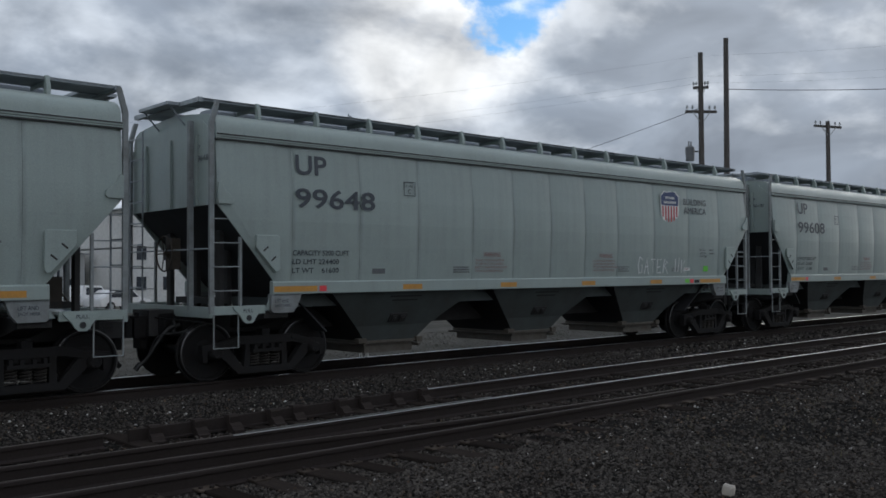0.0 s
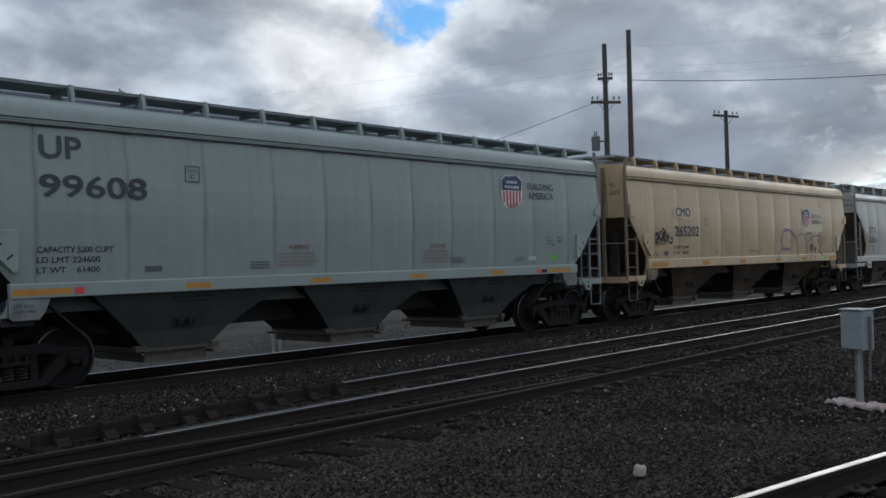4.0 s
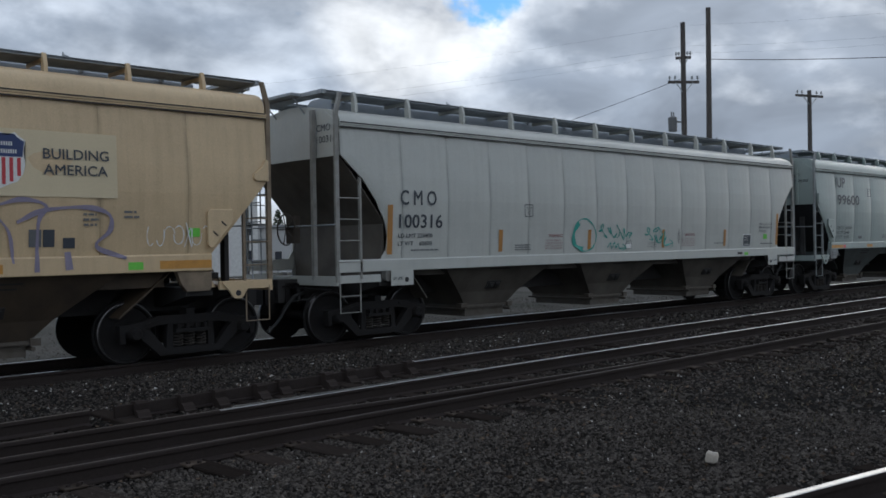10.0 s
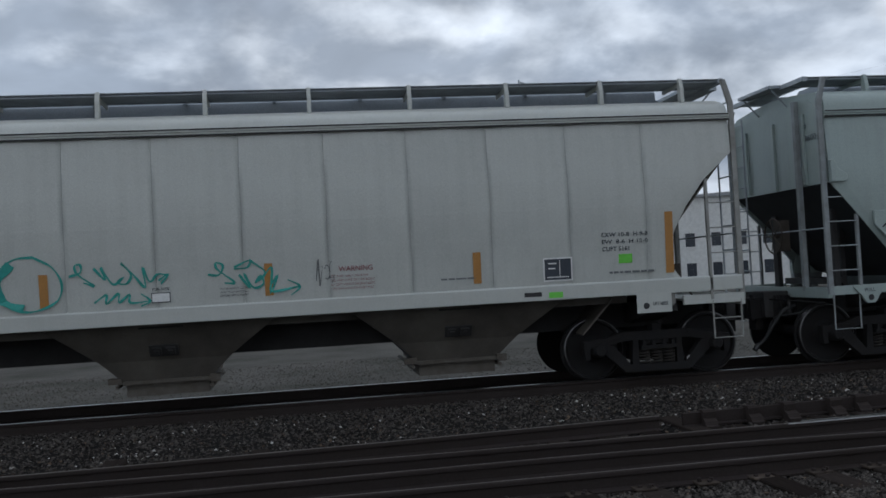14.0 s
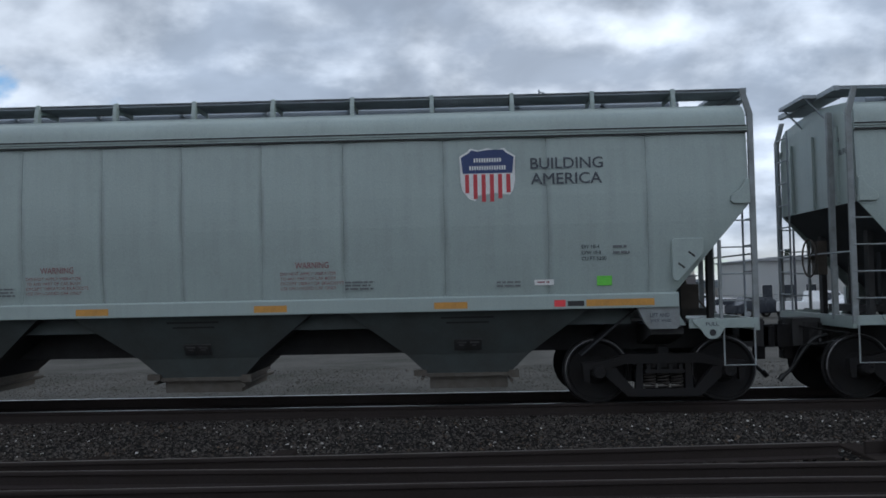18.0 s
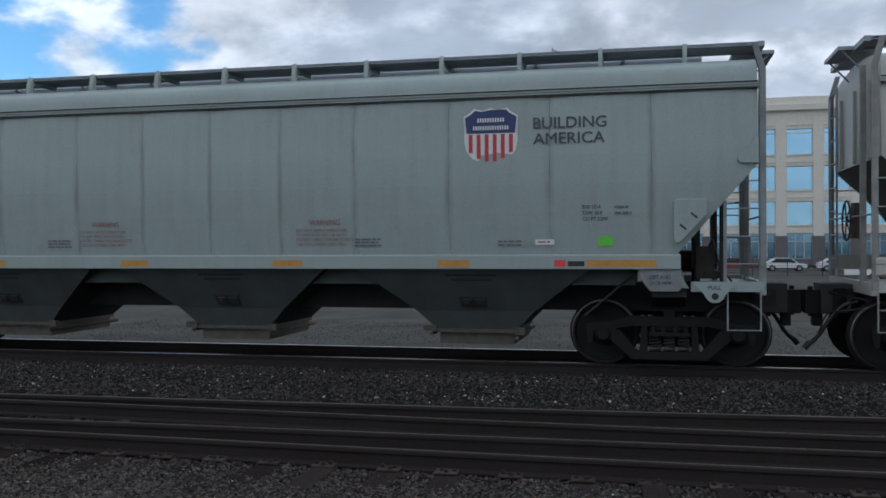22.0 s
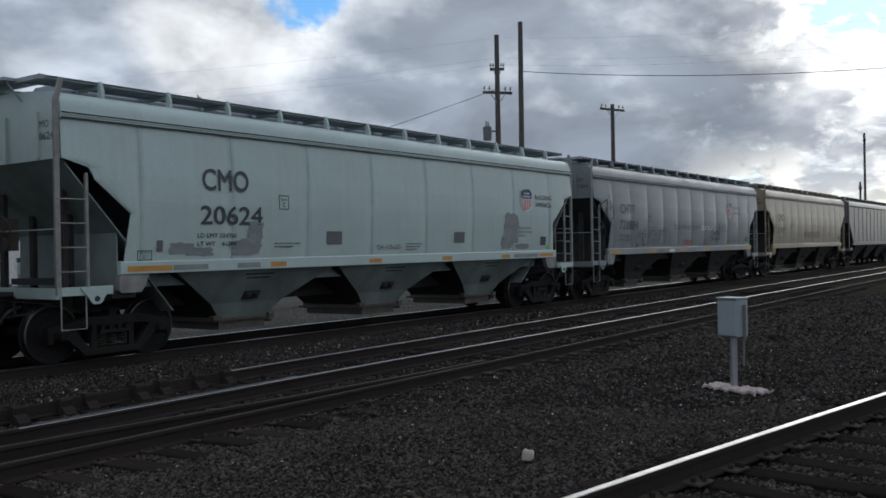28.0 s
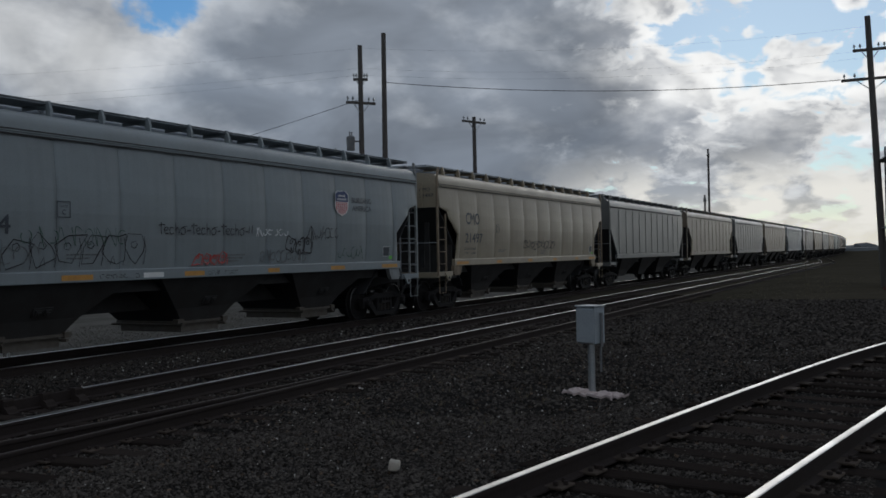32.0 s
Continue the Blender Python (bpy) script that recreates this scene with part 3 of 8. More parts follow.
def ground_z(x, y):
    y = y - train_offset(x)
    z = -0.20 + 0.0 * x
    z = np.where(y < 7.2, -0.285 + 0.145 * step(7.2, 5.4, y), z)
    z = np.where((y >= 7.2) & (y < 12.4), -0.285 + 0.12 * step(10.7, 12.2, y), z)
    z = np.where((y >= 12.4) & (y < 15.2), -0.165, z)
    z = np.where(y >= 15.2, -0.165 - 0.25 * step(15.2, 17.0, y) - 0.9 * step(30, 95, y), z)
    d = np.abs(y - (near_rail_y(x) - 0.76))
    near = step(2.6, 1.5, d)
    z = np.where(y < 6.5, z * (1 - near) - 0.022 * near, z)
    return z


def ground_sheet():
    xs = np.unique(np.concatenate([np.arange(-30, 45, 0.4), np.arange(-120, 160, 4.0), np.arange(-2400, 2400, 120.0)]))
    ys = np.unique(np.concatenate([np.arange(-6, 19, 0.25), np.arange(19, 130, 5.0), np.arange(-60, 0, 6.0), np.arange(-2400, 2400, 120.0)]))
    gx, gy = np.meshgrid(xs, ys)
    gz = ground_z(gx, gy)
    rng = np.random.default_rng(3)
    gz = gz + np.where((gy < 17) & (gy > -6) & (abs(gx) < 45), rng.normal(0, 0.004, gx.shape), 0)
    nx, ny = len(xs), len(ys)
    verts = np.stack([gx.ravel(), gy.ravel(), gz.ravel()], 1)
    i = np.arange((ny - 1) * (nx - 1))
    r, c = i // (nx - 1), i % (nx - 1)
    a = r * nx + c
    quads = np.stack([a, a + 1, a + nx + 1, a + nx], 1)
    mesh = bpy.data.meshes.new("ground")
    mesh.from_pydata(verts.tolist(), [], quads.tolist())
    mesh.materials.append(M["ballast"])
    mesh.materials.append(M["lot"])
    mid = verts[quads].mean(1)
    lot = (mid[:, 1] > 17.4 + train_offset(mid[:, 0]))
    mesh.materials.append(M["yard"])
    east = ~lot & (mid[:, 0] > 33 + 2.0 * np.sin(mid[:, 1]))
    mesh.polygons.foreach_set("material_index", np.where(east, 2, lot.astype(np.int32)).astype(np.int32))
    mesh.polygons.foreach_set("use_smooth", np.ones(len(quads), bool))
    mesh.update()
    tagged(new("ground", mesh), "dark basalt ballast with a pale gravel lot beyond the tracks", "ground", kind="structure")


ground_sheet()


def scatter(name, count, region, size, material, label, seed, squash=0.7, clear=True, ring=(1.2, 99)):
    """Loose crushed stones, each an uneven eight-sided chip, lying on the ground."""
    rng = np.random.default_rng(seed)
    x0, x1, y0, y1 = region
    x, y = rng.uniform(x0, x1, count), rng.uniform(y0, y1, count)
    if clear:
        d = np.abs(y - (near_rail_y(x) - 0.76))
        keep = ~((np.abs(d - 0.753) < 0.06)) & (np.hypot(x, y) > ring[0]) & (np.hypot(x, y) < ring[1])
        x, y = x[keep], y[keep]
    n = len(x)
    s = rng.uniform(size[0], size[1], n) * (1 + 0.5 * (rng.random(n) < 0.12))
    base = np.array([(1, 0, 0), (-1, 0, 0), (0, 1, 0), (0, -1, 0), (0, 0, 1), (0, 0, -1)], float)
    v = base[None] * rng.uniform(0.6, 1.25, (n, 6, 1)) + rng.normal(0, 0.22, (n, 6, 3))
    v[:, :, 2] *= squash
    ang = rng.uniform(0, 2 * math.pi, n)
    c, sn = np.cos(ang)[:, None], np.sin(ang)[:, None]
    tilt = rng.normal(0, 0.5, n)
    ct, st = np.cos(tilt)[:, None], np.sin(tilt)[:, None]
    vx, vz = v[:, :, 0] * ct + v[:, :, 2] * st, -v[:, :, 0] * st + v[:, :, 2] * ct
    px, py = vx * c - v[:, :, 1] * sn, vx * sn + v[:, :, 1] * c
    out = np.stack([px * s[:, None] + x[:, None], py * s[:, None] + y[:, None], vz * s[:, None] + (ground_z(x, y) + 0.35 * s * squash)[:, None]], 2)
    tri = np.array([(0, 2, 4), (2, 1, 4), (1, 3, 4), (3, 0, 4), (2, 0, 5), (1, 2, 5), (3, 1, 5), (0, 3, 5)])
    faces = (tri[None] + 6 * np.arange(n)[:, None, None]).reshape(-1, 3)
    mesh = bpy.data.meshes.new(name)
    mesh.vertices.add(n * 6)
    mesh.vertices.foreach_set("co", out.ravel())
    mesh.loops.add(n * 24)
    mesh.loops.foreach_set("vertex_index", faces.ravel().astype(np.int32))
    mesh.polygons.add(n * 8)
    mesh.polygons.foreach_set("loop_start", np.arange(0, n * 24, 3, dtype=np.int32))
    mesh.update(calc_edges=True)
    mesh.shade_flat()
    mesh.materials.append(M[material])
    return tagged(new(name, mesh), label, "gravel", kind="stuff")


def rail_mesh(xs, ys, z, dull, worn=0.027):
    """One rail: foot, web and head in dark steel; the worn running surface is a strip of its own."""
    prof = ((-0.07, -0.17), (0.07, -0.17), (0.07, -0.155), (0.012, -0.135), (0.012, -0.045), (0.036, -0.035), (0.036, -0.006), (0.028, 0.0),
            (-0.028, 0.0), (-0.036, -0.006), (-0.036, -0.035), (-0.012, -0.045), (-0.012, -0.135), (-0.07, -0.155))
    bm, top = bmesh.new(), bmesh.new()
    loft(bm, [[(x, y + w, z + h) for w, h in prof] for x, y in zip(xs, ys)])
    corner = ((-0.0290, 0.0012),) if dull == "railtop" else ()
    low = (-0.0345, -0.0035) if corner else (-worn, 0.0003)
    crown = [(worn * u, 0.0045 - 0.10 * worn * u * u) for u in (-1, -0.6, -0.2, 0.2, 0.6, 1)]
    loft(top, [[(x, y + w, z + h) for w, h in (low, (worn, 0.0003), *crown[::-1], *corner)] for x, y in zip(xs, ys)])
    return finish("rail", bm, "rail"), smooth_shade(finish("running_surface", top, dull), 25)


def lay_rail(track, xs, f, z, dull="railtop", worn=0.027):
    body, top = rail_mesh(xs, f(xs), z, dull, worn)
    r = part("rail", body, None, track)
    part("running_surface", top, None, r, "worn bright running surface" if dull == "railtop" else "dull running surface")


FAR_X = np.unique(np.concatenate([np.arange(-40, 60, 1.0), np.arange(-400, 600, 8.0)]))
tie_mesh = finish("tie", bevel_box(-0.115, 0.115, -1.3, 1.3, -0.17, 0.0, 0.012, 1), "tie")
plate_mesh = finish("tie_plate", bevel_box(-0.10, 0.10, -0.17, 0.17, 0.0, 0.022, 0.006, 1), "plate")
spike_mesh = finish("spike", bevel_box(-0.017, 0.017, -0.017, 0.017, -0.01, 0.026, 0.005, 1), "rail")


def lay_ties(track, x0, x1, pitch, centre, half, z, rng, rails=(), plates=True, lift=0.0):
    x = x0
    while x < x1:
        y = float(centre(np.array([x]))[0])
        slope = float(centre(np.array([x + 0.5]))[0] - centre(np.array([x - 0.5]))[0])
        yaw = math.degrees(math.atan(slope)) + rng.uniform(-0.8, 0.8)
        t = part("tie", tie_mesh, None, track)
        t.matrix_basis = pose(x, y + rng.uniform(-0.05, 0.05), z - 0.176 + lift + rng.uniform(-0.022, 0.004), rng.uniform(-0.8, 0.8), rng.uniform(-2, 2), yaw) @ Matrix.Diagonal((rng.uniform(0.85, 1.08), half / 1.3 * rng.uniform(0.94, 1.03), 1, 1))
        if plates:
            for f in rails:
                p = part("tie_plate", plate_mesh, None, track)
                p.matrix_basis = pose(x, float(f(np.array([x]))[0]), z - 0.160, 0, 0, yaw)
                for dx, dy in ((-0.05, -0.10), (0.06, -0.10), (0.02, -0.145)) if abs(x - 1) < 10 else ():
                    part("spike", spike_mesh, None, p).matrix_basis = pose(dx + rng.uniform(-0.015, 0.015), dy, 0.012 + rng.uniform(0, 0.02), rng.uniform(-8, 8), rng.uniform(-8, 8), rng.uniform(0, 90))
        x += pitch * rng.uniform(0.90, 1.10)


rng = random.Random(5)
main_track = thing("railway_track", "main track with polished rails in dark ballast under the train", "railway track", "railway tracks", "structure")
for side in (-0.753, 0.753):
    lay_rail(main_track, FAR_X, lambda x, s=side: TRAIN_Y + s + train_offset(x), 0.0)
lay_ties(main_track, -24, 40, 0.55, lambda x: TRAIN_Y + 0 * x, 1.3, 0.0, rng, (), False)

turnout = thing("railway_turnout", "turnout with overlapping brown rails and wooden ties", "railway track", "railway tracks", "structure")
for f, dull in zip(MID_RAILS, ("railtop", "railtop", "raildull", "raildull")):
    xs = FAR_X if f is not MID_RAILS[2] else FAR_X[FAR_X <= 12]
    if f is MID_RAILS[0]:
        lay_rail(turnout, xs[xs <= 4.6], f, MID_Z, "raildull")
        lay_rail(turnout, xs[xs >= 9.0], f, MID_Z, "railtop", 0.012)
    elif f is MID_RAILS[1]:
        lay_rail(turnout, xs[xs <= 5.5], f, MID_Z, "raildull", 0.012)
        lay_rail(turnout, xs[xs >= 5.0], f, MID_Z, "railtop", 0.012)
    else:
        lay_rail(turnout, xs, f, MID_Z, dull, 0.012 if dull == "railtop" else 0.010)
lay_ties(turnout, -24, 40, 0.56, lambda x: 0.5 * (MID_RAILS[0](x) + MID_RAILS[3](x)), 2.12, MID_Z, rng, (MID_RAILS[3],), True, 0.026)
# the braced guard rail beside the frog
bm = bmesh.new()
gx = np.arange(4.3, 9.3, 0.5)
loft(bm, [[(x, float(MID_RAILS[0](np.array([x]))[0]) + w, MID_Z + h) for w, h in ((-0.07, -0.16), (0.03, -0.16), (0.03, 0.0), (-0.03, 0.0), (-0.03, -0.13), (-0.07, -0.14))] for x in gx])
guard = part("guard_rail", bm, "rail", turnout, "rusty braced guard rail beside the frog")
brace = bmesh.new()
prism(brace, [(-0.26, -0.17), (0.05, -0.17), (0.05, 0.035), (-0.10, 0.045), (-0.13, 0.02), (-0.12, -0.05), (-0.19, -0.08), (-0.22, -0.12), (-0.26, -0.13)], -0.075, 0.075, axes=(1, 2, 0))
rod(brace, (-0.02, -0.13, -0.05), (-0.02, -0.085, -0.05), 0.022, 6)
rod(brace, (0.02, -0.17, -0.14), (0.02, -0.17, -0.09), 0.02, 6)
brace = finish("rail_brace", brace, "rail")
for x in np.arange(4.5, 9.2, 0.56):
    p = part("rail_brace", brace, None, guard)
    p.matrix_basis = pose(x + rng.uniform(-0.12, 0.12), float(MID_RAILS[0](np.array([x]))[0]), MID_Z - rng.uniform(0, 0.02), 0, 0, rng.uniform(-6, 6)) @ Matrix.Diagonal((1, rng.uniform(0.7, 1.0), 1, 1))
strip = bmesh.new()
xs2 = np.arange(5.2, 9.6, 0.4)
loft(strip, [[(x, float(MID_RAILS[1](np.array([x]))[0]) + w, MID_Z + h) for w, h in ((0.05, -0.1), (0.085, -0.1), (0.082, 0.006), (0.05, 0.008))] for x in xs2])
part("frog_casting", strip, "railtop", turnout, "bright worn frog casting")

near_track = thing("railway_track", "near track with bright worn rails on dark wooden ties", "railway track", "railway tracks", "structure")
NX = np.unique(np.concatenate([np.arange(-40, 34, 1.0), np.arange(-300, -40, 10.0)]))
for off in (0.0, -1.525):
    lay_rail(near_track, NX, lambda x, o=off: near_rail_y(x) + o, NEAR_Z, "railtop", 0.022)
lay_ties(near_track, -22, 26, 0.52, lambda x: near_rail_y(x) - 0.763, 1.3, NEAR_Z, rng, (near_rail_y, lambda x: near_rail_y(x) - 1.525), True, 0.012)

DARK = "loose dark crushed basalt ballast"
scatter("ballast_stones", 215000, (-9.6, 9.9, 0.2, 7.5), (0.009, 0.021), "stone", DARK, 11, ring=(4.9, 10.2))
scatter("ballast_stones", 12000, (-9.6, 18, -1.5, 4.9), (0.016, 0.034), "stone", DARK, 15, ring=(1.2, 5.0))
scatter("ballast_stones", 62000, (-14, 17, 0.0, 7.6), (0.013, 0.028), "stone", DARK, 16, ring=(9.6, 18))
scatter("ballast_stones", 20000, (-12, 16, 7.4, 10.7), (0.014, 0.030), "stone", DARK, 17)
scatter("ballast_stones", 62000, (-14, 18, 10.6, 12.95), (0.009, 0.022), "stone", DARK, 20)
scatter("ballast_stones", 30000, (16, 34, -3.0, 12.9), (0.026, 0.045), "stone", DARK, 12)
scatter("ballast_stones", 20000, (-30, -12, 2.5, 12.9), (0.024, 0.042), "stone", DARK, 13)
scatter("lot_gravel", 40000, (-14, 30, 15.2, 24), (0.008, 0.020), "lot_stone", "pale coarse gravel beyond the main track", 21, clear=False)
scatter("brown_stones", 13000, (-14, 20, 0.5, 12.8), (0.009, 0.024), "brown_stone", "rusty brown stones among the dark ballast", 19)
scatter("pale_pebbles", 380, (-14, 22, 10.9, 12.6), (0.012, 0.026), "pebble", "white pebbles strewn beside the main track", 18)
scatter("pale_pebbles", 4600, (-16, 24, 1.5, 12.8), (0.006, 0.017), "pebble", "pale pebbles strewn over the dark ballast", 14)


chunk = bevel_box(-0.085, 0.085, -0.045, 0.045, -0.042, 0.042, 0.02, 2)
for v in chunk.verts:
    v.co += Vector((0, 0, 0.014)) * noise.noise(v.co * 30) + Vector((0.012, 0.01, 0)) * noise.noise(v.co * 22)
    v.co.z *= 1 - 0.9 * v.co.x
solid("stone", chunk, "rock", "pale chipped stone lying on the dark ballast", "stone", at=pose(6.45, 3.78, -0.045, 4, 10, 28))


# ---------------------------------------------------------------- the train of covered hopper cars
SIDE = 1.45              # half width at the side sheets
WHEEL_R = 0.457
wheel_sets = []
mesh_store = {}


def stored(key, build):
    if key not in mesh_store:
        mesh_store[key] = build()
    return mesh_store[key]


def wheelset():
    bm = bmesh.new()
    for s in (-1, 1):
        lathe(bm, [(s * 0.675, WHEEL_R + 0.028), (s * 0.70, WHEEL_R + 0.024), (s * 0.715, WHEEL_R), (s * 0.80, WHEEL_R - 0.006), (s * 0.803, WHEEL_R - 0.05),
                   (s * 0.765, WHEEL_R - 0.07), (s * 0.745, 0.20), (s * 0.79, 0.13), (s * 0.85, 0.11), (s * 0.85, 0.0001)], 32)
    lathe(bm, [(-0.7, 0.08), (0.7, 0.08)], 12)
    for s in (-1, 1):
        n = 40
        prof = [(s * 0.7155, WHEEL_R + 0.001), (s * 0.7985, WHEEL_R - 0.004), (s * 0.8045, WHEEL_R - 0.012), (s * 0.8055, WHEEL_R - 0.022)]
        rings = [[bm.verts.new((r * math.cos(2 * math.pi * i / n), a, r * math.sin(2 * math.pi * i / n))) for i in range(n)] for a, r in prof]
        for a, c in zip(rings, rings[1:]):
            for i in range(n):
                f = bm.faces.new((a[i], a[(i + 1) % n], c[(i + 1) % n], c[i]) if s < 0 else (c[i], c[(i + 1) % n], a[(i + 1) % n], a[i]))
                f.material_index = 1
    mesh = smooth_shade(finish("wheelset", bm, "truck"), 35)
    mesh.materials.append(M["tread"])
    return mesh


def side_frame():
    """Cast truck side: arched top chord, sloping tension members, an opening for the springs."""
    bm = bmesh.new()
    prism(bm, [(-1.12, 0.13), (-0.80, 0.16), (-0.52, 0.24), (0.52, 0.24), (0.80, 0.16), (1.12, 0.13), (1.12, 0.03), (0.80, 0.05), (0.50, 0.11), (-0.50, 0.11), (-0.80, 0.05), (-1.12, 0.03)], -0.07, 0.07)
    prism(bm, [(-0.80, 0.06), (-0.67, 0.06), (-0.42, -0.24), (0.42, -0.24), (0.67, 0.06), (0.80, 0.06), (0.80, -0.07), (0.50, -0.345), (-0.50, -0.345), (-0.80, -0.07)], -0.065, 0.065)
    for s in (-1, 1):
        prism(bm, [(s * 0.40, -0.25), (s * 0.29, -0.25), (s * 0.29, 0.12), (s * 0.37, 0.12)], -0.055, 0.055)
        prism(bm, [(s * 1.02, 0.06), (s * 1.12, 0.06), (s * 1.10, -0.13), (s * 1.03, -0.13)], -0.06, 0.06)
        prism(bm, [(s * 0.69, 0.06), (s * 0.78, 0.06), (s * 0.77, -0.12), (s * 0.71, -0.10)], -0.06, 0.06)
        lathe(bm, [(-0.15, 0.0001), (-0.15, 0.075), (-0.12, 0.095), (-0.02, 0.115), (0.05, 0.115), (0.05, 0.0001)], 14, centre=(s * 0.89, 0, 0.0))
        for k in range(3):
            a = 2.094 * k + 0.5
            rod(bm, (s * 0.89 + 0.05 * math.cos(a), -0.17, 0.05 * math.sin(a)), (s * 0.89 + 0.05 * math.cos(a), -0.14, 0.05 * math.sin(a)), 0.016, 6)
        prism(bm, [(s * 0.46, 0.20), (s * 0.76, 0.13), (s * 0.76, 0.11), (s * 0.46, 0.17)], -0.085, -0.068)
    return finish("side_frame", bm, "truck")


def spring_group():
    bm = bmesh.new()
    for x in (-0.19, 0.0, 0.19):
        pts = [(x + 0.078 * math.cos(a), 0.078 * math.sin(a), -0.24 + 0.22 * a / (2 * math.pi * 5)) for a in np.linspace(0, 2 * math.pi * 5, 46)]
        pipe(bm, pts, 0.014, 4)
    return finish("spring", bm, "spring")


def bolster():
    bm = bevel_box(-0.2, 0.2, -1.05, 1.05, 0.02, 0.24, 0.03, 1)
    for y0, y1 in ((-1.12, -0.9), (0.9, 1.12)):
        box(bm, -0.27, 0.27, y0, y1, -0.02, 0.03)
        for x in (-0.22, -0.08, 0.08, 0.22):
            box(bm, x - 0.025, x + 0.025, y0, y1, 0.03, 0.10)
    lathe(bm, [(0.24, 0.20), (0.42, 0.20)], 16, axis="Z")
    box(bm, -0.34, 0.34, -0.88, 0.88, -0.19, 0.06)
    for y in (-0.95, 0.95):
        box(bm, -0.07, 0.07, y - 0.1, y + 0.1, 0.24, 0.34)
    return finish("bolster", bm, "truck")


def brake_beam():
    bm = bmesh.new()
    for s in (-1, 1):
        rod(bm, (s * 0.36, -0.72, -0.03), (s * 0.36, 0.72, -0.03), 0.035, 6)
        for y in (-0.755, 0.755):
            box(bm, s * 0.40, s * 0.455, y - 0.045, y + 0.045, -0.16, 0.14)
    rod(bm, (-0.36, 0, -0.03), (0.36, 0, 0.08), 0.03, 6)
    return finish("brake_beam", bm, "truck")


def add_truck(car, x, moving=True):
    truck = new("truck")
    truck.parent = car
    truck.matrix_basis = pose(x, 0, WHEEL_R)
    for y in (-1.0, 1.0):
        f = part("side_frame", stored("side_frame", side_frame), None, truck)
        f.matrix_basis = pose(0, y, 0, 0, 0, 180 if y > 0 else 0)
        s = part("spring", stored("spring", spring_group), None, truck)
        s.matrix_basis = pose(0, y, 0.0)
    part("bolster", stored("bolster", bolster), None, truck)
    part("brake_beam", stored("brake_beam", brake_beam), None, truck)
    for wx in (-0.89, 0.89):
        w = part("wheelset", stored("wheelset", wheelset), None, truck)
        w.matrix_basis = pose(wx, 0, 0)
        wheel_sets.append((w, wx, car))
    return truck


GREY_BAYS = (1.38, 2.72, 4.02, 5.36, 6.47, 7.57, 8.67, 9.79, 11.16, 12.56, 13.90)


class Spec:
    """What sets one car apart: its ends on the train's line, its paint, its end cut and its markings."""

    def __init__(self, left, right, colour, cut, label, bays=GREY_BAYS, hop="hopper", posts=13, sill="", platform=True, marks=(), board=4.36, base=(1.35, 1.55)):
        self.left, self.right, self.colour, self.cut, self.label = left, right, colour, cut, label
        self.bays, self.hop, self.posts, self.sill, self.platform, self.marks, self.board, self.base = bays, hop, posts, sill or colour, platform, marks, board, base


CUT_STRAIGHT = ((0.06, 2.72), (1.06, 1.56))
CUT_ROUND = ((0.06, 3.22), (0.51, 2.83), (0.80, 2.46), (0.99, 2.12), (1.06, 1.86), (1.04, 1.62), (0.92, 1.45))
CUT_LOW = ((0.06, 2.78), (0.42, 2.44), (0.74, 2.08), (0.95, 1.76), (1.02, 1.50))
CUT_KNEE = ((0.06, 3.10), (0.50, 2.98), (0.60, 2.80), (1.22, 2.30), (1.12, 1.56))
SILL_TOP, SILL_BOTTOM, EAVE = 1.55, 1.35, 3.72


def cut_x(cut, z):
    zs = [p[1] for p in cut][::-1]
    xs = [p[0] for p in cut][::-1]
    return float(np.interp(z, zs, xs)) if z <= cut[0][1] else 0.06


def bulge(z):
    """The side sheets swell a little at mid height."""
    u = (z - SILL_TOP) / (EAVE - SILL_TOP)
    return 0.06 * math.sin(math.pi * min(max(u, 0), 1))


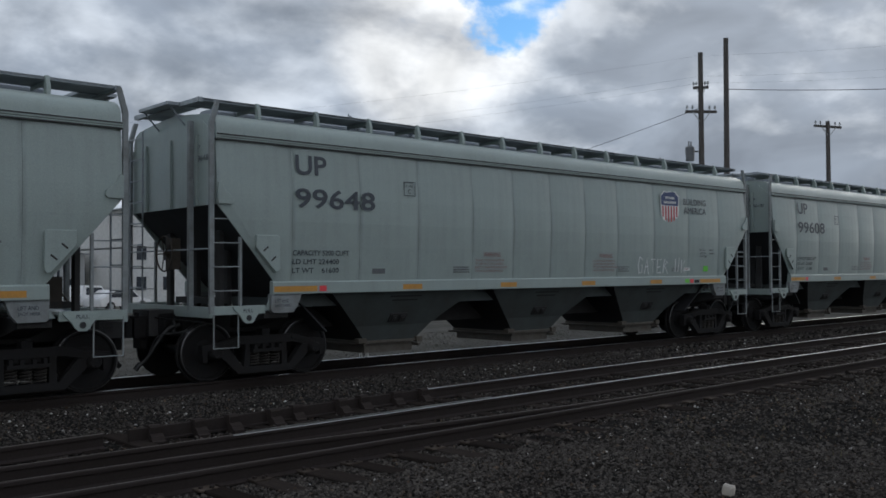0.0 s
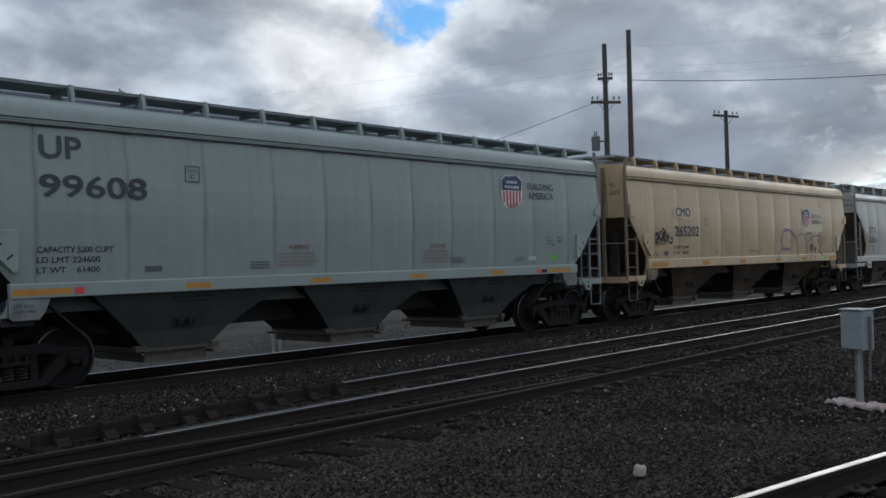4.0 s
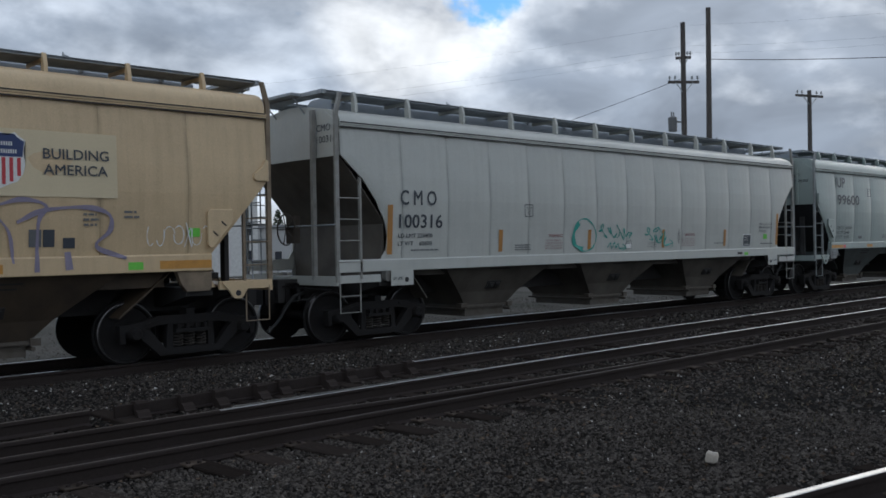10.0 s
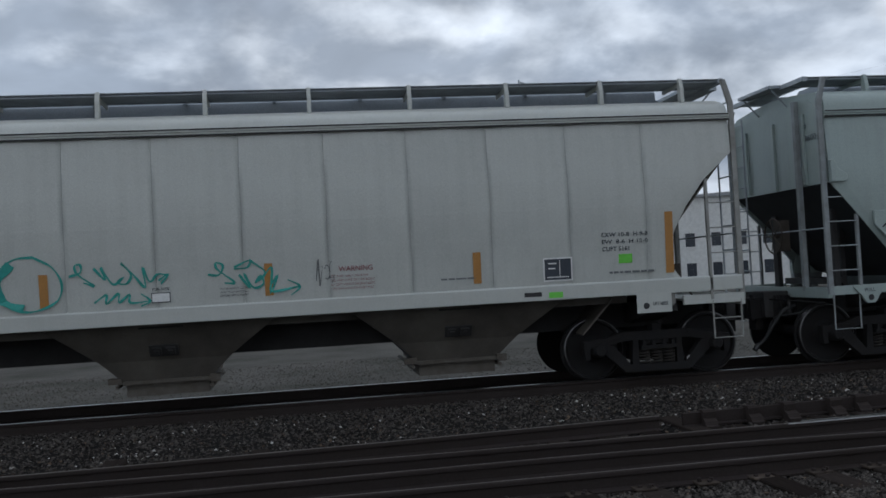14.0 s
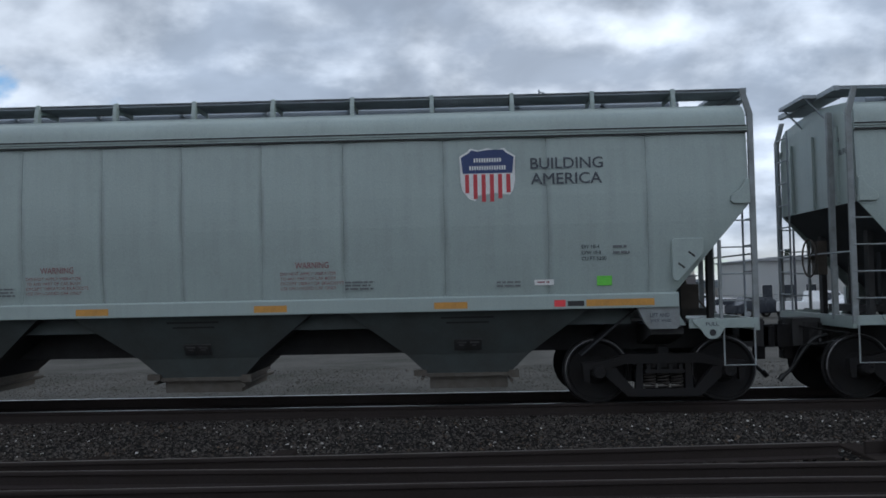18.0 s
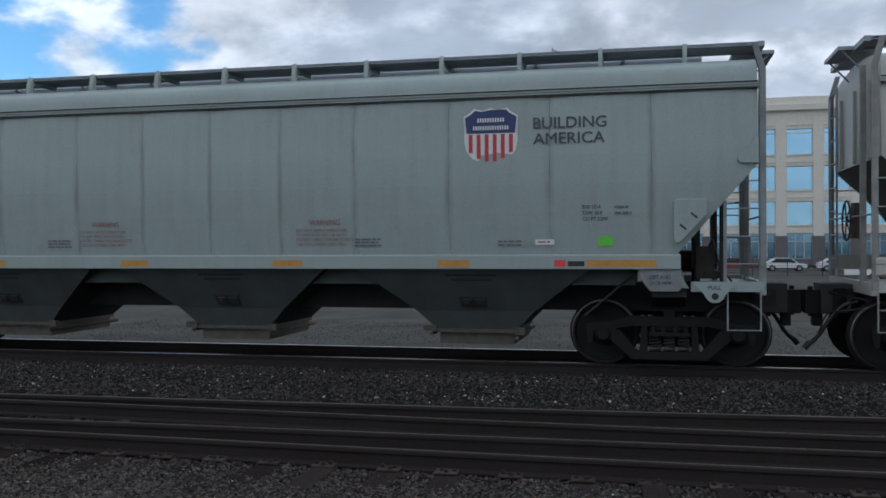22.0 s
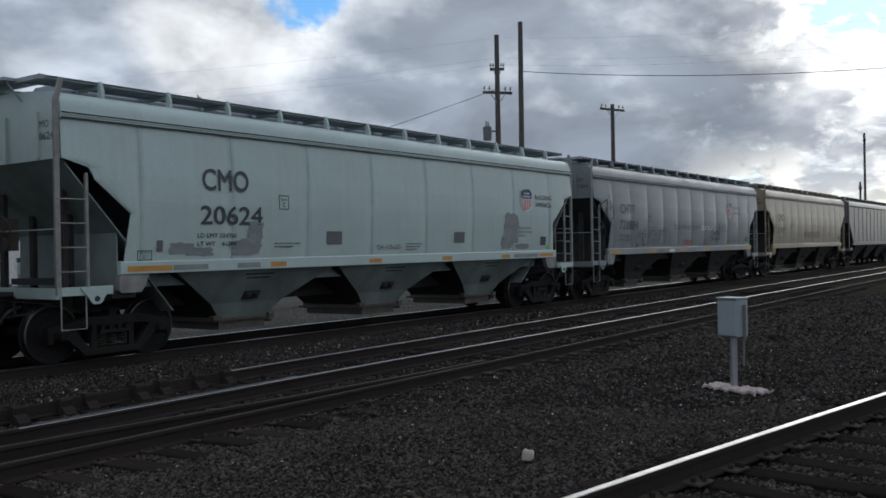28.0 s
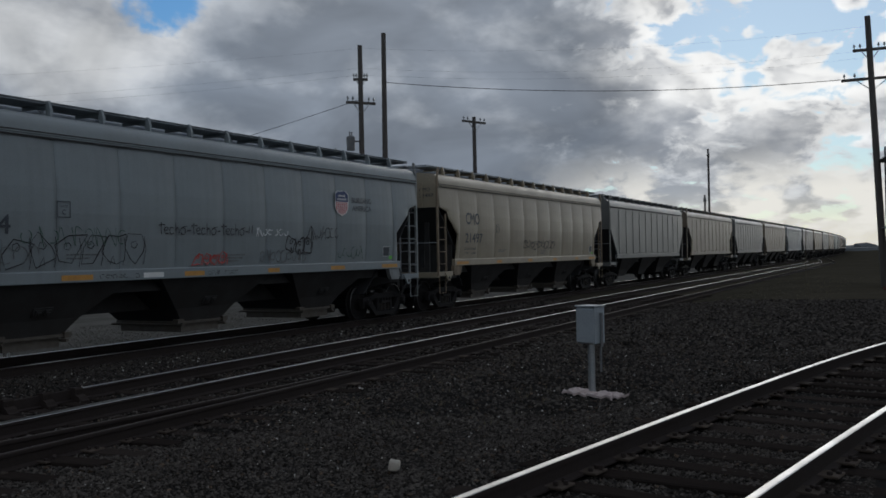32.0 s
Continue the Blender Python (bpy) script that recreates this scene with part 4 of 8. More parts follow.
def panel_mesh(x0, x1, length, cut, material, y_sign, base):
    """One bay of side sheeting between two seams, trimmed by the end slope, slightly pillowed."""
    bm = bmesh.new()
    zs = sorted(set([base, 1.8, 2.1, 2.5, 2.9, 3.3, EAVE] + [p[1] for p in cut if p[1] > base]))
    n = 7
    rows = []
    mid = 0.5 * (x0 + x1)
    for z in zs:
        lo = max(x0, cut_x(cut, z)) + 0.0018
        hi = min(x1, length - cut_x(cut, z)) - 0.0018
        if hi <= lo:
            lo = hi = (lo if lo > x1 - 0.01 else hi) if x0 < length / 2 else min(hi, x1)
            lo = hi = min(max(lo, x0), x1)
        row = []
        for i in range(n):
            u = i / (n - 1)
            x = lo + (hi - lo) * u
            edge = 0.0 if 0 < i < n - 1 else -0.007
            y = y_sign * (SIDE + bulge(z) + 0.014 * math.sin(math.pi * u) + edge)
            row.append(bm.verts.new((x - mid, y, z)))
        rows.append(row)
    for a, c in zip(rows, rows[1:]):
        for i in range(n - 1):
            quad = [a[i], a[i + 1], c[i + 1], c[i]]
            if (quad[0].co - quad[1].co).length < 1e-5 and (quad[2].co - quad[3].co).length < 1e-5:
                continue
            bm.faces.new(quad if y_sign < 0 else quad[::-1])
    uv = bm.loops.layers.uv.new("seam")
    for f in bm.faces:
        for lp in f.loops:
            lp[uv].uv = (min(1.0, abs(lp.vert.co.x) / max(0.5 * (x1 - x0) - 0.004, 0.1)), 0)
    bmesh.ops.remove_doubles(bm, verts=bm.verts[:], dist=0.0008)
    ext = bmesh.ops.extrude_face_region(bm, geom=bm.faces[:])
    bmesh.ops.translate(bm, verts=[v for v in ext["geom"] if isinstance(v, bmesh.types.BMVert)], vec=(0, -y_sign * 0.02, 0))
    bmesh.ops.recalc_face_normals(bm, faces=bm.faces[:])
    return finish("side_panel", bm, material)


def far_side(length, cut, material):
    bm = bmesh.new()
    poly = [(p[0], p[1]) for p in cut][::-1] + [(0.06, EAVE), (length - 0.06, EAVE)] + [(length - p[0], p[1]) for p in cut]
    prism(bm, poly, SIDE - 0.02, SIDE + 0.02)
    return finish("far_side_sheet", bm, material)


def roof_mesh(length, material, low=False):
    """Round-shouldered roof; the round-ended cars carry a lower one."""
    bm = bmesh.new()
    half = [(SIDE + 0.02, EAVE + 0.065), (SIDE + 0.012, EAVE + 0.16), (1.43, EAVE + 0.255), (1.35, EAVE + 0.33), (1.22, EAVE + 0.385), (0.6, EAVE + 0.45), (0.0, EAVE + 0.48)]
    if low:
        half = [(SIDE + 0.02, EAVE + 0.065), (SIDE + 0.005, EAVE + 0.12), (1.41, EAVE + 0.19), (1.30, EAVE + 0.25), (1.12, EAVE + 0.31), (0.6, EAVE + 0.40), (0.0, EAVE + 0.45)]
    prof = [(-y, z) for y, z in half] + half[-2::-1] + [(SIDE - 0.05, EAVE + 0.02), (-SIDE + 0.05, EAVE + 0.02)]
    loft(bm, [[(x, y, z) for y, z in prof] for x in (0.07, 0.6, length / 2, length - 0.6, length - 0.07)])
    return smooth_shade(finish("roof", bm, material), 30)


def chord_mesh(length, material, s):
    """Top chord: a rolled channel with two ledges under the roof edge."""
    bm = bmesh.new()
    prof = [(SIDE - 0.03, EAVE - 0.03), (SIDE + 0.03, EAVE - 0.03), (SIDE + 0.035, EAVE), (SIDE + 0.03, EAVE + 0.012), (SIDE + 0.045, EAVE + 0.022), (SIDE + 0.045, EAVE + 0.06), (SIDE + 0.03, EAVE + 0.072), (SIDE - 0.03, EAVE + 0.075)]
    loft(bm, [[(x, s * y, z) for y, z in prof] for x in (0.05, length - 0.05)])
    return finish("top_chord", bm, material)


# a raised dark strip; the groove's shade is put into its colour
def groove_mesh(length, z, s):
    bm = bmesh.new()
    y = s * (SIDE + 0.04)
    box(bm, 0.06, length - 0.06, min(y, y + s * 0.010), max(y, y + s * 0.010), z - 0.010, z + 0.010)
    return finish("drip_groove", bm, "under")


def sill_mesh(x0, x1, material, s, low=SILL_BOTTOM, top=SILL_TOP):
    bm = bmesh.new()
    prof = [(SIDE - 0.06, low), (SIDE + 0.03, low), (SIDE + 0.035, low + 0.01), (SIDE + 0.035, top - 0.02), (SIDE + 0.02, top), (SIDE - 0.06, top + 0.005)]
    loft(bm, [[(x, s * y, z) for y, z in prof] for x in (x0, x1)])
    return finish("side_sill", bm, material)


def end_wall_mesh(cut, material):
    bm = bmesh.new()
    z0 = cut[0][1]
    prof = [(-SIDE + 0.02, z0), (SIDE - 0.02, z0), (SIDE - 0.02, EAVE + 0.02), (1.05, EAVE + 0.30), (0.4, EAVE + 0.42), (-0.4, EAVE + 0.42), (-1.05, EAVE + 0.30), (-SIDE + 0.02, EAVE + 0.02)]
    prism(bm, prof, 0.06, 0.11, axes=(1, 2, 0))
    return finish("end_wall", bm, material)


def slope_mesh(cut, material):
    """The sloping floor of the end bay, seen from outside over the platform."""
    bm = bmesh.new()
    z0 = cut[0][1]
    knee = 0.07 + (z0 - 1.42) / (z0 - 0.66) * 2.18
    rows = ((0.07, z0 + 0.02, SIDE - 0.03), (knee, 1.42, SIDE - 0.03), (knee + 0.12, 1.33, 1.2), (2.3, 0.70, 1.1))
    loft(bm, [[(x, -w, z - 0.01), (x, w, z - 0.01), (x + 0.015, w, z + 0.01), (x + 0.015, -w, z + 0.01)] for x, z, w in rows])
    return finish("slope_sheet", bm, material)


def hopper_mesh(width_top, width_bottom, material):
    bm = bmesh.new()
    s = []
    for z, w, d in ((SILL_BOTTOM + 0.02, width_top / 2, 1.40), (0.74, width_bottom / 2 + 0.22, 0.98), (0.60, width_bottom / 2 + 0.08, 0.92), (0.46, width_bottom / 2 - 0.06, 0.86)):
        s.append([(-w, -d, z), (w, -d, z), (w, d, z), (-w, d, z)])
    loft(bm, s)
    mesh = finish("hopper", bm, material)
    # the sheets facing along the train are darker, except on hopper_warm
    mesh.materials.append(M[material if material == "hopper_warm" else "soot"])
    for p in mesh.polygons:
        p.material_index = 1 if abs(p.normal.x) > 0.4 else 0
    return mesh


def gate_mesh(w):
    bm = bmesh.new()
    box(bm, -w / 2 - 0.04, w / 2 + 0.04, -0.9, 0.9, 0.42, 0.47)
    box(bm, -w / 2, w / 2, -0.82, 0.82, 0.25, 0.42)
    box(bm, w / 2 + 0.02, w / 2 + 0.16, -0.94, -0.84, 0.40, 0.50)
    box(bm, -w / 2 - 0.22, -w / 2 - 0.04, -0.95, -0.82, 0.44, 0.52)
    rod(bm, (w / 2 + 0.05, -0.97, 0.36), (w / 2 + 0.05, 0.97, 0.36), 0.03, 8)
    rod(bm, (-w / 2 - 0.1, -0.96, 0.40), (-w / 2 - 0.1, 0.96, 0.40), 0.025, 8)
    return finish("outlet_gate", bm, "gate")


def vibrator_mesh():
    bm = bmesh.new()
    box(bm, -0.19, 0.19, -0.02, 0.0, -0.09, 0.09)
    for x in (-0.09, 0.09):
        box(bm, x - 0.06, x + 0.06, -0.05, -0.02, -0.06, 0.06)
        box(bm, x - 0.03, x + 0.03, -0.07, -0.05, -0.03, 0.03)
    return finish("vibrator_bracket", bm, "under")


def centre_sill_mesh(length):
    bm = bmesh.new()
    box(bm, -0.45, length + 0.45, -0.30, 0.30, 0.72, 1.12)
    return finish("centre_sill", bm, "under")


def body_bolster_mesh():
    bm = bmesh.new()
    prism(bm, [(-1.35, 0.98), (-0.5, 0.80), (0.5, 0.80), (1.35, 0.98), (1.35, 1.10), (-1.35, 1.10)], -0.22, 0.22, axes=(1, 2, 0))
    return finish("body_bolster", bm, "under")


def spine_mesh(length, material):
    return finish("body_spine", box(bmesh.new(), 1.62, length - 1.62, -1.12, 1.12, 1.125, 1.345), material)


def add_frame(car, length, hop):
    """Centre sill, the spine between the hoppers and the two body bolsters."""
    part("centre_sill", stored(("centre", round(length, 2)), lambda: centre_sill_mesh(length)), None, car)
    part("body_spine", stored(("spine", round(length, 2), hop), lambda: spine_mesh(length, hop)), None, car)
    for x in (1.17, length - 1.17):
        part("body_bolster", stored("body_bolster", body_bolster_mesh), None, car).matrix_basis = pose(x, 0, 0)


def platform_mesh(material):
    bm = bmesh.new()
    box(bm, -0.02, 0.9, -SIDE - 0.02, -SIDE + 0.03, 1.06, 1.19)
    box(bm, -0.02, 0.9, SIDE - 0.03, SIDE + 0.02, 1.06, 1.19)
    box(bm, -0.04, 0.02, -SIDE, SIDE, 1.02, 1.18)
    box(bm, 0.02, 0.75, -SIDE + 0.03, SIDE - 0.03, 1.10, 1.13)
    return finish("end_platform", bm, material)


def pull_plate_mesh(material):
    """Rounded tow plate with its eye."""
    bm = bmesh.new()
    pts = [(-0.26, 0.06), (0.26, 0.06), (0.26, 0.03), (0.14, -0.09), (0.10, -0.16), (0.05, -0.20), (-0.05, -0.20), (-0.10, -0.16), (-0.14, -0.09), (-0.26, 0.03)]
    prism(bm, pts, -0.02, 0.02)
    return finish("tow_plate", bm, material)


def eye_mesh():
    bm = bmesh.new()
    lathe(bm, [(-0.004, 0.045), (0.004, 0.045)], 12)
    return finish("tow_eye", bm, "black")


def ladder_mesh(material, top, width=0.47, rungs=4):
    bm = bmesh.new()
    box(bm, width - 0.02, width + 0.02, -0.025, 0.025, 1.12, top)
    for i in range(rungs):
        z = 1.42 + i * 0.36
        if z < top + 0.3:
            rod(bm, (0.0, -0.02, z), (width, -0.02, z), 0.011, 6)
    return finish("ladder", bm, material)


def stirrup_mesh(material, low=0.56, width=0.44):
    bm = bmesh.new()
    pipe(bm, [(0.03, 0, 1.1), (0.03, 0, low), (width, 0, low), (width, 0, 1.1)], 0.013)
    rod(bm, (0.03, 0, low + 0.28), (width, 0, low + 0.28), 0.011) if low < 0.6 and width > 0.45 else None
    return finish("step", bm, material)


def corner_post_mesh(material, top):
    bm = bmesh.new()
    prism(bm, [(-0.04, 1.08), (0.035, 1.08), (0.035, top - 0.42), (0.13, top - 0.06), (0.06, top - 0.06), (-0.04, top - 0.40)], -0.04, 0.01)
    return finish("corner_post", bm, material)


def end_post_mesh(material, cut):
    """The end ladder at one corner, full height, and the grab bar across."""
    bm = bmesh.new()
    for y, top in ((SIDE - 0.06, EAVE + 0.20), (SIDE - 0.55, EAVE + 0.35)):
        rod(bm, (-0.02, y, 1.12), (-0.02, y, top), 0.016)
    for k in range(8):
        z = 1.45 + 0.36 * k
        rod(bm, (-0.02, SIDE - 0.55, z), (-0.02, SIDE - 0.06, z), 0.012)
    rod(bm, (-0.03, -SIDE, 2.05), (-0.03, SIDE, 2.05), 0.013)
    return finish("end_ladder", bm, material)


def end_column_mesh(material):
    """The tall channel that stands beside the end wall."""
    bm = bmesh.new()
    prism(bm, [(-0.04, -0.04), (0.03, -0.04), (0.03, -0.025), (-0.025, -0.025), (-0.025, 0.025), (0.03, 0.025), (0.03, 0.04), (-0.04, 0.04)], 1.12, EAVE + 0.32, axes=(0, 1, 2))
    return finish("end_column", bm, material)


def bulkhead_mesh(cut, material):
    """The grimy cross plate under the end slope."""
    z = cut[0][1] - 0.98 * (cut[0][1] - 0.66) / 2.18
    return finish("bulkhead", box(bmesh.new(), 1.03, 1.06, -SIDE + 0.08, SIDE - 0.08, 1.10, z), material)


def web_mesh(material):
    """The curved plate that ties the end of the side sill to the bolster."""
    bm = bmesh.new()
    prism(bm, [(0.92, 1.10), (1.32, 1.10), (1.32, 1.66), (1.10, 1.66), (1.06, 1.50), (1.04, 1.34), (1.0, 1.22)], -0.012, 0.012)
    for x in (1.10, 1.17, 1.24):
        box(bm, x - 0.012, x + 0.012, -0.03, -0.012, 1.12, 1.40)
    return finish("bolster_web", bm, material)


def inner_post_mesh(cut, x, y0, y1):
    """One of the dark posts that carry the end of the body on the platform."""
    z = cut[0][1] - (x - 0.04) * (cut[0][1] - 0.66) / 2.18
    return finish("inner_post", box(bmesh.new(), x, x + 0.075, y0, y1, 1.1, z), "under")


def brake_mesh():
    bm = bmesh.new()
    box(bm, 0.02, 0.16, -0.12, 0.12, 1.75, 2.25)
    n = 20
    pts = [(-0.06, 0.28 * math.cos(2 * math.pi * i / n), 2.0 + 0.28 * math.sin(2 * math.pi * i / n)) for i in range(n + 1)]
    pipe(bm, pts, 0.014)
    for i in range(5):
        a = 2 * math.pi * i / 5
        rod(bm, (-0.06, 0, 2.0), (-0.06, 0.28 * math.cos(a), 2.0 + 0.28 * math.sin(a)), 0.01)
    rod(bm, (-0.06, 0, 2.0), (0.05, 0, 2.0), 0.03)
    return finish("brake_wheel", bm, "gear")


def tank_mesh():
    bm = bmesh.new()
    rod(bm, (0.62, -0.75, 1.42), (1.25, -0.75, 1.42), 0.17, 14)
    box(bm, 0.55, 0.8, 0.2, 0.6, 1.2, 1.65)
    pipe(bm, [(0.4, -0.2, 1.2), (0.5, -0.5, 1.75), (0.62, -0.75, 1.5)], 0.02)
    pipe(bm, [(0.3, 0.4, 1.15), (0.5, 0.45, 1.4), (0.9, 0.0, 1.3)], 0.018)
    return finish("air_tank", bm, "gear")


def coupler_mesh():
    bm = bmesh.new()
    box(bm, -0.30, 0.1, -0.30, 0.30, 0.80, 1.06)
    box(bm, -0.64, -0.30, -0.20, 0.20, 0.70, 1.0)
    box(bm, -0.52, -0.40, -0.12, 0.12, 0.52, 0.70)
    box(bm, -0.30, -0.22, -0.32, -0.30, 0.62, 0.98)
    prism(bm, [(-0.66, -0.12), (-0.66, 0.08), (-0.55, 0.20), (-0.40, 0.20), (-0.40, -0.18), (-0.56, -0.20)], 0.72, 1.03, axes=(0, 1, 2))
    rod(bm, (-0.56, -0.10, 0.66), (-0.56, -0.10, 1.08), 0.035, 8)
    box(bm, -0.08, 0.02, -0.35, 0.35, 0.70, 1.05)
    rod(bm, (-0.05, -1.35, 0.95), (-0.45, 0.05, 1.02), 0.013)
    return finish("coupler", bm, "truck")


def rounded3(points, n=5):
    """A smooth line through a few points in space."""
    p = [Vector(q) for q in points]
    p = [p[0] * 2 - p[1]] + p + [p[-1] * 2 - p[-2]]
    out = []
    for a, b, c, d in zip(p, p[1:], p[2:], p[3:]):
        for k in range(n):
            u = k / n
            out.append(0.5 * (2 * b + (c - a) * u + (2 * a - 5 * b + 4 * c - d) * u * u + (3 * b - a - 3 * c + d) * u ** 3))
    return out + [p[-2]]


def hose_mesh():
    bm = bmesh.new()
    pipe(bm, rounded3(((0.0, -0.42, 0.88), (-0.20, -0.43, 0.82), (-0.37, -0.41, 0.62), (-0.50, -0.36, 0.40), (-0.655, -0.32, 0.25))), 0.030, 8)
    rod(bm, (-0.60, -0.32, 0.31), (-0.675, -0.32, 0.22), 0.042, 8)
    rod(bm, (-0.10, -0.42, 0.78), (-0.10, -0.42, 0.98), 0.032, 8)
    pipe(bm, rounded3(((-0.05, -0.9, 0.82), (-0.2, -0.75, 0.78), (-0.4, -0.5, 0.72), (-0.5, -0.4, 0.45))), 0.011)
    return finish("air_hose", bm, "hose")


def board_mesh(length, z, s):
    """Grated running board on the roof edge: edge strips, and slats across."""
    bm = bmesh.new()
    y0, y1 = 0.50, 1.12
    for y in (y0, y1 - 0.03):
        box(bm, 0.02, length - 0.02, min(s * y, s * (y + 0.03)), max(s * y, s * (y + 0.03)), z - 0.045, z)
    n = int(length / 0.032)
    for i in range(n):
        x = 0.03 + (length - 0.06) * i / (n - 1)
        box(bm, x - 0.012, x + 0.012, min(s * y0, s * y1), max(s * y0, s * y1), z - 0.035, z - 0.006)
    for y in (0.63, 0.76, 0.89, 1.0):
        box(bm, 0.03, length - 0.03, s * y - 0.006, s * y + 0.006, z - 0.03, z - 0.008)
    return finish("running_board", bm, "grate")


def end_board_mesh(z):
    """The small grated step that overhangs the end of the roof."""
    bm = bmesh.new()
    box(bm, -0.26, 0.30, -0.52, 0.52, z - 0.05, z)
    for y in (-0.45, 0.45):
        rod(bm, (-0.20, y, z - 0.045), (0.07, y, z - 0.34), 0.014)
    return finish("end_board", bm, "grate")


def bracket_mesh(material, z, drop=0.0):
    bm = bmesh.new()
    prism(bm, [(1.10, z - 0.25 - drop), (1.22, z - 0.27 - drop), (1.21, z - 0.14), (1.16, z + 0.008), (1.11, z + 0.008)], -0.027, 0.027, axes=(1, 2, 0))
    box(bm, -0.012, 0.012, 0.5, 1.13, z - 0.11, z - 0.05)
    return finish("board_bracket", bm, material)


def hatch_mesh(length, material):
    bm = bmesh.new()
    loft(bm, [[(x, y, EAVE + h) for y, h in ((-0.40, 0.38), (-0.38, 0.60), (-0.24, 0.68), (0.24, 0.68), (0.38, 0.60), (0.40, 0.38))] for x in (0.7, length - 0.7)])
    for x in np.arange(1.0, length - 0.8, 1.25):
        box(bm, x - 0.03, x + 0.03, -0.44, 0.44, EAVE + 0.58, EAVE + 0.69)
    return finish("hatch_cover", bm, material)


def vent_mesh():
    bm = bmesh.new()
    box(bm, -0.03, 0.03, -0.03, 0.03, -0.02, 0.06)
    rod(bm, (-0.02, 0, 0.06), (-0.02, 0, 0.13), 0.012)
    rod(bm, (-0.02, 0, 0.10), (0.06, 0, 0.08), 0.010)
    return finish("roof_fitting", bm, "grate")


def gusset_mesh(material):
    bm = bmesh.new()
    prism(bm, [(0.70, 2.27), (1.08, 2.27), (1.12, 2.23), (1.12, 1.74), (1.09, 1.70), (1.04, 1.70), (0.70, 2.07)], -0.022, 0.022)
    bmesh.ops.bevel(bm, geom=bm.edges[:], offset=0.007, segments=1, affect="EDGES")
    return finish("gusset_plate", bm, material)


def slot_mesh():
    """A dark patch laid on a gusset plate, the shade of a slot as colour."""
    bm = bmesh.new()
    prism(bm, [(-0.05, -0.02), (-0.03, -0.035), (0.05, 0.03), (0.035, 0.05)], -0.0245, -0.0225)
    return finish("gusset_slot", bm, "under")


def ear_mesh(material):
    bm = bmesh.new()
    prism(bm, [(0.06, 2.72), (0.06, 3.04), (0.11, 3.06), (0.17, 2.93), (0.31, 2.83), (0.32, 2.76), (0.28, 2.72)], -0.02, 0.02)
    bmesh.ops.bevel(bm, geom=bm.edges[:], offset=0.006, segments=1, affect="EDGES")
    return finish("corner_plate", bm, material)


def jack_mesh(material):
    bm = bmesh.new()
    prism(bm, [(1.02, SILL_BOTTOM), (1.02, 1.10), (1.06, 1.06), (1.42, 1.06), (1.50, 1.16), (1.58, SILL_BOTTOM)], -0.06, 0.05)
    return finish("jacking_pad", bm, material)


def plane_patch(x0, x1, z0, z1, material, name="patch"):
    bm = bmesh.new()
    vs = [bm.verts.new(p) for p in ((x0, 0, z0), (x1, 0, z0), (x1, 0, z1), (x0, 0, z1))]
    bm.faces.new(vs)
    return finish(name, bm, material)


def shield_meshes(w, h):
    """A heraldic shield: blue field above red and white stripes, with plain bars for its lettering."""
    def outline(s):
        k = [(-0.36, 0.44), (-0.30, 0.50), (-0.15, 0.46), (0, 0.50), (0.15, 0.46), (0.30, 0.50), (0.36, 0.44), (0.50, 0.36), (0.46, 0.18), (0.49, -0.08), (0.45, -0.24), (0.34, -0.38), (0.14, -0.45), (0, -0.51),
             (-0.14, -0.45), (-0.34, -0.38), (-0.45, -0.24), (-0.49, -0.08), (-0.46, 0.18), (-0.50, 0.36)]
        return [(x * w * s, z * h * s) for x, z in k]

    def face(poly, y, mat, name):
        bm = bmesh.new()
        bm.faces.new([bm.verts.new((x, y, z)) for x, z in poly])
        bmesh.ops.triangulate(bm, faces=bm.faces[:])
        return finish(name, bm, mat)
    white = face(outline(1.0), 0, "white", "shield")
    pts = outline(0.94)
    blue = face([p for p in pts[:8]] + [(0.44 * w, 0.06 * h), (-0.44 * w, 0.06 * h)] + [pts[19]], -0.002, "blue", "shield_field")
    bm = bmesh.new()
    for i in range(6):
        cx = (-0.5 + (i + 0.5) / 6) * w * 0.88
        low = -0.44 * h + 0.30 * h * (abs(cx) / (0.5 * w)) ** 2
        box(bm, cx - 0.036 * w, cx + 0.036 * w, -0.0035, -0.0015, low, 0.045 * h)
    stripes = finish("shield_stripes", bm, "red")
    bm = bmesh.new()
    for z, half, n in ((0.29, 0.25, 11), (0.155, 0.33, 15)):
        for i in range(n):
            cx = (-1 + 2 * (i + 0.5) / n) * half * w
            k = 0.29 * half * w / n * 2
            box(bm, cx - k, cx + k, -0.006, -0.004, (z - 0.036) * h, (z + 0.036) * h)
    bars = finish("shield_bars", bm, "white")
    return white, blue, stripes, bars


def side_y(z):
    return -(SIDE + bulge(z) + 0.018)


def put_text(car, words, x, z, height, width=0, material="letter", bold=0.012, name="lettering", raise_by=0.0):
    if height >= 0.07:
        first, *rest = text_mesh(words, height, width, material, bold, True)
        ob = part(name, first, None, car)
        for mesh in rest:
            part("letter", mesh, None, ob)
    else:
        ob = part("small_print", text_mesh(words, height, width, material, bold), None, car)
    lean = math.degrees(math.atan2(bulge(z + height) - bulge(z), height))
    ob.matrix_basis = pose(x, side_y(z) - 0.004 - raise_by, z, lean, 0, 0)
    return ob


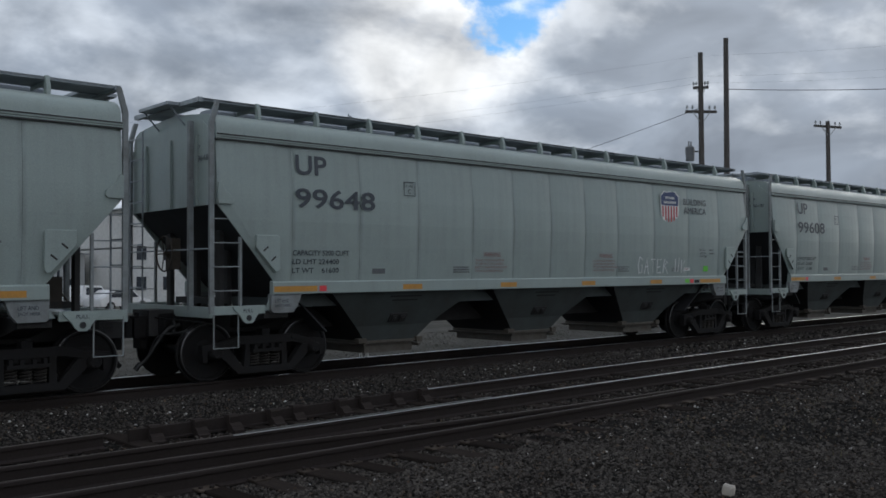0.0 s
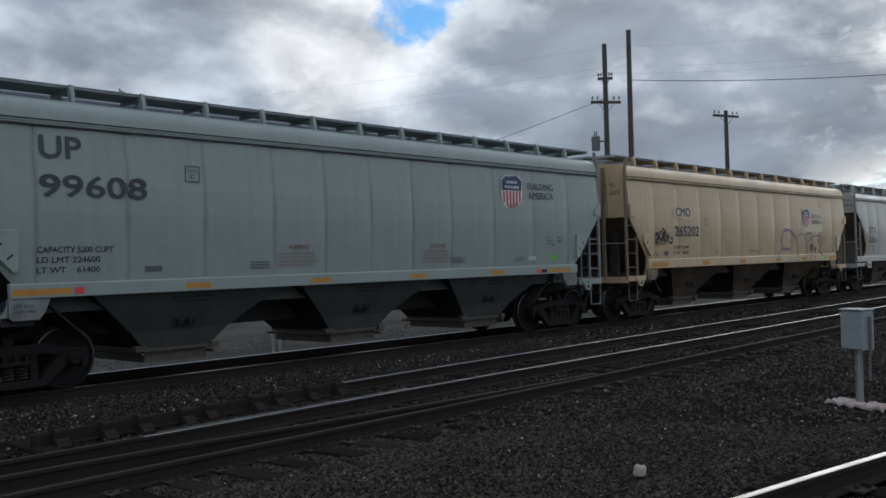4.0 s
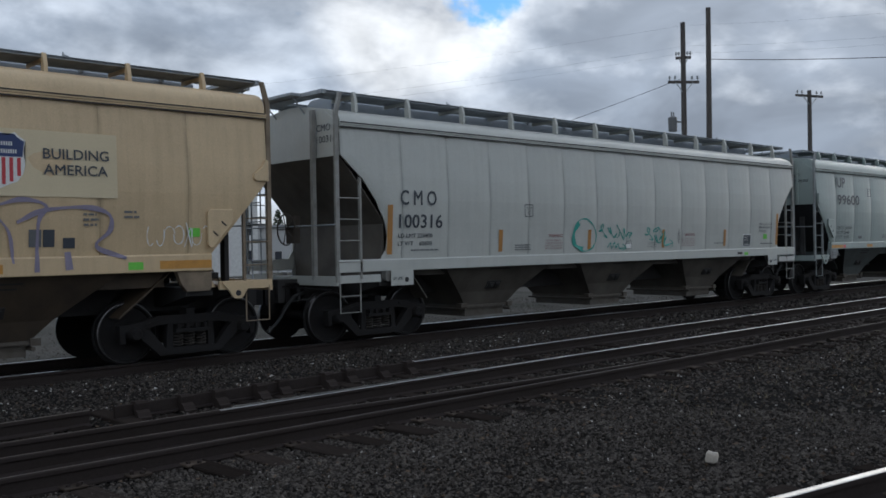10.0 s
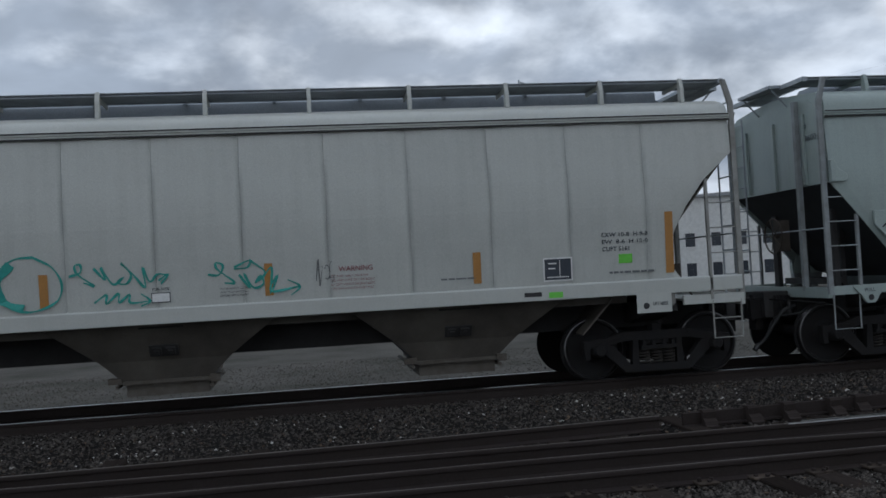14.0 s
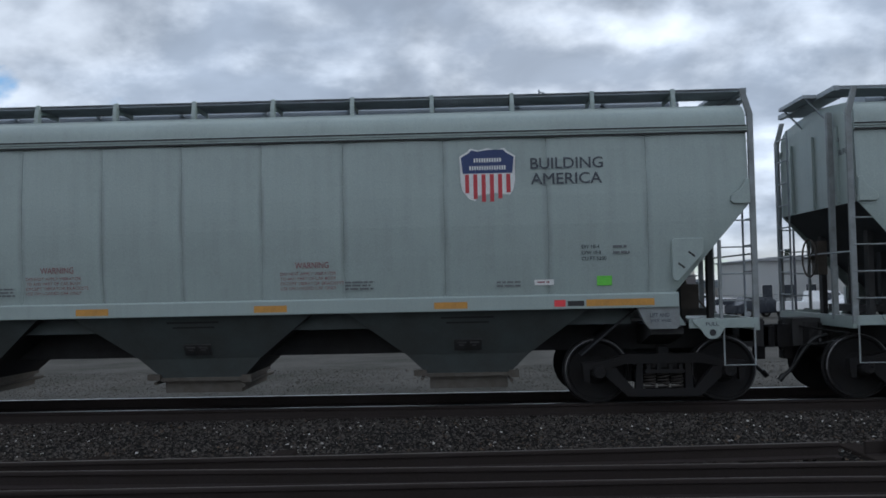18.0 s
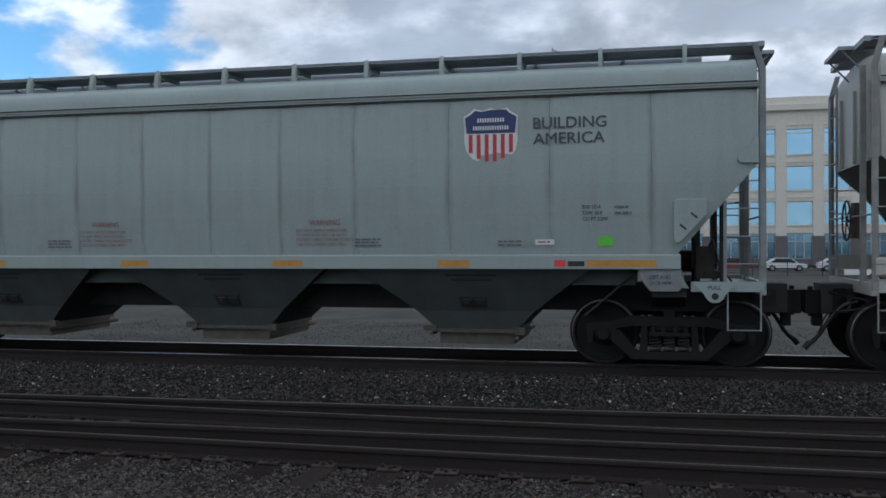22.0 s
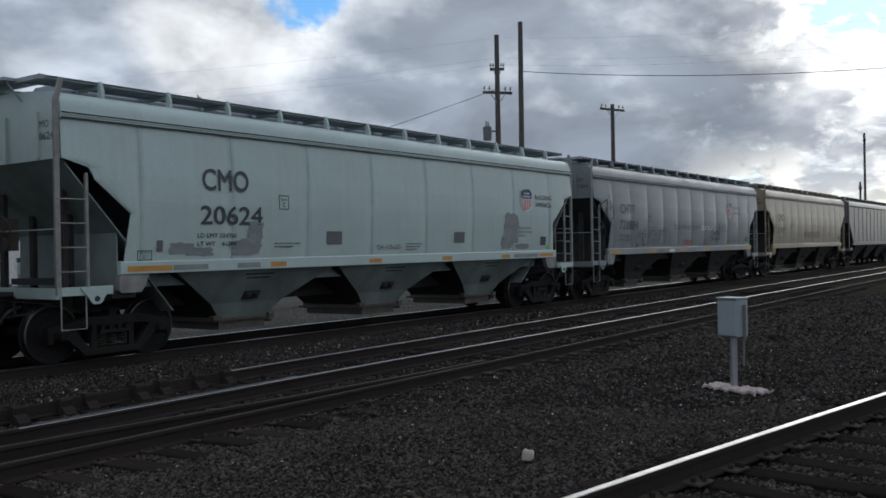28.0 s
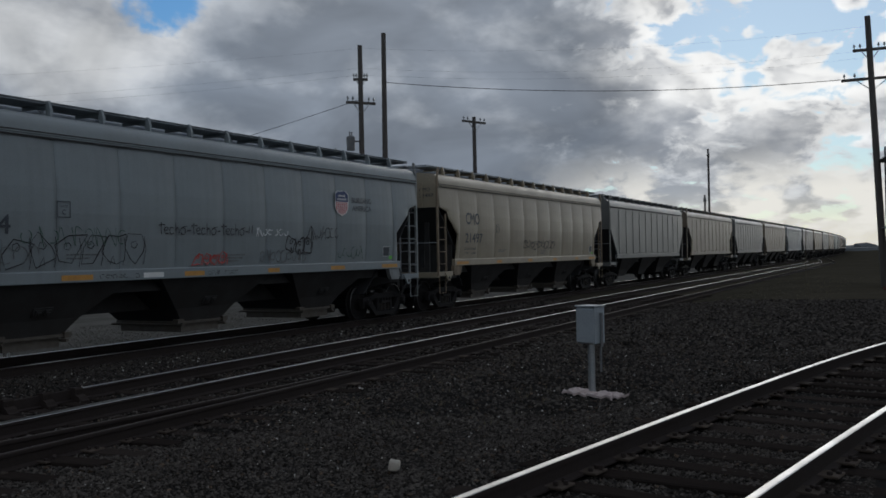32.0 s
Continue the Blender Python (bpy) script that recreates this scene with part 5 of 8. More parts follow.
def put_patch(car, x0, x1, z0, z1, material, name="patch", off=0.0):
    zc = z0
    mesh = stored(("patch", round(x1 - x0, 3), round(z1 - z0, 3), material, name), lambda: plane_patch(0, x1 - x0, 0, z1 - z0, material, name))
    ob = part(name, mesh, None, car)
    lean = math.degrees(math.atan2(bulge(z1) - bulge(z0), z1 - z0)) if z0 > 1.43 else 0
    y = side_y(z0) - 0.003 - off if z0 > 1.43 else -(SIDE + 0.039)
    ob.matrix_basis = pose(x0, y, z0, lean, 0, 0)
    return ob


def put_shield(car, x, z, w, h):
    meshes = stored(("shield", w, h), lambda: shield_meshes(w, h))
    first = None
    for i, m in enumerate(meshes):
        ob = part(m.name.split(".")[0], m, None, first or car)
        if first is None:
            ob.matrix_basis = pose(x, side_y(z) - 0.006, z)
            first = ob
            ob["label"] = "red, white and blue shield emblem"


def bars(car, x, z, widths, height=0.03, gap=0.055, material="faded"):
    """Small print too fine to read, as plain bars line by line."""
    rg = random.Random(int(x * 100))

    def build():
        bm = bmesh.new()
        for i, w in enumerate(widths):
            u = 0.0
            while u < w:
                k = min(rg.uniform(0.05, 0.16), w - u)
                box(bm, u, u + k - 0.018, -0.001, 0.001, -i * gap, -i * gap + height)
                u += k
        return finish("small_print", bm, material)
    ob = part("small_print", stored(("bars", tuple(widths), height, gap, material), build), None, car)
    ob.matrix_basis = pose(x, side_y(z) - 0.004, z)


def frame_mark(car, x, z, w, h, words="C"):
    def build():
        bm = bmesh.new()
        t = 0.014
        for a in ((0, w, 0, t), (0, w, h - t, h), (0, t, t, h - t), (w - t, w, t, h - t)):
            box(bm, a[0], a[1], -0.001, 0.001, a[2], a[3])
        return finish("plate_mark", bm, "letter")
    ob = part("plate_mark", stored(("frame", w, h), build), None, car)
    ob.matrix_basis = pose(x, side_y(z) - 0.004, z)
    put_text(car, "PLATE", x + 0.05 * w / 0.26, z + 0.62 * h, 0.038, 0.16 * w / 0.26, "letter", 0.008)
    put_text(car, words, x + 0.37 * w, z + 0.18 * h, 0.32 * h, 0.26 * w, "letter", 0.016)


def hopper_car(spec):
    length = spec.right - spec.left
    car = thing("covered_hopper_car", spec.label, "freight car", "cars of the train", at=pose(spec.left, TRAIN_Y, 0))
    col, cut = spec.colour, spec.cut
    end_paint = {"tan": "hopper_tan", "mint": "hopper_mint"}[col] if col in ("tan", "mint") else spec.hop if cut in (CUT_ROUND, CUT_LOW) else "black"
    trim = {"grey": "trim_grey", "dull": "trim_grey", "tan": "trim_tan", "beige": "trim_tan"}.get(col, "trim_light")
    key = (round(length, 2), col, cut)
    # side sheets, bay by bay
    if isinstance(spec.bays, tuple):
        edges = [0.06, *spec.bays, length - 0.06]
    else:
        inner = (length - 2.8) / (spec.bays - 2)
        edges = [0.06, 1.40] + [1.40 + inner * i for i in range(1, spec.bays - 1)] + [length - 0.06]
    bays = len(edges) - 1
    for i, (a, c) in enumerate(zip(edges, edges[1:])):
        same = 0 < i < bays - 1
        k = ("panel", round(c - a, 3), col, spec.base) if same else ("panel_end", i, *key)
        mesh = stored(k, lambda: panel_mesh(a, c, length, cut if not same else ((0.0, 0.1), (0.0, 0.0)), col, -1, spec.base[1]))
        ob = part("side_panel", mesh, None, car)
        ob.matrix_basis = pose(0.5 * (a + c), 0, 0)
    part("far_side_sheet", stored(("far", *key), lambda: far_side(length, cut, col)), None, car)
    part("roof", stored(("roof", *key), lambda: roof_mesh(length, col, cut is CUT_ROUND)), None, car)
    part("hatch_cover", stored(("hatch", *key), lambda: hatch_mesh(length, "hatch")), None, car, "long dark weathered trough hatch cover")
    full = cut in (CUT_ROUND, CUT_LOW)
    for s in (-1, 1):
        part("top_chord", stored(("chord", s, *key), lambda: chord_mesh(length, col, s)), None, car)
        part("side_sill", stored(("sill", s, full, spec.sill, *key), lambda: sill_mesh(0.0 if full else 1.03, length - (0.0 if full else 1.03), spec.sill, s, *spec.base)), None, car)
        part("running_board", stored(("board", s, round(length, 2), spec.board), lambda: board_mesh(length, spec.board, s)), None, car, "galvanised grated running board")
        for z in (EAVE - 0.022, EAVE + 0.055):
            part("drip_groove", stored(("groove", s, round(length, 2), z), lambda: groove_mesh(length, z, s)), None, car, "dark strip that stands for the groove's shade under the roof edge")
    if full:
        post_x = [0.62, *np.linspace(1.85, length - 1.85, spec.posts - 1), length - 0.62]
    else:
        post_x = [0.96 + (length - 1.92) * i / (spec.posts - 1) for i in range(spec.posts)]
    for x in post_x:
        for s in (0, 180):
            ob = part("board_bracket", stored(("bracket", col, spec.board, full), lambda: bracket_mesh(col, spec.board, 0.09 if full else 0.0)), None, car)
            ob.matrix_basis = pose(x, 0, 0, 0, 0, 180 if s == 0 else 0)
    for x in (length * 0.2, length * 0.82):
        ob = part("roof_fitting", stored("vent", vent_mesh), None, car)
        ob.matrix_basis = pose(x, -0.75, spec.board)
    add_frame(car, length, spec.hop)
    # three hoppers with their gates
    mid = length / 2
    pitch = 0.247 * length
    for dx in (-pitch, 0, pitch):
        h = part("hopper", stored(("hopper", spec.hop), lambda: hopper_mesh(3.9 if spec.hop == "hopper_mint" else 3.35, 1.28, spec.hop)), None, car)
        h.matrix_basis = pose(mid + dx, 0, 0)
        g = part("outlet_gate", stored("gate", lambda: gate_mesh(1.1)), None, h, "rusty sliding outlet gate")
        v = part("vibrator_bracket", stored("vib", vibrator_mesh), None, h)
        v.matrix_basis = pose(0, -1.075, 0.88, 33.7)
        for k, w in enumerate((0.72, 0.58)):
            stencil = part("stencil", stored(("stencil", w), lambda: plane_patch(-w / 2, w / 2, 0, 0.03, "under", "stencil")), None, h, "dark line of worn stencilling")
            stencil.matrix_basis = pose(0, -1.325 + 0.047 * k, 1.25 - 0.07 * k, 33.7)
    for end in (0, 1):
        turn = pose(0, 0, 0) if not end else pose(length, 0, 0, 0, 0, 180)

        def put(name, mesh, m=None, label=""):
            ob = part(name, mesh, None, car, label)
            ob.matrix_basis = turn @ (m or Matrix())
            return ob
        put("end_wall", stored(("end", *key), lambda: end_wall_mesh(cut, col)))
        put("slope_sheet", stored(("slope", cut, end_paint), lambda: slope_mesh(cut, end_paint)), None, "dark sloping end sheet")
        for y in () if cut is CUT_ROUND else (-0.9, 0.0, 0.9):
            put("end_rib", stored(("rib", col, cut[0][1]), lambda: finish("end_rib", box(bmesh.new(), 0.02, 0.058, -0.03, 0.03, cut[0][1] + 0.02, EAVE + 0.1), col)), pose(0, y, 0))
        put("end_platform", stored(("plat", spec.sill), lambda: platform_mesh(spec.sill)))
        put("end_ladder", stored(("frame", cut), lambda: end_post_mesh("grate", cut)))
        cut is CUT_KNEE or put("end_column", stored(("column", trim), lambda: end_column_mesh(trim)), pose(0.0, -0.78, 0))
        if cut is CUT_STRAIGHT:
            for s in (-1, 1):
                put("bolster_web", stored(("web", col), lambda: web_mesh(col)), pose(0, s * (SIDE - 0.07), 0))
        else:
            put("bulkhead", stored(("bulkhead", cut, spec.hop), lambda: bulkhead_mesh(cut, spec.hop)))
        put("end_beam", stored(("beam", spec.board), lambda: finish("end_beam", box(bmesh.new(), -0.06, 0.02, -1.15, 1.15, spec.board - 0.07, spec.board), "grate")))
        for x, y0, y1 in () if full else ((0.42, 0.78, 0.92), (0.42, -0.92, -0.78), (0.74, 0.46, 0.58), (0.74, -0.58, -0.46)):
            put("inner_post", stored(("inner", cut, x, y0), lambda: inner_post_mesh(cut, x, y0, y1)))
        full or put("end_shelf", stored("end_shelf", lambda: finish("end_shelf", box(bmesh.new(), 0.43, 0.80, -0.60, 0.60, 1.20, 1.30), "under")))
        put("end_board", stored(("endboard", spec.board), lambda: end_board_mesh(spec.board)))
        put("air_tank" if end else "brake_wheel", stored(("tank", end), tank_mesh if end else brake_mesh))
        put("coupler", stored("coupler", coupler_mesh))
        put("air_hose", stored("hose", hose_mesh))
        # dirty pads; the darker trim colour also stands for the shade on them
        for s in (-1, 1):
            put("jacking_pad", stored(("jack", trim), lambda: jack_mesh(trim)), pose(0, s * (SIDE - 0.05), 0))
        for s in (-1, 1):
            put("corner_post", stored(("post", trim, spec.board), lambda: corner_post_mesh(trim, spec.board - 0.02)), pose(0, s * (SIDE - 0.02) + (0.02 if s > 0 else 0), 0))
            top = min(cut_x_top(cut), 2.9)
            put("ladder", stored(("ladder", trim, top), lambda: ladder_mesh(trim, top)), pose(0, s * (SIDE + 0.01), 0))
            put("step", stored(("step", trim, full), lambda: stirrup_mesh(trim, 0.56, 0.46 if full else 0.44)), pose(0, s * (SIDE + 0.01), 0))
            if not full:
                put("tow_plate", stored(("tow", spec.sill), lambda: pull_plate_mesh(spec.sill)), pose(0.60, s * (SIDE + 0.03), 1.12))
                put("tow_eye", stored("eye", eye_mesh), pose(0.60, s * (SIDE + 0.053), 1.0))
        if cut is CUT_STRAIGHT:
            for s in (-1, 1):
                g = put("gusset_plate", stored(("gusset", col), lambda: gusset_mesh(col)), pose(0, s * (SIDE + 0.085), 0))
                put("corner_plate", stored(("ear", col), lambda: ear_mesh(col)), pose(0, s * (SIDE + 0.085), 0))
                if s == (1 if end else -1):
                    for x, z in ((0.86, 2.05), (1.00, 1.90)):
                        part("gusset_slot", stored("slot", slot_mesh), None, g, "dark patch that stands for a shaded slot in the plate").matrix_basis = pose(x, 0.047 * end, z)
        add_truck(car, 1.17 if not end else length - 1.17)
    spec.marks and spec.marks(car, length)
    cars.append((car, spec))
    return car


def cut_x_top(cut):
    """Where the ladder's outer rail meets the end slope."""
    for z in np.arange(3.2, 1.5, -0.02):
        if cut_x(cut, z) >= 0.47:
            return float(z)
    return 2.2


cars = []


def end_text(car, words, z, height=0.09, width=0.42):
    """Small marks on the end wall, on the side towards the near tracks."""
    part("lettering", text_mesh(words, height, width, "letter", 0.004), None, car).matrix_basis = pose(0.052, -0.82, z, 0, 0, -90)


def sill_tapes(car, spans, material="orange", z0=1.385, z1=1.475):
    for a, c in spans:
        put_patch(car, a, c, z0, z1, material, "reflector")


def grey_marks(number, load, light, shield=True, tag=False):
    def marks(car, length):
        end_text(car, "UP", 3.56, 0.10, 0.16)
        end_text(car, number, 3.40)
        put_text(car, "UP", 1.44, 3.25, 0.32, 0.60, "letter", 0.018)
        put_text(car, number, 1.42, 2.72, 0.32, 1.60, "letter", 0.017)
        frame_mark(car, 3.66, 3.02, 0.26, 0.25)
        put_text(car, "CAPACITY 5200 CUFT", 1.38, 1.96, 0.085, 1.10)
        put_text(car, "LD LMT " + load, 1.38, 1.82, 0.085, 0.90)
        put_text(car, "LT WT    " + light, 1.38, 1.68, 0.085, 0.90)
        for x in (5.62, 9.12):
            put_text(car, "WARNING", x, 1.97, 0.085, 0.46, "red_letter", 0.004)
            for k, words in enumerate(CAUTION):
                put_text(car, words, x - 0.20, 1.88 - 0.066 * k, 0.042, (0.76, 0.76, 0.86, 0.76)[k], "red_letter", 0)
        bars(car, 4.86, 1.76, (0.42, 0.40, 0.42), 0.022, 0.045)
        bars(car, 9.80, 1.76, (0.42, 0.36, 0.42), 0.022, 0.045)
        if shield:
            put_shield(car, 11.76, 3.16, 0.76, 0.78)
            put_text(car, "BUILDING", 12.34, 3.25, 0.155, 0.98, "letter", 0.012)
            put_text(car, "AMERICA", 12.34, 3.04, 0.155, 0.96, "letter", 0.012)
        if tag:
            write_tag(car, "GATER UK", 10.52, 1.62, 1.95, 0.34, 0.032, "spray_white", "thin white spray-painted words", 2)
            put_patch(car, 12.4, 12.58, 1.39, 1.48, "green_tape", "sticker")
        put_text(car, "EW 10-4", 13.0, 2.16, 0.05, 0.24)
        put_text(car, "EXW 10-8", 13.0, 2.08, 0.05, 0.26)
        put_text(car, "CU FT 5200", 13.0, 2.00, 0.05, 0.33)
        bars(car, 13.42, 2.165, (0.20, 0.24), 0.032, 0.08)
        bars(car, 11.85, 1.72, (0.34, 0.34), 0.022, 0.05)
        put_patch(car, 12.36, 12.62, 1.68, 1.755, "white")
        bars(car, 12.40, 1.71, (0.18,), 0.02, 0.04, "red_letter")
        put_patch(car, 13.20, 13.40, 1.66, 1.79, "green_tape", "sticker")
        put_patch(car, 2.98, 3.26, 1.66, 1.75, "faded", "stencil")
        sill_tapes(car, ((1.05, 1.86), (3.66, 4.10), (6.10, 6.55), (8.55, 9.0), (11.0, 11.45), (13.05, 13.96)))
        sill_tapes(car, ((1.90, 2.04), (12.62, 12.77)), "red_tape")
        sill_tapes(car, ((12.80, 13.02),), "under", 1.39, 1.46)
        put_text(car, "LIFT AND", 1.08, 1.22, 0.055, 0.26).location.y = -SIDE - 0.014
        put_text(car, "JACK HERE", 1.08, 1.14, 0.055, 0.28).location.y = -SIDE - 0.014
        put_text(car, "PULL", 0.50, 1.09, 0.05, 0.17).location.y = -SIDE - 0.056
        put_text(car, "LIFT AND", length - 1.42, 1.22, 0.055, 0.26).location.y = -SIDE - 0.014
        put_text(car, "JACK HERE", length - 1.42, 1.14, 0.055, 0.28).location.y = -SIDE - 0.014
        put_text(car, "PULL", length - 0.69, 1.09, 0.05, 0.17).location.y = -SIDE - 0.056
    return marks


GLYPHS = {
    "A": (((0, 0), (0.4, 1), (0.8, 0)), ((0.15, 0.4), (0.65, 0.4))), "C": (((0.8, 0.9), (0.3, 1), (0, 0.5), (0.3, 0), (0.8, 0.1)),), "E": (((0.7, 1), (0, 1), (0, 0), (0.7, 0)), ((0, 0.5), (0.55, 0.5))),
    "F": (((0.7, 1), (0, 1), (0, 0)), ((0, 0.5), (0.5, 0.5))), "G": (((0.7, 0.95), (0.2, 0.95), (0, 0.4), (0.3, 0), (0.8, 0.4), (0.6, 0.45))), "H": (((0, 1), (0, 0)), ((0.7, 1), (0.7, 0)), ((0, 0.5), (0.7, 0.5))),
    "I": (((0.2, 1), (0.2, 0)),), "K": (((0, 1), (0.1, 0)), ((0.7, 1), (0.1, 0.45), (0.8, 0))), "L": (((0, 1), (0, 0), (0.6, 0)),), "N": (((0, 0), (0, 1), (0.7, 0), (0.7, 1)),),
    "O": (((0.4, 1), (0, 0.5), (0.4, 0), (0.8, 0.5), (0.4, 1)),), "R": (((0, 0), (0.1, 1), (0.7, 0.8), (0.1, 0.5), (0.9, 0)),), "S": (((0.7, 0.9), (0.1, 0.9), (0.1, 0.55), (0.7, 0.45), (0.6, 0.05), (0, 0.05)),),
    "T": (((0, 1), (0.8, 1)), ((0.4, 1), (0.4, 0))), "U": (((0, 1), (0.05, 0.1), (0.6, 0.1), (0.7, 1)),), "Z": (((0, 1), (0.7, 1), (0, 0), (0.7, 0)),), "D": (((0, 0), (0, 1), (0.7, 0.6), (0, 0)),),
    "!": (((0.2, 1), (0.15, 0.3)),), "-": (((0, 0.5), (0.6, 0.5)),),
}
GLYPHS["G"] = (((0.75, 0.88), (0.3, 1.0), (0.0, 0.5), (0.3, 0.0), (0.72, 0.1), (0.75, 0.5), (0.45, 0.5)),)


def rounded(points, n=5):
    """A curve through a few points."""
    p = [Vector(q) for q in points]
    p = [p[0] * 2 - p[1]] + p + [p[-1] * 2 - p[-2]]
    out = []
    for a, b, c, d in zip(p, p[1:], p[2:], p[3:]):
        for k in range(n):
            u = k / n
            out.append(0.5 * (2 * b + (c - a) * u + (2 * a - 5 * b + 4 * c - d) * u * u + (3 * b - a - 3 * c + d) * u ** 3))
    return out + [p[-2]]


def drawn(car, paths, material, label, smooth=True):
    """Graffiti as single brush strokes: (width, points along and up the side) each."""
    first = None
    for i, (width, points) in enumerate(paths):
        pts = rounded(points) if smooth and len(points) > 2 else [Vector(p) for p in points]
        x0, z0 = pts[0]
        bm = bmesh.new()
        for s, e in ((0, len(pts)),):
            left, right = [], []
            for k, p in enumerate(pts):
                d = (pts[min(k + 1, len(pts) - 1)] - pts[max(k - 1, 0)])
                d = d.normalized() if d.length > 1e-6 else Vector((1, 0))
                o = Vector((-d.y, d.x)) * width / 2 * (0.75 + 0.25 * math.sin(k * 0.8 + i))
                for q, side in ((p + o, left), (p - o, right)):
                    on_sill = q.y < SILL_TOP - 0.06 and points[0][1] < SILL_TOP - 0.06
                    y = -(SIDE + 0.040) if on_sill else side_y(max(q.y, SILL_TOP)) - (0.026 if q.y < SILL_TOP + 0.05 else 0.004)
                    side.append(bm.verts.new((q.x, y - 0.0006 * (i % 9) - 0.0012, q.y)))
            for k in range(len(pts) - 1):
                bm.faces.new((right[k], right[k + 1], left[k + 1], left[k]))
        ob = part("graffiti" if first is None else "spray_stroke", bm, material, first or car, label if first is None else "")
        first = first or ob


def write_tag(car, words, x, z, w, h, width, material, label, seed=1):
    """A word written with the spray can, stroke by stroke."""
    rg = random.Random(seed)
    pitch = w / len(words)
    paths = []
    for i, ch in enumerate(words):
        k = rg.uniform(0.85, 1.1)
        for points in GLYPHS.get(ch, ()):
            paths.append((width, [(x + pitch * (i + 0.92 * px) + rg.uniform(-0.05, 0.05) * pitch, z + h * k * pz + rg.uniform(-0.05, 0.05) * h) for px, pz in points]))
    drawn(car, paths, material, label, False)


def spray(car, seed, x, z, w, h, n, width, material, label):
    """Loose unreadable strokes that fill a box."""
    rg = random.Random(seed)
    paths = []
    for i in range(n):
        cx = x + (i + 0.5) * w / n
        if rg.random() < 0.7:
            a0, rx, rz = rg.uniform(0, 6), w / n * rg.uniform(0.35, 0.6), h * rg.uniform(0.25, 0.45)
            pts = [(cx + rx * math.cos(a0 + k * 0.8), z + h / 2 + rz * math.sin(a0 + k * 0.8)) for k in range(rg.randint(5, 8))]
        else:
            pts = [(cx + w / n * rg.uniform(-0.6, 0.6), z + h * (j % 2 if rg.random() < 0.8 else rg.random())) for j in range(rg.randint(3, 5))]
        paths.append((width * rg.uniform(0.7, 1.2), pts))
    drawn(car, paths, material, label)


SCRIPT = (((0.12, 1.0), (0.10, 0.5), (0.14, 0.08)), ((-0.05, 0.74), (0.14, 0.80), (0.34, 0.78)), ((0.30, 0.34), (0.52, 0.42), (0.46, 0.62), (0.31, 0.5), (0.34, 0.16), (0.58, 0.12)),
          ((0.86, 0.55), (0.70, 0.60), (0.62, 0.3), (0.72, 0.08), (0.90, 0.16)), ((0.97, 1.02), (1.0, 0.5), (1.0, 0.05)), ((1.0, 0.38), (1.12, 0.60), (1.20, 0.4), (1.21, 0.05)),
          ((1.45, 0.62), (1.31, 0.45), (1.36, 0.1), (1.57, 0.14), (1.60, 0.48), (1.44, 0.62), (1.72, 0.70)), ((1.72, 0.36), (1.95, 0.38)))


def script(car, x, z, w, h, width, material, label):
    """A word in joined-up handwriting."""
    drawn(car, [(width, [(x + w * px / 2, z + h * pz) for px, pz in points]) for points in SCRIPT], material, label)


def bubbles(car, seed, x, z, w, h, n, width, material, label):
    """Big outlined letters that cannot be read: wobbly closed loops with a smaller loop or stroke inside."""
    rg = random.Random(seed)
    paths, pitch = [], w / n
    for i in range(n):
        cx, cz, tilt = x + pitch * (i + 0.5), z + h * rg.uniform(0.45, 0.55), rg.uniform(-0.1, 0.6)
        loop = []
        corners = rg.randint(5, 7)
        for k in range(corners + 1):
            a = 2 * math.pi * k / corners + rg.uniform(0.2, 0.9)
            r = rg.uniform(0.62, 1.22) / max(abs(math.cos(a)), abs(math.sin(a))) ** 0.8
            px, pz = 0.52 * pitch * r * math.cos(a), 0.48 * h * r * math.sin(a)
            loop.append((cx + px + tilt * pz, cz + pz))
        loop[-1] = loop[0]
        paths.append((width, loop))
        kind = rg.random()
        if kind < 0.5:
            paths.append((width * 0.8, [(cx + 0.16 * pitch * math.cos(k * 1.26), cz + 0.14 * h + 0.12 * h * math.sin(k * 1.26)) for k in range(6)]))
        if kind > 0.3:
            paths.append((width * 0.8, [(cx - 0.1 * pitch, cz - 0.46 * h), (cx + rg.uniform(-0.1, 0.1) * pitch, cz - 0.2 * h), (cx + 0.12 * pitch, cz - 0.44 * h)]))
        paths.append((width * 0.7, [(cx + 0.5 * pitch, cz + 0.4 * h), (cx + 0.6 * pitch, cz), (cx + 0.5 * pitch, cz - 0.5 * h)]))
    drawn(car, paths, material, label, seed % 2 == 0)


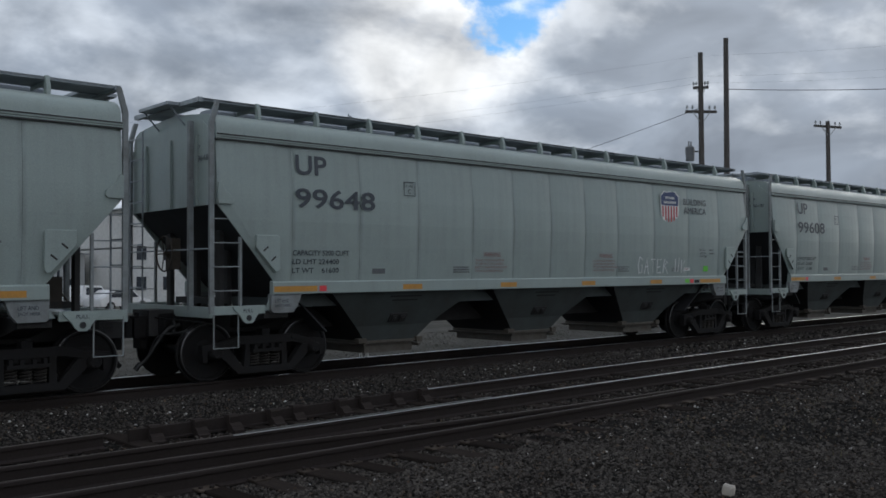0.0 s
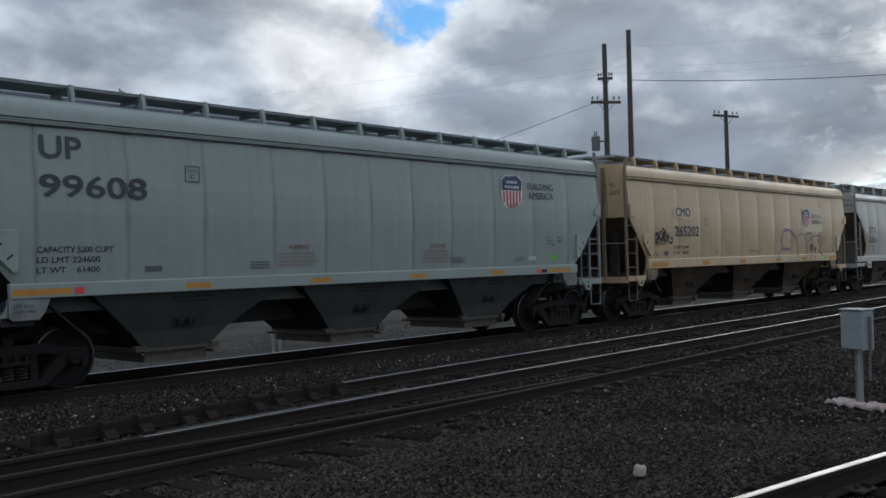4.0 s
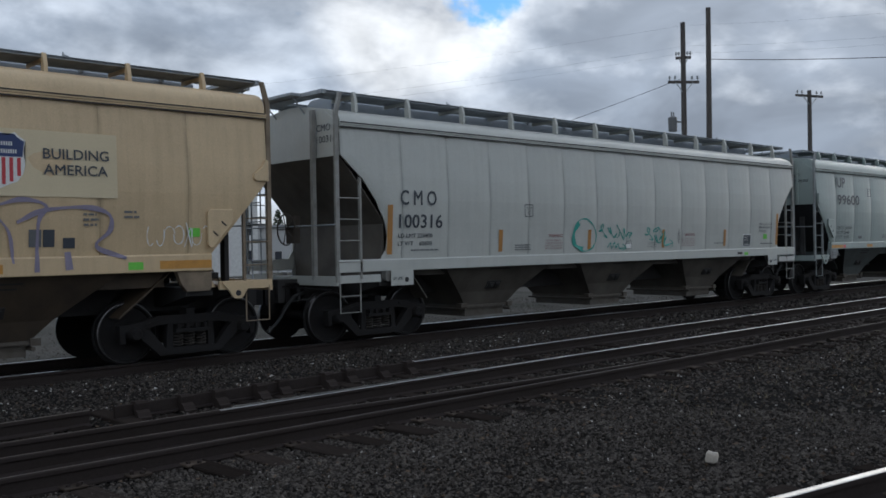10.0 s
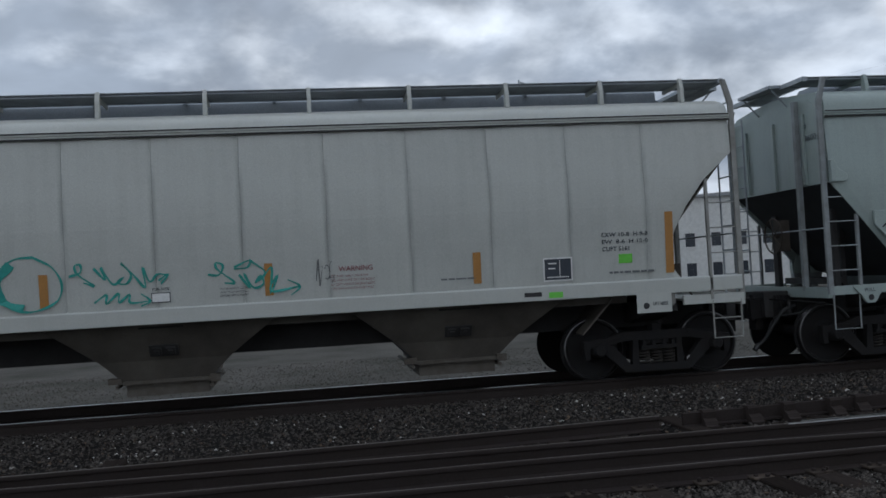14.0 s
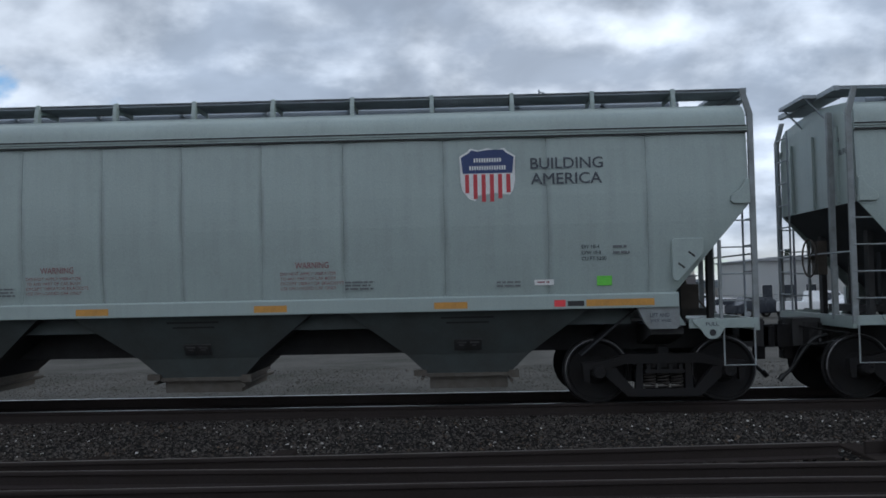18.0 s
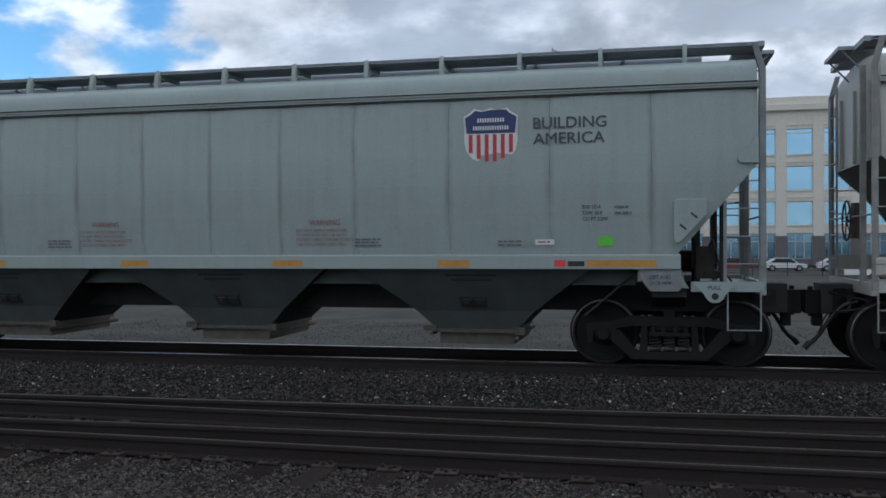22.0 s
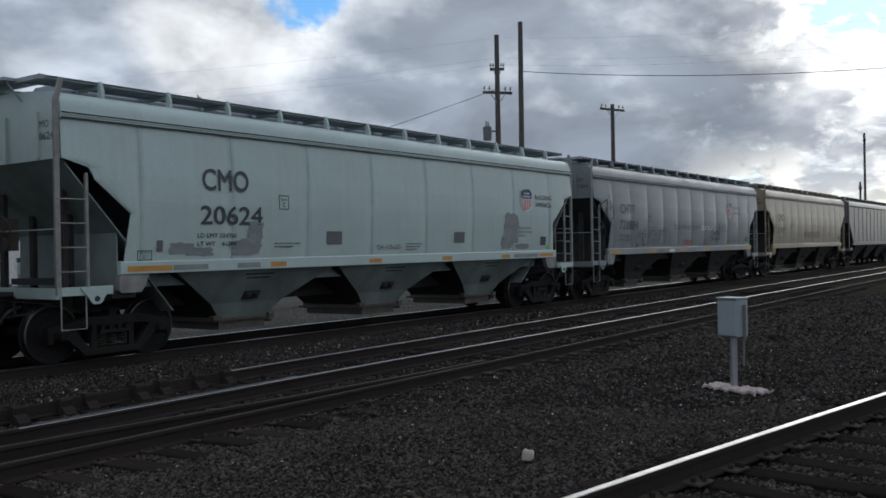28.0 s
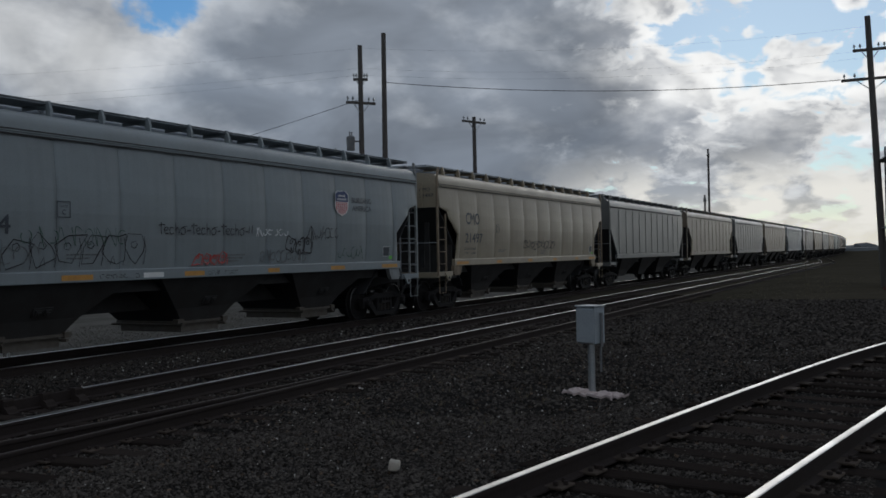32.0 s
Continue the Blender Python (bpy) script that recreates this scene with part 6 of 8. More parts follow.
def tan_marks(car, length):
    put_patch(car, 2.39, 3.49, 2.72, 3.05, "cream", "repaint")
    end_text(car, "CMO", 3.52, 0.11, 0.30)
    end_text(car, "265202", 3.32, 0.11, 0.45)
    put_text(car, "CMO", 2.50, 2.77, 0.26, 0.86, "letter", 0.024, raise_by=0.004)
    put_text(car, "265202", 2.44, 2.22, 0.30, 1.42, "letter", 0.022)
    frame_mark(car, 4.21, 2.54, 0.24, 0.22)
    put_text(car, "LD LMT 223400", 2.39, 1.88, 0.085, 0.87)
    put_text(car, "LT WT    62600", 2.39, 1.73, 0.085, 0.87)
    put_text(car, "2 INCH HF", 1.30, 1.76, 0.04, 0.24)
    put_text(car, "COMP SHOES", 1.25, 1.70, 0.04, 0.34)
    put_patch(car, 1.86, 2.10, 1.70, 1.83, "faded", "stencil")
    bars(car, 4.9, 1.78, (0.26, 0.2), 0.02, 0.045)
    bars(car, 7.3, 1.78, (0.9, 0.8), 0.02, 0.05)
    bm = bmesh.new()
    k = [(0, -0.2), (0.19, 0), (0, 0.2), (-0.19, 0), (0, -0.2)]
    ribbon(bm, k, 0.025)
    part("diamond_mark", bm, "faded", car).matrix_basis = pose(5.79, side_y(1.9) - 0.004, 1.88)
    put_patch(car, 11.66, 13.53, 2.40, 3.27, "cream", "repaint")
    put_shield(car, 11.99, 2.86, 0.64, 0.72)
    put_text(car, "BUILDING", 12.53, 2.90, 0.14, 0.88, "letter", 0.012, raise_by=0.004)
    put_text(car, "AMERICA", 12.53, 2.69, 0.14, 0.86, "letter", 0.012, raise_by=0.004)
    drawn(car, BLACK3, "spray_black", "smudged black spray-painted tag")
    bubbles(car, 62, 1.32, 2.02, 0.80, 0.34, 4, 0.026, "spray_black", "black outlined spray-painted letters")
    drawn(car, PURPLE, "spray_purple", "large faded purple spray-painted bubble letters")
    spray(car, 9, 13.94, 1.71, 1.0, 0.36, 7, 0.018, "spray_white", "thin white spray-painted tag")
    put_patch(car, 12.34, 12.50, 1.74, 1.97, "faded", "stencil")
    put_patch(car, 12.52, 12.67, 1.74, 1.97, "letter", "stencil")
    put_patch(car, 12.78, 12.94, 1.72, 1.86, "letter", "stencil")
    bars(car, 13.05, 2.16, (0.2, 0.22, 0.2), 0.03, 0.07)
    bars(car, 13.62, 2.20, (0.2, 0.22), 0.03, 0.07)
    put_patch(car, 14.60, 14.78, 1.86, 1.99, "green_tape", "sticker")
    sill_tapes(car, ((1.15, 2.09), (4.11, 4.5), (6.6, 7.0), (9.34, 9.76), (11.62, 12.02), (14.15, 14.97)), "orange", 1.40, 1.52)
    put_patch(car, 13.68, 13.90, 1.40, 1.51, "green_tape", "sticker")
    spray(car, 12, 9.9, 1.40, 1.3, 0.13, 9, 0.012, "spray_white", "thin white scratches on the sill")


PURPLE = ((0.1, ((10.55, 1.80), (9.94, 1.84), (9.80, 2.14), (9.97, 2.39), (10.35, 2.46), (10.79, 2.34), (11.03, 2.16))),
         (0.06, ((10.01, 1.84), (9.67, 1.72), (9.51, 1.51))),
         (0.065, ((11.03, 2.14), (11.20, 1.94), (11.25, 1.60), (11.17, 1.39))),
         (0.05, ((11.03, 2.12), (11.30, 2.29), (11.64, 2.32), (11.88, 2.18), (12.09, 1.94), (12.15, 1.53))),
         (0.07, ((11.95, 2.28), (12.26, 2.36), (12.56, 2.28), (12.46, 2.06), (12.44, 1.41))),
         (0.075, ((12.19, 2.06), (12.53, 2.22), (13.08, 2.27), (13.40, 2.18), (13.42, 1.96), (13.23, 1.74), (13.65, 1.57))),
         (0.12, ((12.84, 1.67), (12.86, 1.43))),
         (0.03, ((10.45, 2.20), (10.62, 2.00), (10.83, 2.06), (10.86, 2.20))),
         (0.03, ((10.42, 2.03), (10.59, 2.20))),
         (0.03, ((11.54, 2.17), (11.64, 1.93), (11.85, 1.92), (11.92, 2.09))),
         (0.03, ((11.58, 1.93), (11.76, 2.13))),)
BLACK3 = ((0.09, ((1.34, 2.25), (1.45, 2.28), (1.55, 2.19), (1.43, 2.14), (1.43, 1.98))),
         (0.07, ((1.62, 2.37), (1.57, 2.24), (1.66, 2.12), (1.79, 2.17), (1.77, 2.35))),
         (0.08, ((1.73, 2.43), (1.91, 2.35), (1.82, 2.28), (1.85, 2.08))),
         (0.055, ((1.89, 2.31), (2.01, 2.18), (2.13, 2.05), (2.28, 2.06), (2.30, 2.17), (2.23, 2.19), (2.23, 2.13))),
         (0.03, ((1.49, 1.93), (1.65, 2.02), (1.78, 1.99))),
         (0.05, ((1.94, 2.25), (2.11, 2.20))),)
TEAL_RING = ((0.035, ((6.63, 2.19), (6.86, 2.05), (6.97, 1.83), (6.91, 1.62), (6.69, 1.51), (6.49, 1.50), (6.29, 1.58), (6.16, 1.75), (6.23, 2.02), (6.40, 2.17), (6.64, 2.19))),
         (0.13, ((6.36, 2.11), (6.20, 1.89), (6.24, 1.65), (6.50, 1.54))),)
TEAL_WORD = ((0.035, ((7.06, 1.92), (7.20, 1.96), (7.21, 2.06), (7.14, 2.05), (7.17, 1.94), (7.37, 1.78), (7.24, 1.83))),
         (0.035, ((7.37, 2.01), (7.51, 1.85), (7.46, 2.02), (7.60, 1.79), (7.74, 1.88), (7.66, 1.81), (7.77, 1.79), (7.83, 1.91), (7.71, 2.06), (7.86, 1.90), (8.00, 1.73), (7.98, 1.99), (8.06, 1.80), (8.16, 1.89), (8.28, 1.88))),
         (0.03, ((8.17, 1.81), (8.30, 1.89), (8.20, 1.76))),
         (0.035, ((7.36, 1.56), (7.51, 1.66), (7.51, 1.54), (7.66, 1.67), (7.67, 1.55), (7.80, 1.65), (7.81, 1.54), (8.06, 1.55))),
         (0.03, ((7.94, 1.65), (8.06, 1.55), (7.94, 1.49))),)
TEAL_WORD_2 = ((0.035, ((8.80, 1.85), (8.94, 1.84), (9.00, 1.96), (8.91, 2.00), (8.93, 1.91), (9.14, 1.73), (9.01, 1.73))),
         (0.03, ((9.14, 1.93), (9.34, 2.01), (9.31, 1.92), (9.14, 1.91))),
         (0.035, ((9.34, 2.02), (9.54, 1.84), (9.40, 1.71), (9.48, 1.80), (9.51, 1.69), (9.38, 1.65), (9.27, 1.84), (9.34, 1.64), (9.20, 1.83))),
         (0.035, ((9.51, 1.78), (9.63, 1.90), (9.60, 1.56), (9.70, 1.80), (9.60, 1.59), (9.98, 1.63))),
         (0.03, ((9.83, 1.73), (9.99, 1.63), (9.87, 1.52))),)
BLACK8 = ((0.02, ((10.35, 2.12), (10.38, 1.96))),
         (0.02, ((10.50, 2.13), (10.49, 1.97))),
         (0.03, ((10.83, 2.12), (10.67, 1.98), (10.70, 1.80), (10.93, 1.75), (11.01, 1.94), (10.88, 2.12), (10.85, 1.89))),
         (0.03, ((11.01, 2.08), (11.04, 1.80), (11.17, 2.05), (11.12, 1.82), (11.30, 2.03), (11.56, 2.10), (11.59, 1.89), (11.40, 1.80), (11.30, 1.98))),
         (0.035, ((11.72, 2.10), (11.72, 1.80), (11.88, 2.08), (11.90, 1.82), (12.03, 2.05), (12.01, 1.80), (12.24, 2.10), (12.11, 1.80))),
         (0.018, ((10.62, 1.73), (10.83, 1.68), (11.12, 1.57), (11.19, 1.73), (11.06, 1.78))),
         (0.018, ((11.25, 1.66), (11.61, 1.74), (12.03, 1.80), (12.16, 1.78), (12.16, 1.57))),)


def truck_marks(car, length, words):
    """White lettering on the slanting arms of the truck sides."""
    for x, z, turn in ((length - 1.17 + 0.46, WHEEL_R - 0.245, -28), (1.17 - 0.77, WHEEL_R - 0.082, 28)):
        part("lettering", text_mesh(words, 0.07, 0.34, "white", 0.002), None, car).matrix_basis = pose(x, -1.064, z, 0, turn, 0)


def round_marks(number, load, light, ring):
    def marks(car, length):
        truck_marks(car, length, "CMO " + number)
        if ring:
            put_text(car, "C M O", 1.33, 2.40, 0.27, 0.87, "letter", 0.014)
            put_text(car, number, 1.30, 1.99, 0.25, 1.05, "letter", 0.016)
            put_text(car, "LD LMT " + load, 1.29, 1.82, 0.075, 0.82)
            put_text(car, "LT WT    " + light, 1.28, 1.68, 0.075, 0.82)
        else:
            put_text(car, "CMO", 1.43, 2.80, 0.20, 0.70, "letter", 0.014)
            put_text(car, number, 1.21, 2.37, 0.30, 1.44, "letter", 0.022)
            put_text(car, "LD LMT " + load, 1.26, 1.83, 0.07, 0.70)
            put_text(car, "LT WT    " + light, 1.26, 1.68, 0.07, 0.70)
        end_text(car, "CMO", 3.66, 0.12, 0.40)
        end_text(car, number, 3.46, 0.12, 0.55)
        bars(car, 1.6, 1.58, (0.7,), 0.03, 0.05)
        frame_mark(car, 4.62, 2.22, 0.25, 0.25)
        for x in (1.04, length - 1.14):
            put_patch(car, x, x + 0.12, 1.53, 2.40, "bar", "marker_bar")
        for x in ((3.88, 6.69, 9.53, 12.35) if ring else (3.79, 6.61, 9.42, 12.21)):
            put_patch(car, x, x + 0.11, 1.53, 1.96, "bar", "marker_bar")
        for x in (5.37, 10.51) if ring else (5.2, 10.0):
            put_text(car, "WARNING", x, 1.80, 0.07, 0.46, "red_letter")
            for k, words in enumerate(CAUTION):
                put_text(car, words, x - 0.10, 1.72 - 0.055 * k, 0.032, 0.58 if k else 0.5, "red_letter", 0)
        bars(car, 4.35, 1.64, (0.5, 0.48, 0.5), 0.022, 0.045)
        for k, words in enumerate(("CLOSE HOPPER GATES", "AND ROOF HATCHES", "BEFORE CAR IS MOVED")):
            put_text(car, words, 8.95, 1.64 - 0.045 * k, 0.028, 0.36, "faded", 0)
        bars(car, 11.9, 1.60, (0.5,), 0.022, 0.045)
        put_patch(car, 13.34, 13.76, 1.50, 1.83, "white", "placard")
        put_patch(car, 13.36, 13.74, 1.52, 1.81, "letter", "placard", 0.003)
        for x, z, w, h in ((13.57, 1.57, 0.012, 0.22), (13.39, 1.55, 0.32, 0.014), (13.41, 1.74, 0.12, 0.018), (13.41, 1.67, 0.10, 0.018)):
            put_patch(car, x, x + w, z, z + h, "white", "placard_line", 0.006)
        for z, w in ((2.08, "EXW 10-8  H 9-8"), (1.98, "EW  8-6  H 15-0"), (1.88, "CUFT 5161")):
            put_text(car, w, 14.2, z, 0.06, 0.68 if "H" in w else 0.40)
        put_patch(car, 14.44, 14.64, 1.70, 1.83, "green_tape", "sticker")
        bars(car, 14.3, 1.56, (0.7,), 0.03, 0.05)
        put_patch(car, 8.07, 8.31, 1.52, 1.65, "letter", "placard")
        put_patch(car, 8.08, 8.30, 1.53, 1.64, "white", "placard", 0.003)
        bars(car, 8.10, 1.575, (0.18,), 0.02, 0.04)
        put_text(car, "JOB 3150", 8.08, 1.67, 0.045, 0.22)
        put_patch(car, 13.4, 13.6, 1.27, 1.35, "green_tape", "sticker")
        put_patch(car, 13.05, 13.30, 1.30, 1.36, "under", "stencil")
        for x in (1.10, length - 1.62):
            ob = put_patch(car, x, x + 0.52, 0.98, 1.26, "grey_light", "jack_plate")
            ob.location.y = -SIDE - 0.06
            e2 = part("tow_eye", stored("eye", eye_mesh), None, car)
            e2.matrix_basis = pose(x + (0.36 if x < 5 else 0.14), -SIDE - 0.066, 1.08)
            put_text(car, "LIFT HERE", x + (0.04 if x < 5 else 0.24), 1.08, 0.05, 0.22).location.y = -SIDE - 0.068
        if ring:
            drawn(car, TEAL_RING, "teal", "teal spray-painted ring")
            drawn(car, TEAL_WORD, "teal", "teal spray-painted tag with an arrow")
            drawn(car, TEAL_WORD_2, "teal", "teal spray-painted tag with an arrow")
            spray(car, 24, 10.2, 1.62, 0.25, 0.36, 4, 0.012, "faded", "thin grey tag")
        else:
            spray(car, 31, 2.07, 1.50, 1.25, 0.46, 8, 0.03, "spray_black", "black spray-painted tag")
            drawn(car, BLACK8, "spray_black", "black spray-painted looping tag")
            bubbles(car, 33, 10.62, 1.72, 1.6, 0.42, 6, 0.04, "spray_black", "black outlined spray-painted letters")
            rg = random.Random(77)
            for k in range(210):
                x = rg.choice((3.2, 6.5, 9.6, 12.6)) + rg.gauss(0, 0.75)
                w = rg.uniform(0.04, 0.26)
                bm = bmesh.new()
                ribbon(bm, [(w * j / 5, rg.uniform(-0.012, 0.012)) for j in range(6)], rg.uniform(0.008, 0.045), -0.00008 * k)
                u = rg.uniform(-0.04, 0.06)
                part("rust_patch", bm, "rust_patch", car, "rust streak along the roof edge").matrix_basis = pose(x, -1.438 + 0.8 * u, EAVE + 0.17 + 0.58 * u, -36)
    return marks


CAUTION = ("DO NOT APPLY VIBRATOR", "TO ANY PART OF CAR BODY", "EXCEPT VIBRATOR BRACKETS", "USE ON LOADED CAR ONLY")


def late_marks(letters, number, load, light, shield=None, bottom=None, top=2.70, start=2.3, size=0.30, number_size=0.30, extra=None):
    def marks(car, length):
        truck_marks(car, length, letters + " " + number)
        end_text(car, letters, 3.58, 0.11, 0.36)
        end_text(car, number, 3.40, 0.11, 0.48)
        put_text(car, letters, start, top, size, (2.75 if len(letters) < 4 else 3.9) * size, "letter", 0.055 * size - 0.004)
        z = bottom or 2.1
        put_text(car, number, start - 0.05, z, number_size, (4.3 if len(number) < 6 else 4.8) * number_size, "letter", 0.055 * number_size - 0.004)
        put_text(car, "LD LMT " + load, start - 0.1, z - 0.22, 0.075, 0.86)
        put_text(car, "LT WT    " + light, start - 0.1, z - 0.36, 0.075, 0.86)
        bars(car, 4.3, 1.8, (0.7, 0.5), 0.025, 0.06)
        bars(car, 8.25, 1.76, (0.6, 0.5, 0.4), 0.025, 0.06)
        if shield:
            x, z = shield
            put_shield(car, x, z, 0.60, 0.62)
            put_text(car, "BUILDING", x + 0.46, z + 0.03, 0.13, 0.92, "letter", 0.012)
            put_text(car, "AMERICA", x + 0.46, z - 0.17, 0.13, 0.90, "letter", 0.012)
        put_patch(car, length - 1.95, length - 1.62, 1.68, 1.94, "white", "placard")
        put_patch(car, length - 1.94, length - 1.63, 1.69, 1.93, "letter", "placard", 0.003)
        put_patch(car, length - 1.62, length - 1.46, 1.60, 1.69, "green_tape", "sticker")
        if extra:
            extra(car, length)
    return marks


def leaf_extra(car, length):
    """Red leaf, black ringed sign and red words along the sill."""
    for x, w, z in ((1.08, 0.13, 2.4), (3.70, 0.11, 2.0), (6.9, 0.11, 2.0), (10.5, 0.11, 2.0)):
        put_patch(car, x, x + w, 1.58, z, "bar", "marker_bar")
    frame_mark(car, 3.47, 2.34, 0.26, 0.25)
    leaf = []
    for a, r in ((10, 0.30), (38, 0.33), (64, 0.34), (90, 0.42), (116, 0.34), (142, 0.33), (170, 0.30)):
        c, s = math.cos(radians(a)), math.sin(radians(a))
        tip, o = (2.67 + r * c, 1.56 + r * s * 0.9), (-s * 0.045, c * 0.045)
        mid = (2.67 + 0.55 * r * c, 1.56 + 0.55 * r * s * 0.9)
        leaf.append((0.022, [(2.67, 1.57), (mid[0] + o[0], mid[1] + o[1]), tip, (mid[0] - o[0], mid[1] - o[1]), (2.67, 1.57)]))
    drawn(car, leaf, "spray_red", "red spray-painted leaf", False)
    ring = [(3.21 + 0.17 * math.cos(radians(a)), 1.75 + 0.19 * math.sin(radians(a))) for a in range(-35, 216, 25)]
    drawn(car, ((0.05, ring), (0.05, (ring[0], ring[-1])), (0.03, ((3.21, 1.93), (3.21, 1.77))), (0.03, ((3.21, 1.77), (3.11, 1.66))), (0.03, ((3.21, 1.77), (3.31, 1.66)))), "spray_black", "black spray-painted ringed sign", False)
    write_tag(car, "LEGALIZE", 1.92, 1.33, 0.80, 0.09, 0.016, "spray_red", "red sprayed word along the sill", 3)
    write_tag(car, "CALI", 2.97, 1.33, 0.45, 0.09, 0.016, "spray_red", "red sprayed word along the sill", 4)
    write_tag(car, "KUSH", 3.57, 1.33, 0.48, 0.09, 0.016, "spray_red", "red sprayed word along the sill", 5)
    sill_tapes(car, ((1.62, 1.78),), "red_tape", 1.37, 1.45)


def blot(car, x0, x1, z0, z1, material, seed):
    """An uneven patch of touch-up paint."""
    rg = random.Random(seed)
    cx, cz, n = 0.5 * (x0 + x1), 0.5 * (z0 + z1), 64
    bm = bmesh.new()
    vs = []
    for i in range(n):
        a = 2 * math.pi * i / n
        c, s = math.cos(a), math.sin(a)
        k = 1 / max(abs(c), abs(s)) ** 0.6 * (1 + 0.32 * noise.noise((2.2 * c, 2.2 * s, seed * 3.7)) + rg.uniform(-0.04, 0.04))
        vs.append(bm.verts.new((c * k * 0.5 * (x1 - x0), 0, s * k * 0.5 * (z1 - z0))))
    bm.faces.new(vs)
    lean = math.degrees(math.atan2(bulge(z1) - bulge(z0), z1 - z0))
    part("touch_up_patch", bm, material, car, "uneven grey touch-up paint").matrix_basis = pose(cx, side_y(cz) - 0.0015 - 0.0003 * (seed % 7), cz, lean)


def mint_extra(car, length):
    for k, (x0, x1, z0, z1) in enumerate(((1.92, 2.45, 1.64, 1.84), (2.3, 2.85, 1.61, 1.76), (3.30, 3.95, 1.62, 1.88), (3.66, 4.0, 1.80, 2.20), (12.3, 13.0, 1.75, 2.49), (12.2, 12.75, 1.62, 1.95), (12.9, 13.6, 1.60, 1.74))):
        blot(car, x0, x1, z0, z1, "touch_up", k + 1)
    sill_tapes(car, ((2.02, 2.75), (3.4, 3.95), (length - 3.3, length - 2.05)), "touch_up")
    frame_mark(car, 1.34, 1.56, 0.28, 0.16)
    put_patch(car, 1.70, 1.82, 1.70, 1.88, "faded", "stencil")
    put_text(car, "CH-110-L05", 7.25, 1.66, 0.10, 0.80, "letter", 0.004)
    for x in (5.7, 10.07):
        put_patch(car, x, x + 0.45, 1.78, 2.04, "faded", "stencil")
    frame_mark(car, 4.4, 2.44, 0.25, 0.26)
    for z, w in ((2.12, "EXW 10-8  H 9-4"), (2.02, "EW  8-4  H 15-0"), (1.92, "CUFT 5161")):
        put_text(car, w, 13.0, z, 0.06, 0.68 if "H" in w else 0.40)
    sill_tapes(car, ((1.15, 2.0), (4.2, 4.6), (7.0, 7.4), (9.6, 10.0), (12.2, 12.6), (length - 2.0, length - 1.2)))


def tagged_extra(car, length):
    frame_mark(car, 4.1, 2.42, 0.27, 0.27, "C")
    bubbles(car, 51, 3.1, 1.60, 2.9, 0.55, 6, 0.022, "spray_black", "big black outlined letters sprayed along the side")
    spray(car, 66, 3.4, 1.95, 2.2, 0.32, 9, 0.016, "spray_green", "thin green spray-painted tag")
    spray(car, 59, 2.3, 1.56, 1.5, 0.5, 6, 0.025, "faded", "faded spray-painted tags")
    for k in range(3):
        script(car, 6.37 + 0.86 * k, 2.16, 0.84, 0.24, 0.026, "spray_black", "black sprayed word in joined-up letters")
    drawn(car, ((0.026, ((8.95, 2.36), (8.93, 2.22))), (0.026, ((9.05, 2.38), (9.03, 2.22)))), "spray_black", "black sprayed exclamation marks")
    bubbles(car, 53, 7.3, 1.58, 0.95, 0.24, 4, 0.035, "spray_red", "red spray-painted letters")
    spray(car, 56, 9.2, 2.16, 1.1, 0.18, 6, 0.026, "spray_white", "thin white spray-painted tag")
    spray(car, 52, 11.0, 2.10, 1.3, 0.32, 7, 0.028, "spray_black", "black spray-painted tag")
    bubbles(car, 54, 10.25, 1.80, 0.95, 0.36, 3, 0.04, "spray_black", "heavy black spray-painted letters")
    spray(car, 57, 9.3, 1.58, 1.7, 0.3, 9, 0.03, "faded", "faded spray-painted tag")
    spray(car, 73, 12.3, 1.62, 1.2, 0.34, 6, 0.022, "spray_green", "thin green spray-painted tag")
    bubbles(car, 55, 0.35, 2.15, 1.0, 1.1, 2, 0.05, "spray_black", "large black sprayed letters at the end of the side")
    spray(car, 58, 5.0, 1.385, 0.9, 0.09, 7, 0.014, "spray_black", "black scrawl on the sill")
    spray(car, 60, 7.7, 1.385, 0.9, 0.09, 9, 0.012, "spray_black", "black scrawl on the sill")
    sill_tapes(car, ((1.15, 2.0), (4.2, 4.85), (7.05, 7.6), (9.6, 10.0), (12.0, 12.6), (length - 2.0, length - 1.2)))
    sill_tapes(car, ((6.0, 6.5),), "white")


def beige_extra(car, length):
    frame_mark(car, 4.1, 2.40, 0.26, 0.26)
    bubbles(car, 61, 6.5, 1.84, 3.2, 0.32, 9, 0.035, "spray_black", "dark spray-painted tag of nine letters")
    sill_tapes(car, ((1.15, 2.0), (4.2, 4.6), (7.0, 7.4), (9.6, 10.0), (12.2, 12.6), (length - 2.0, length - 1.2)))


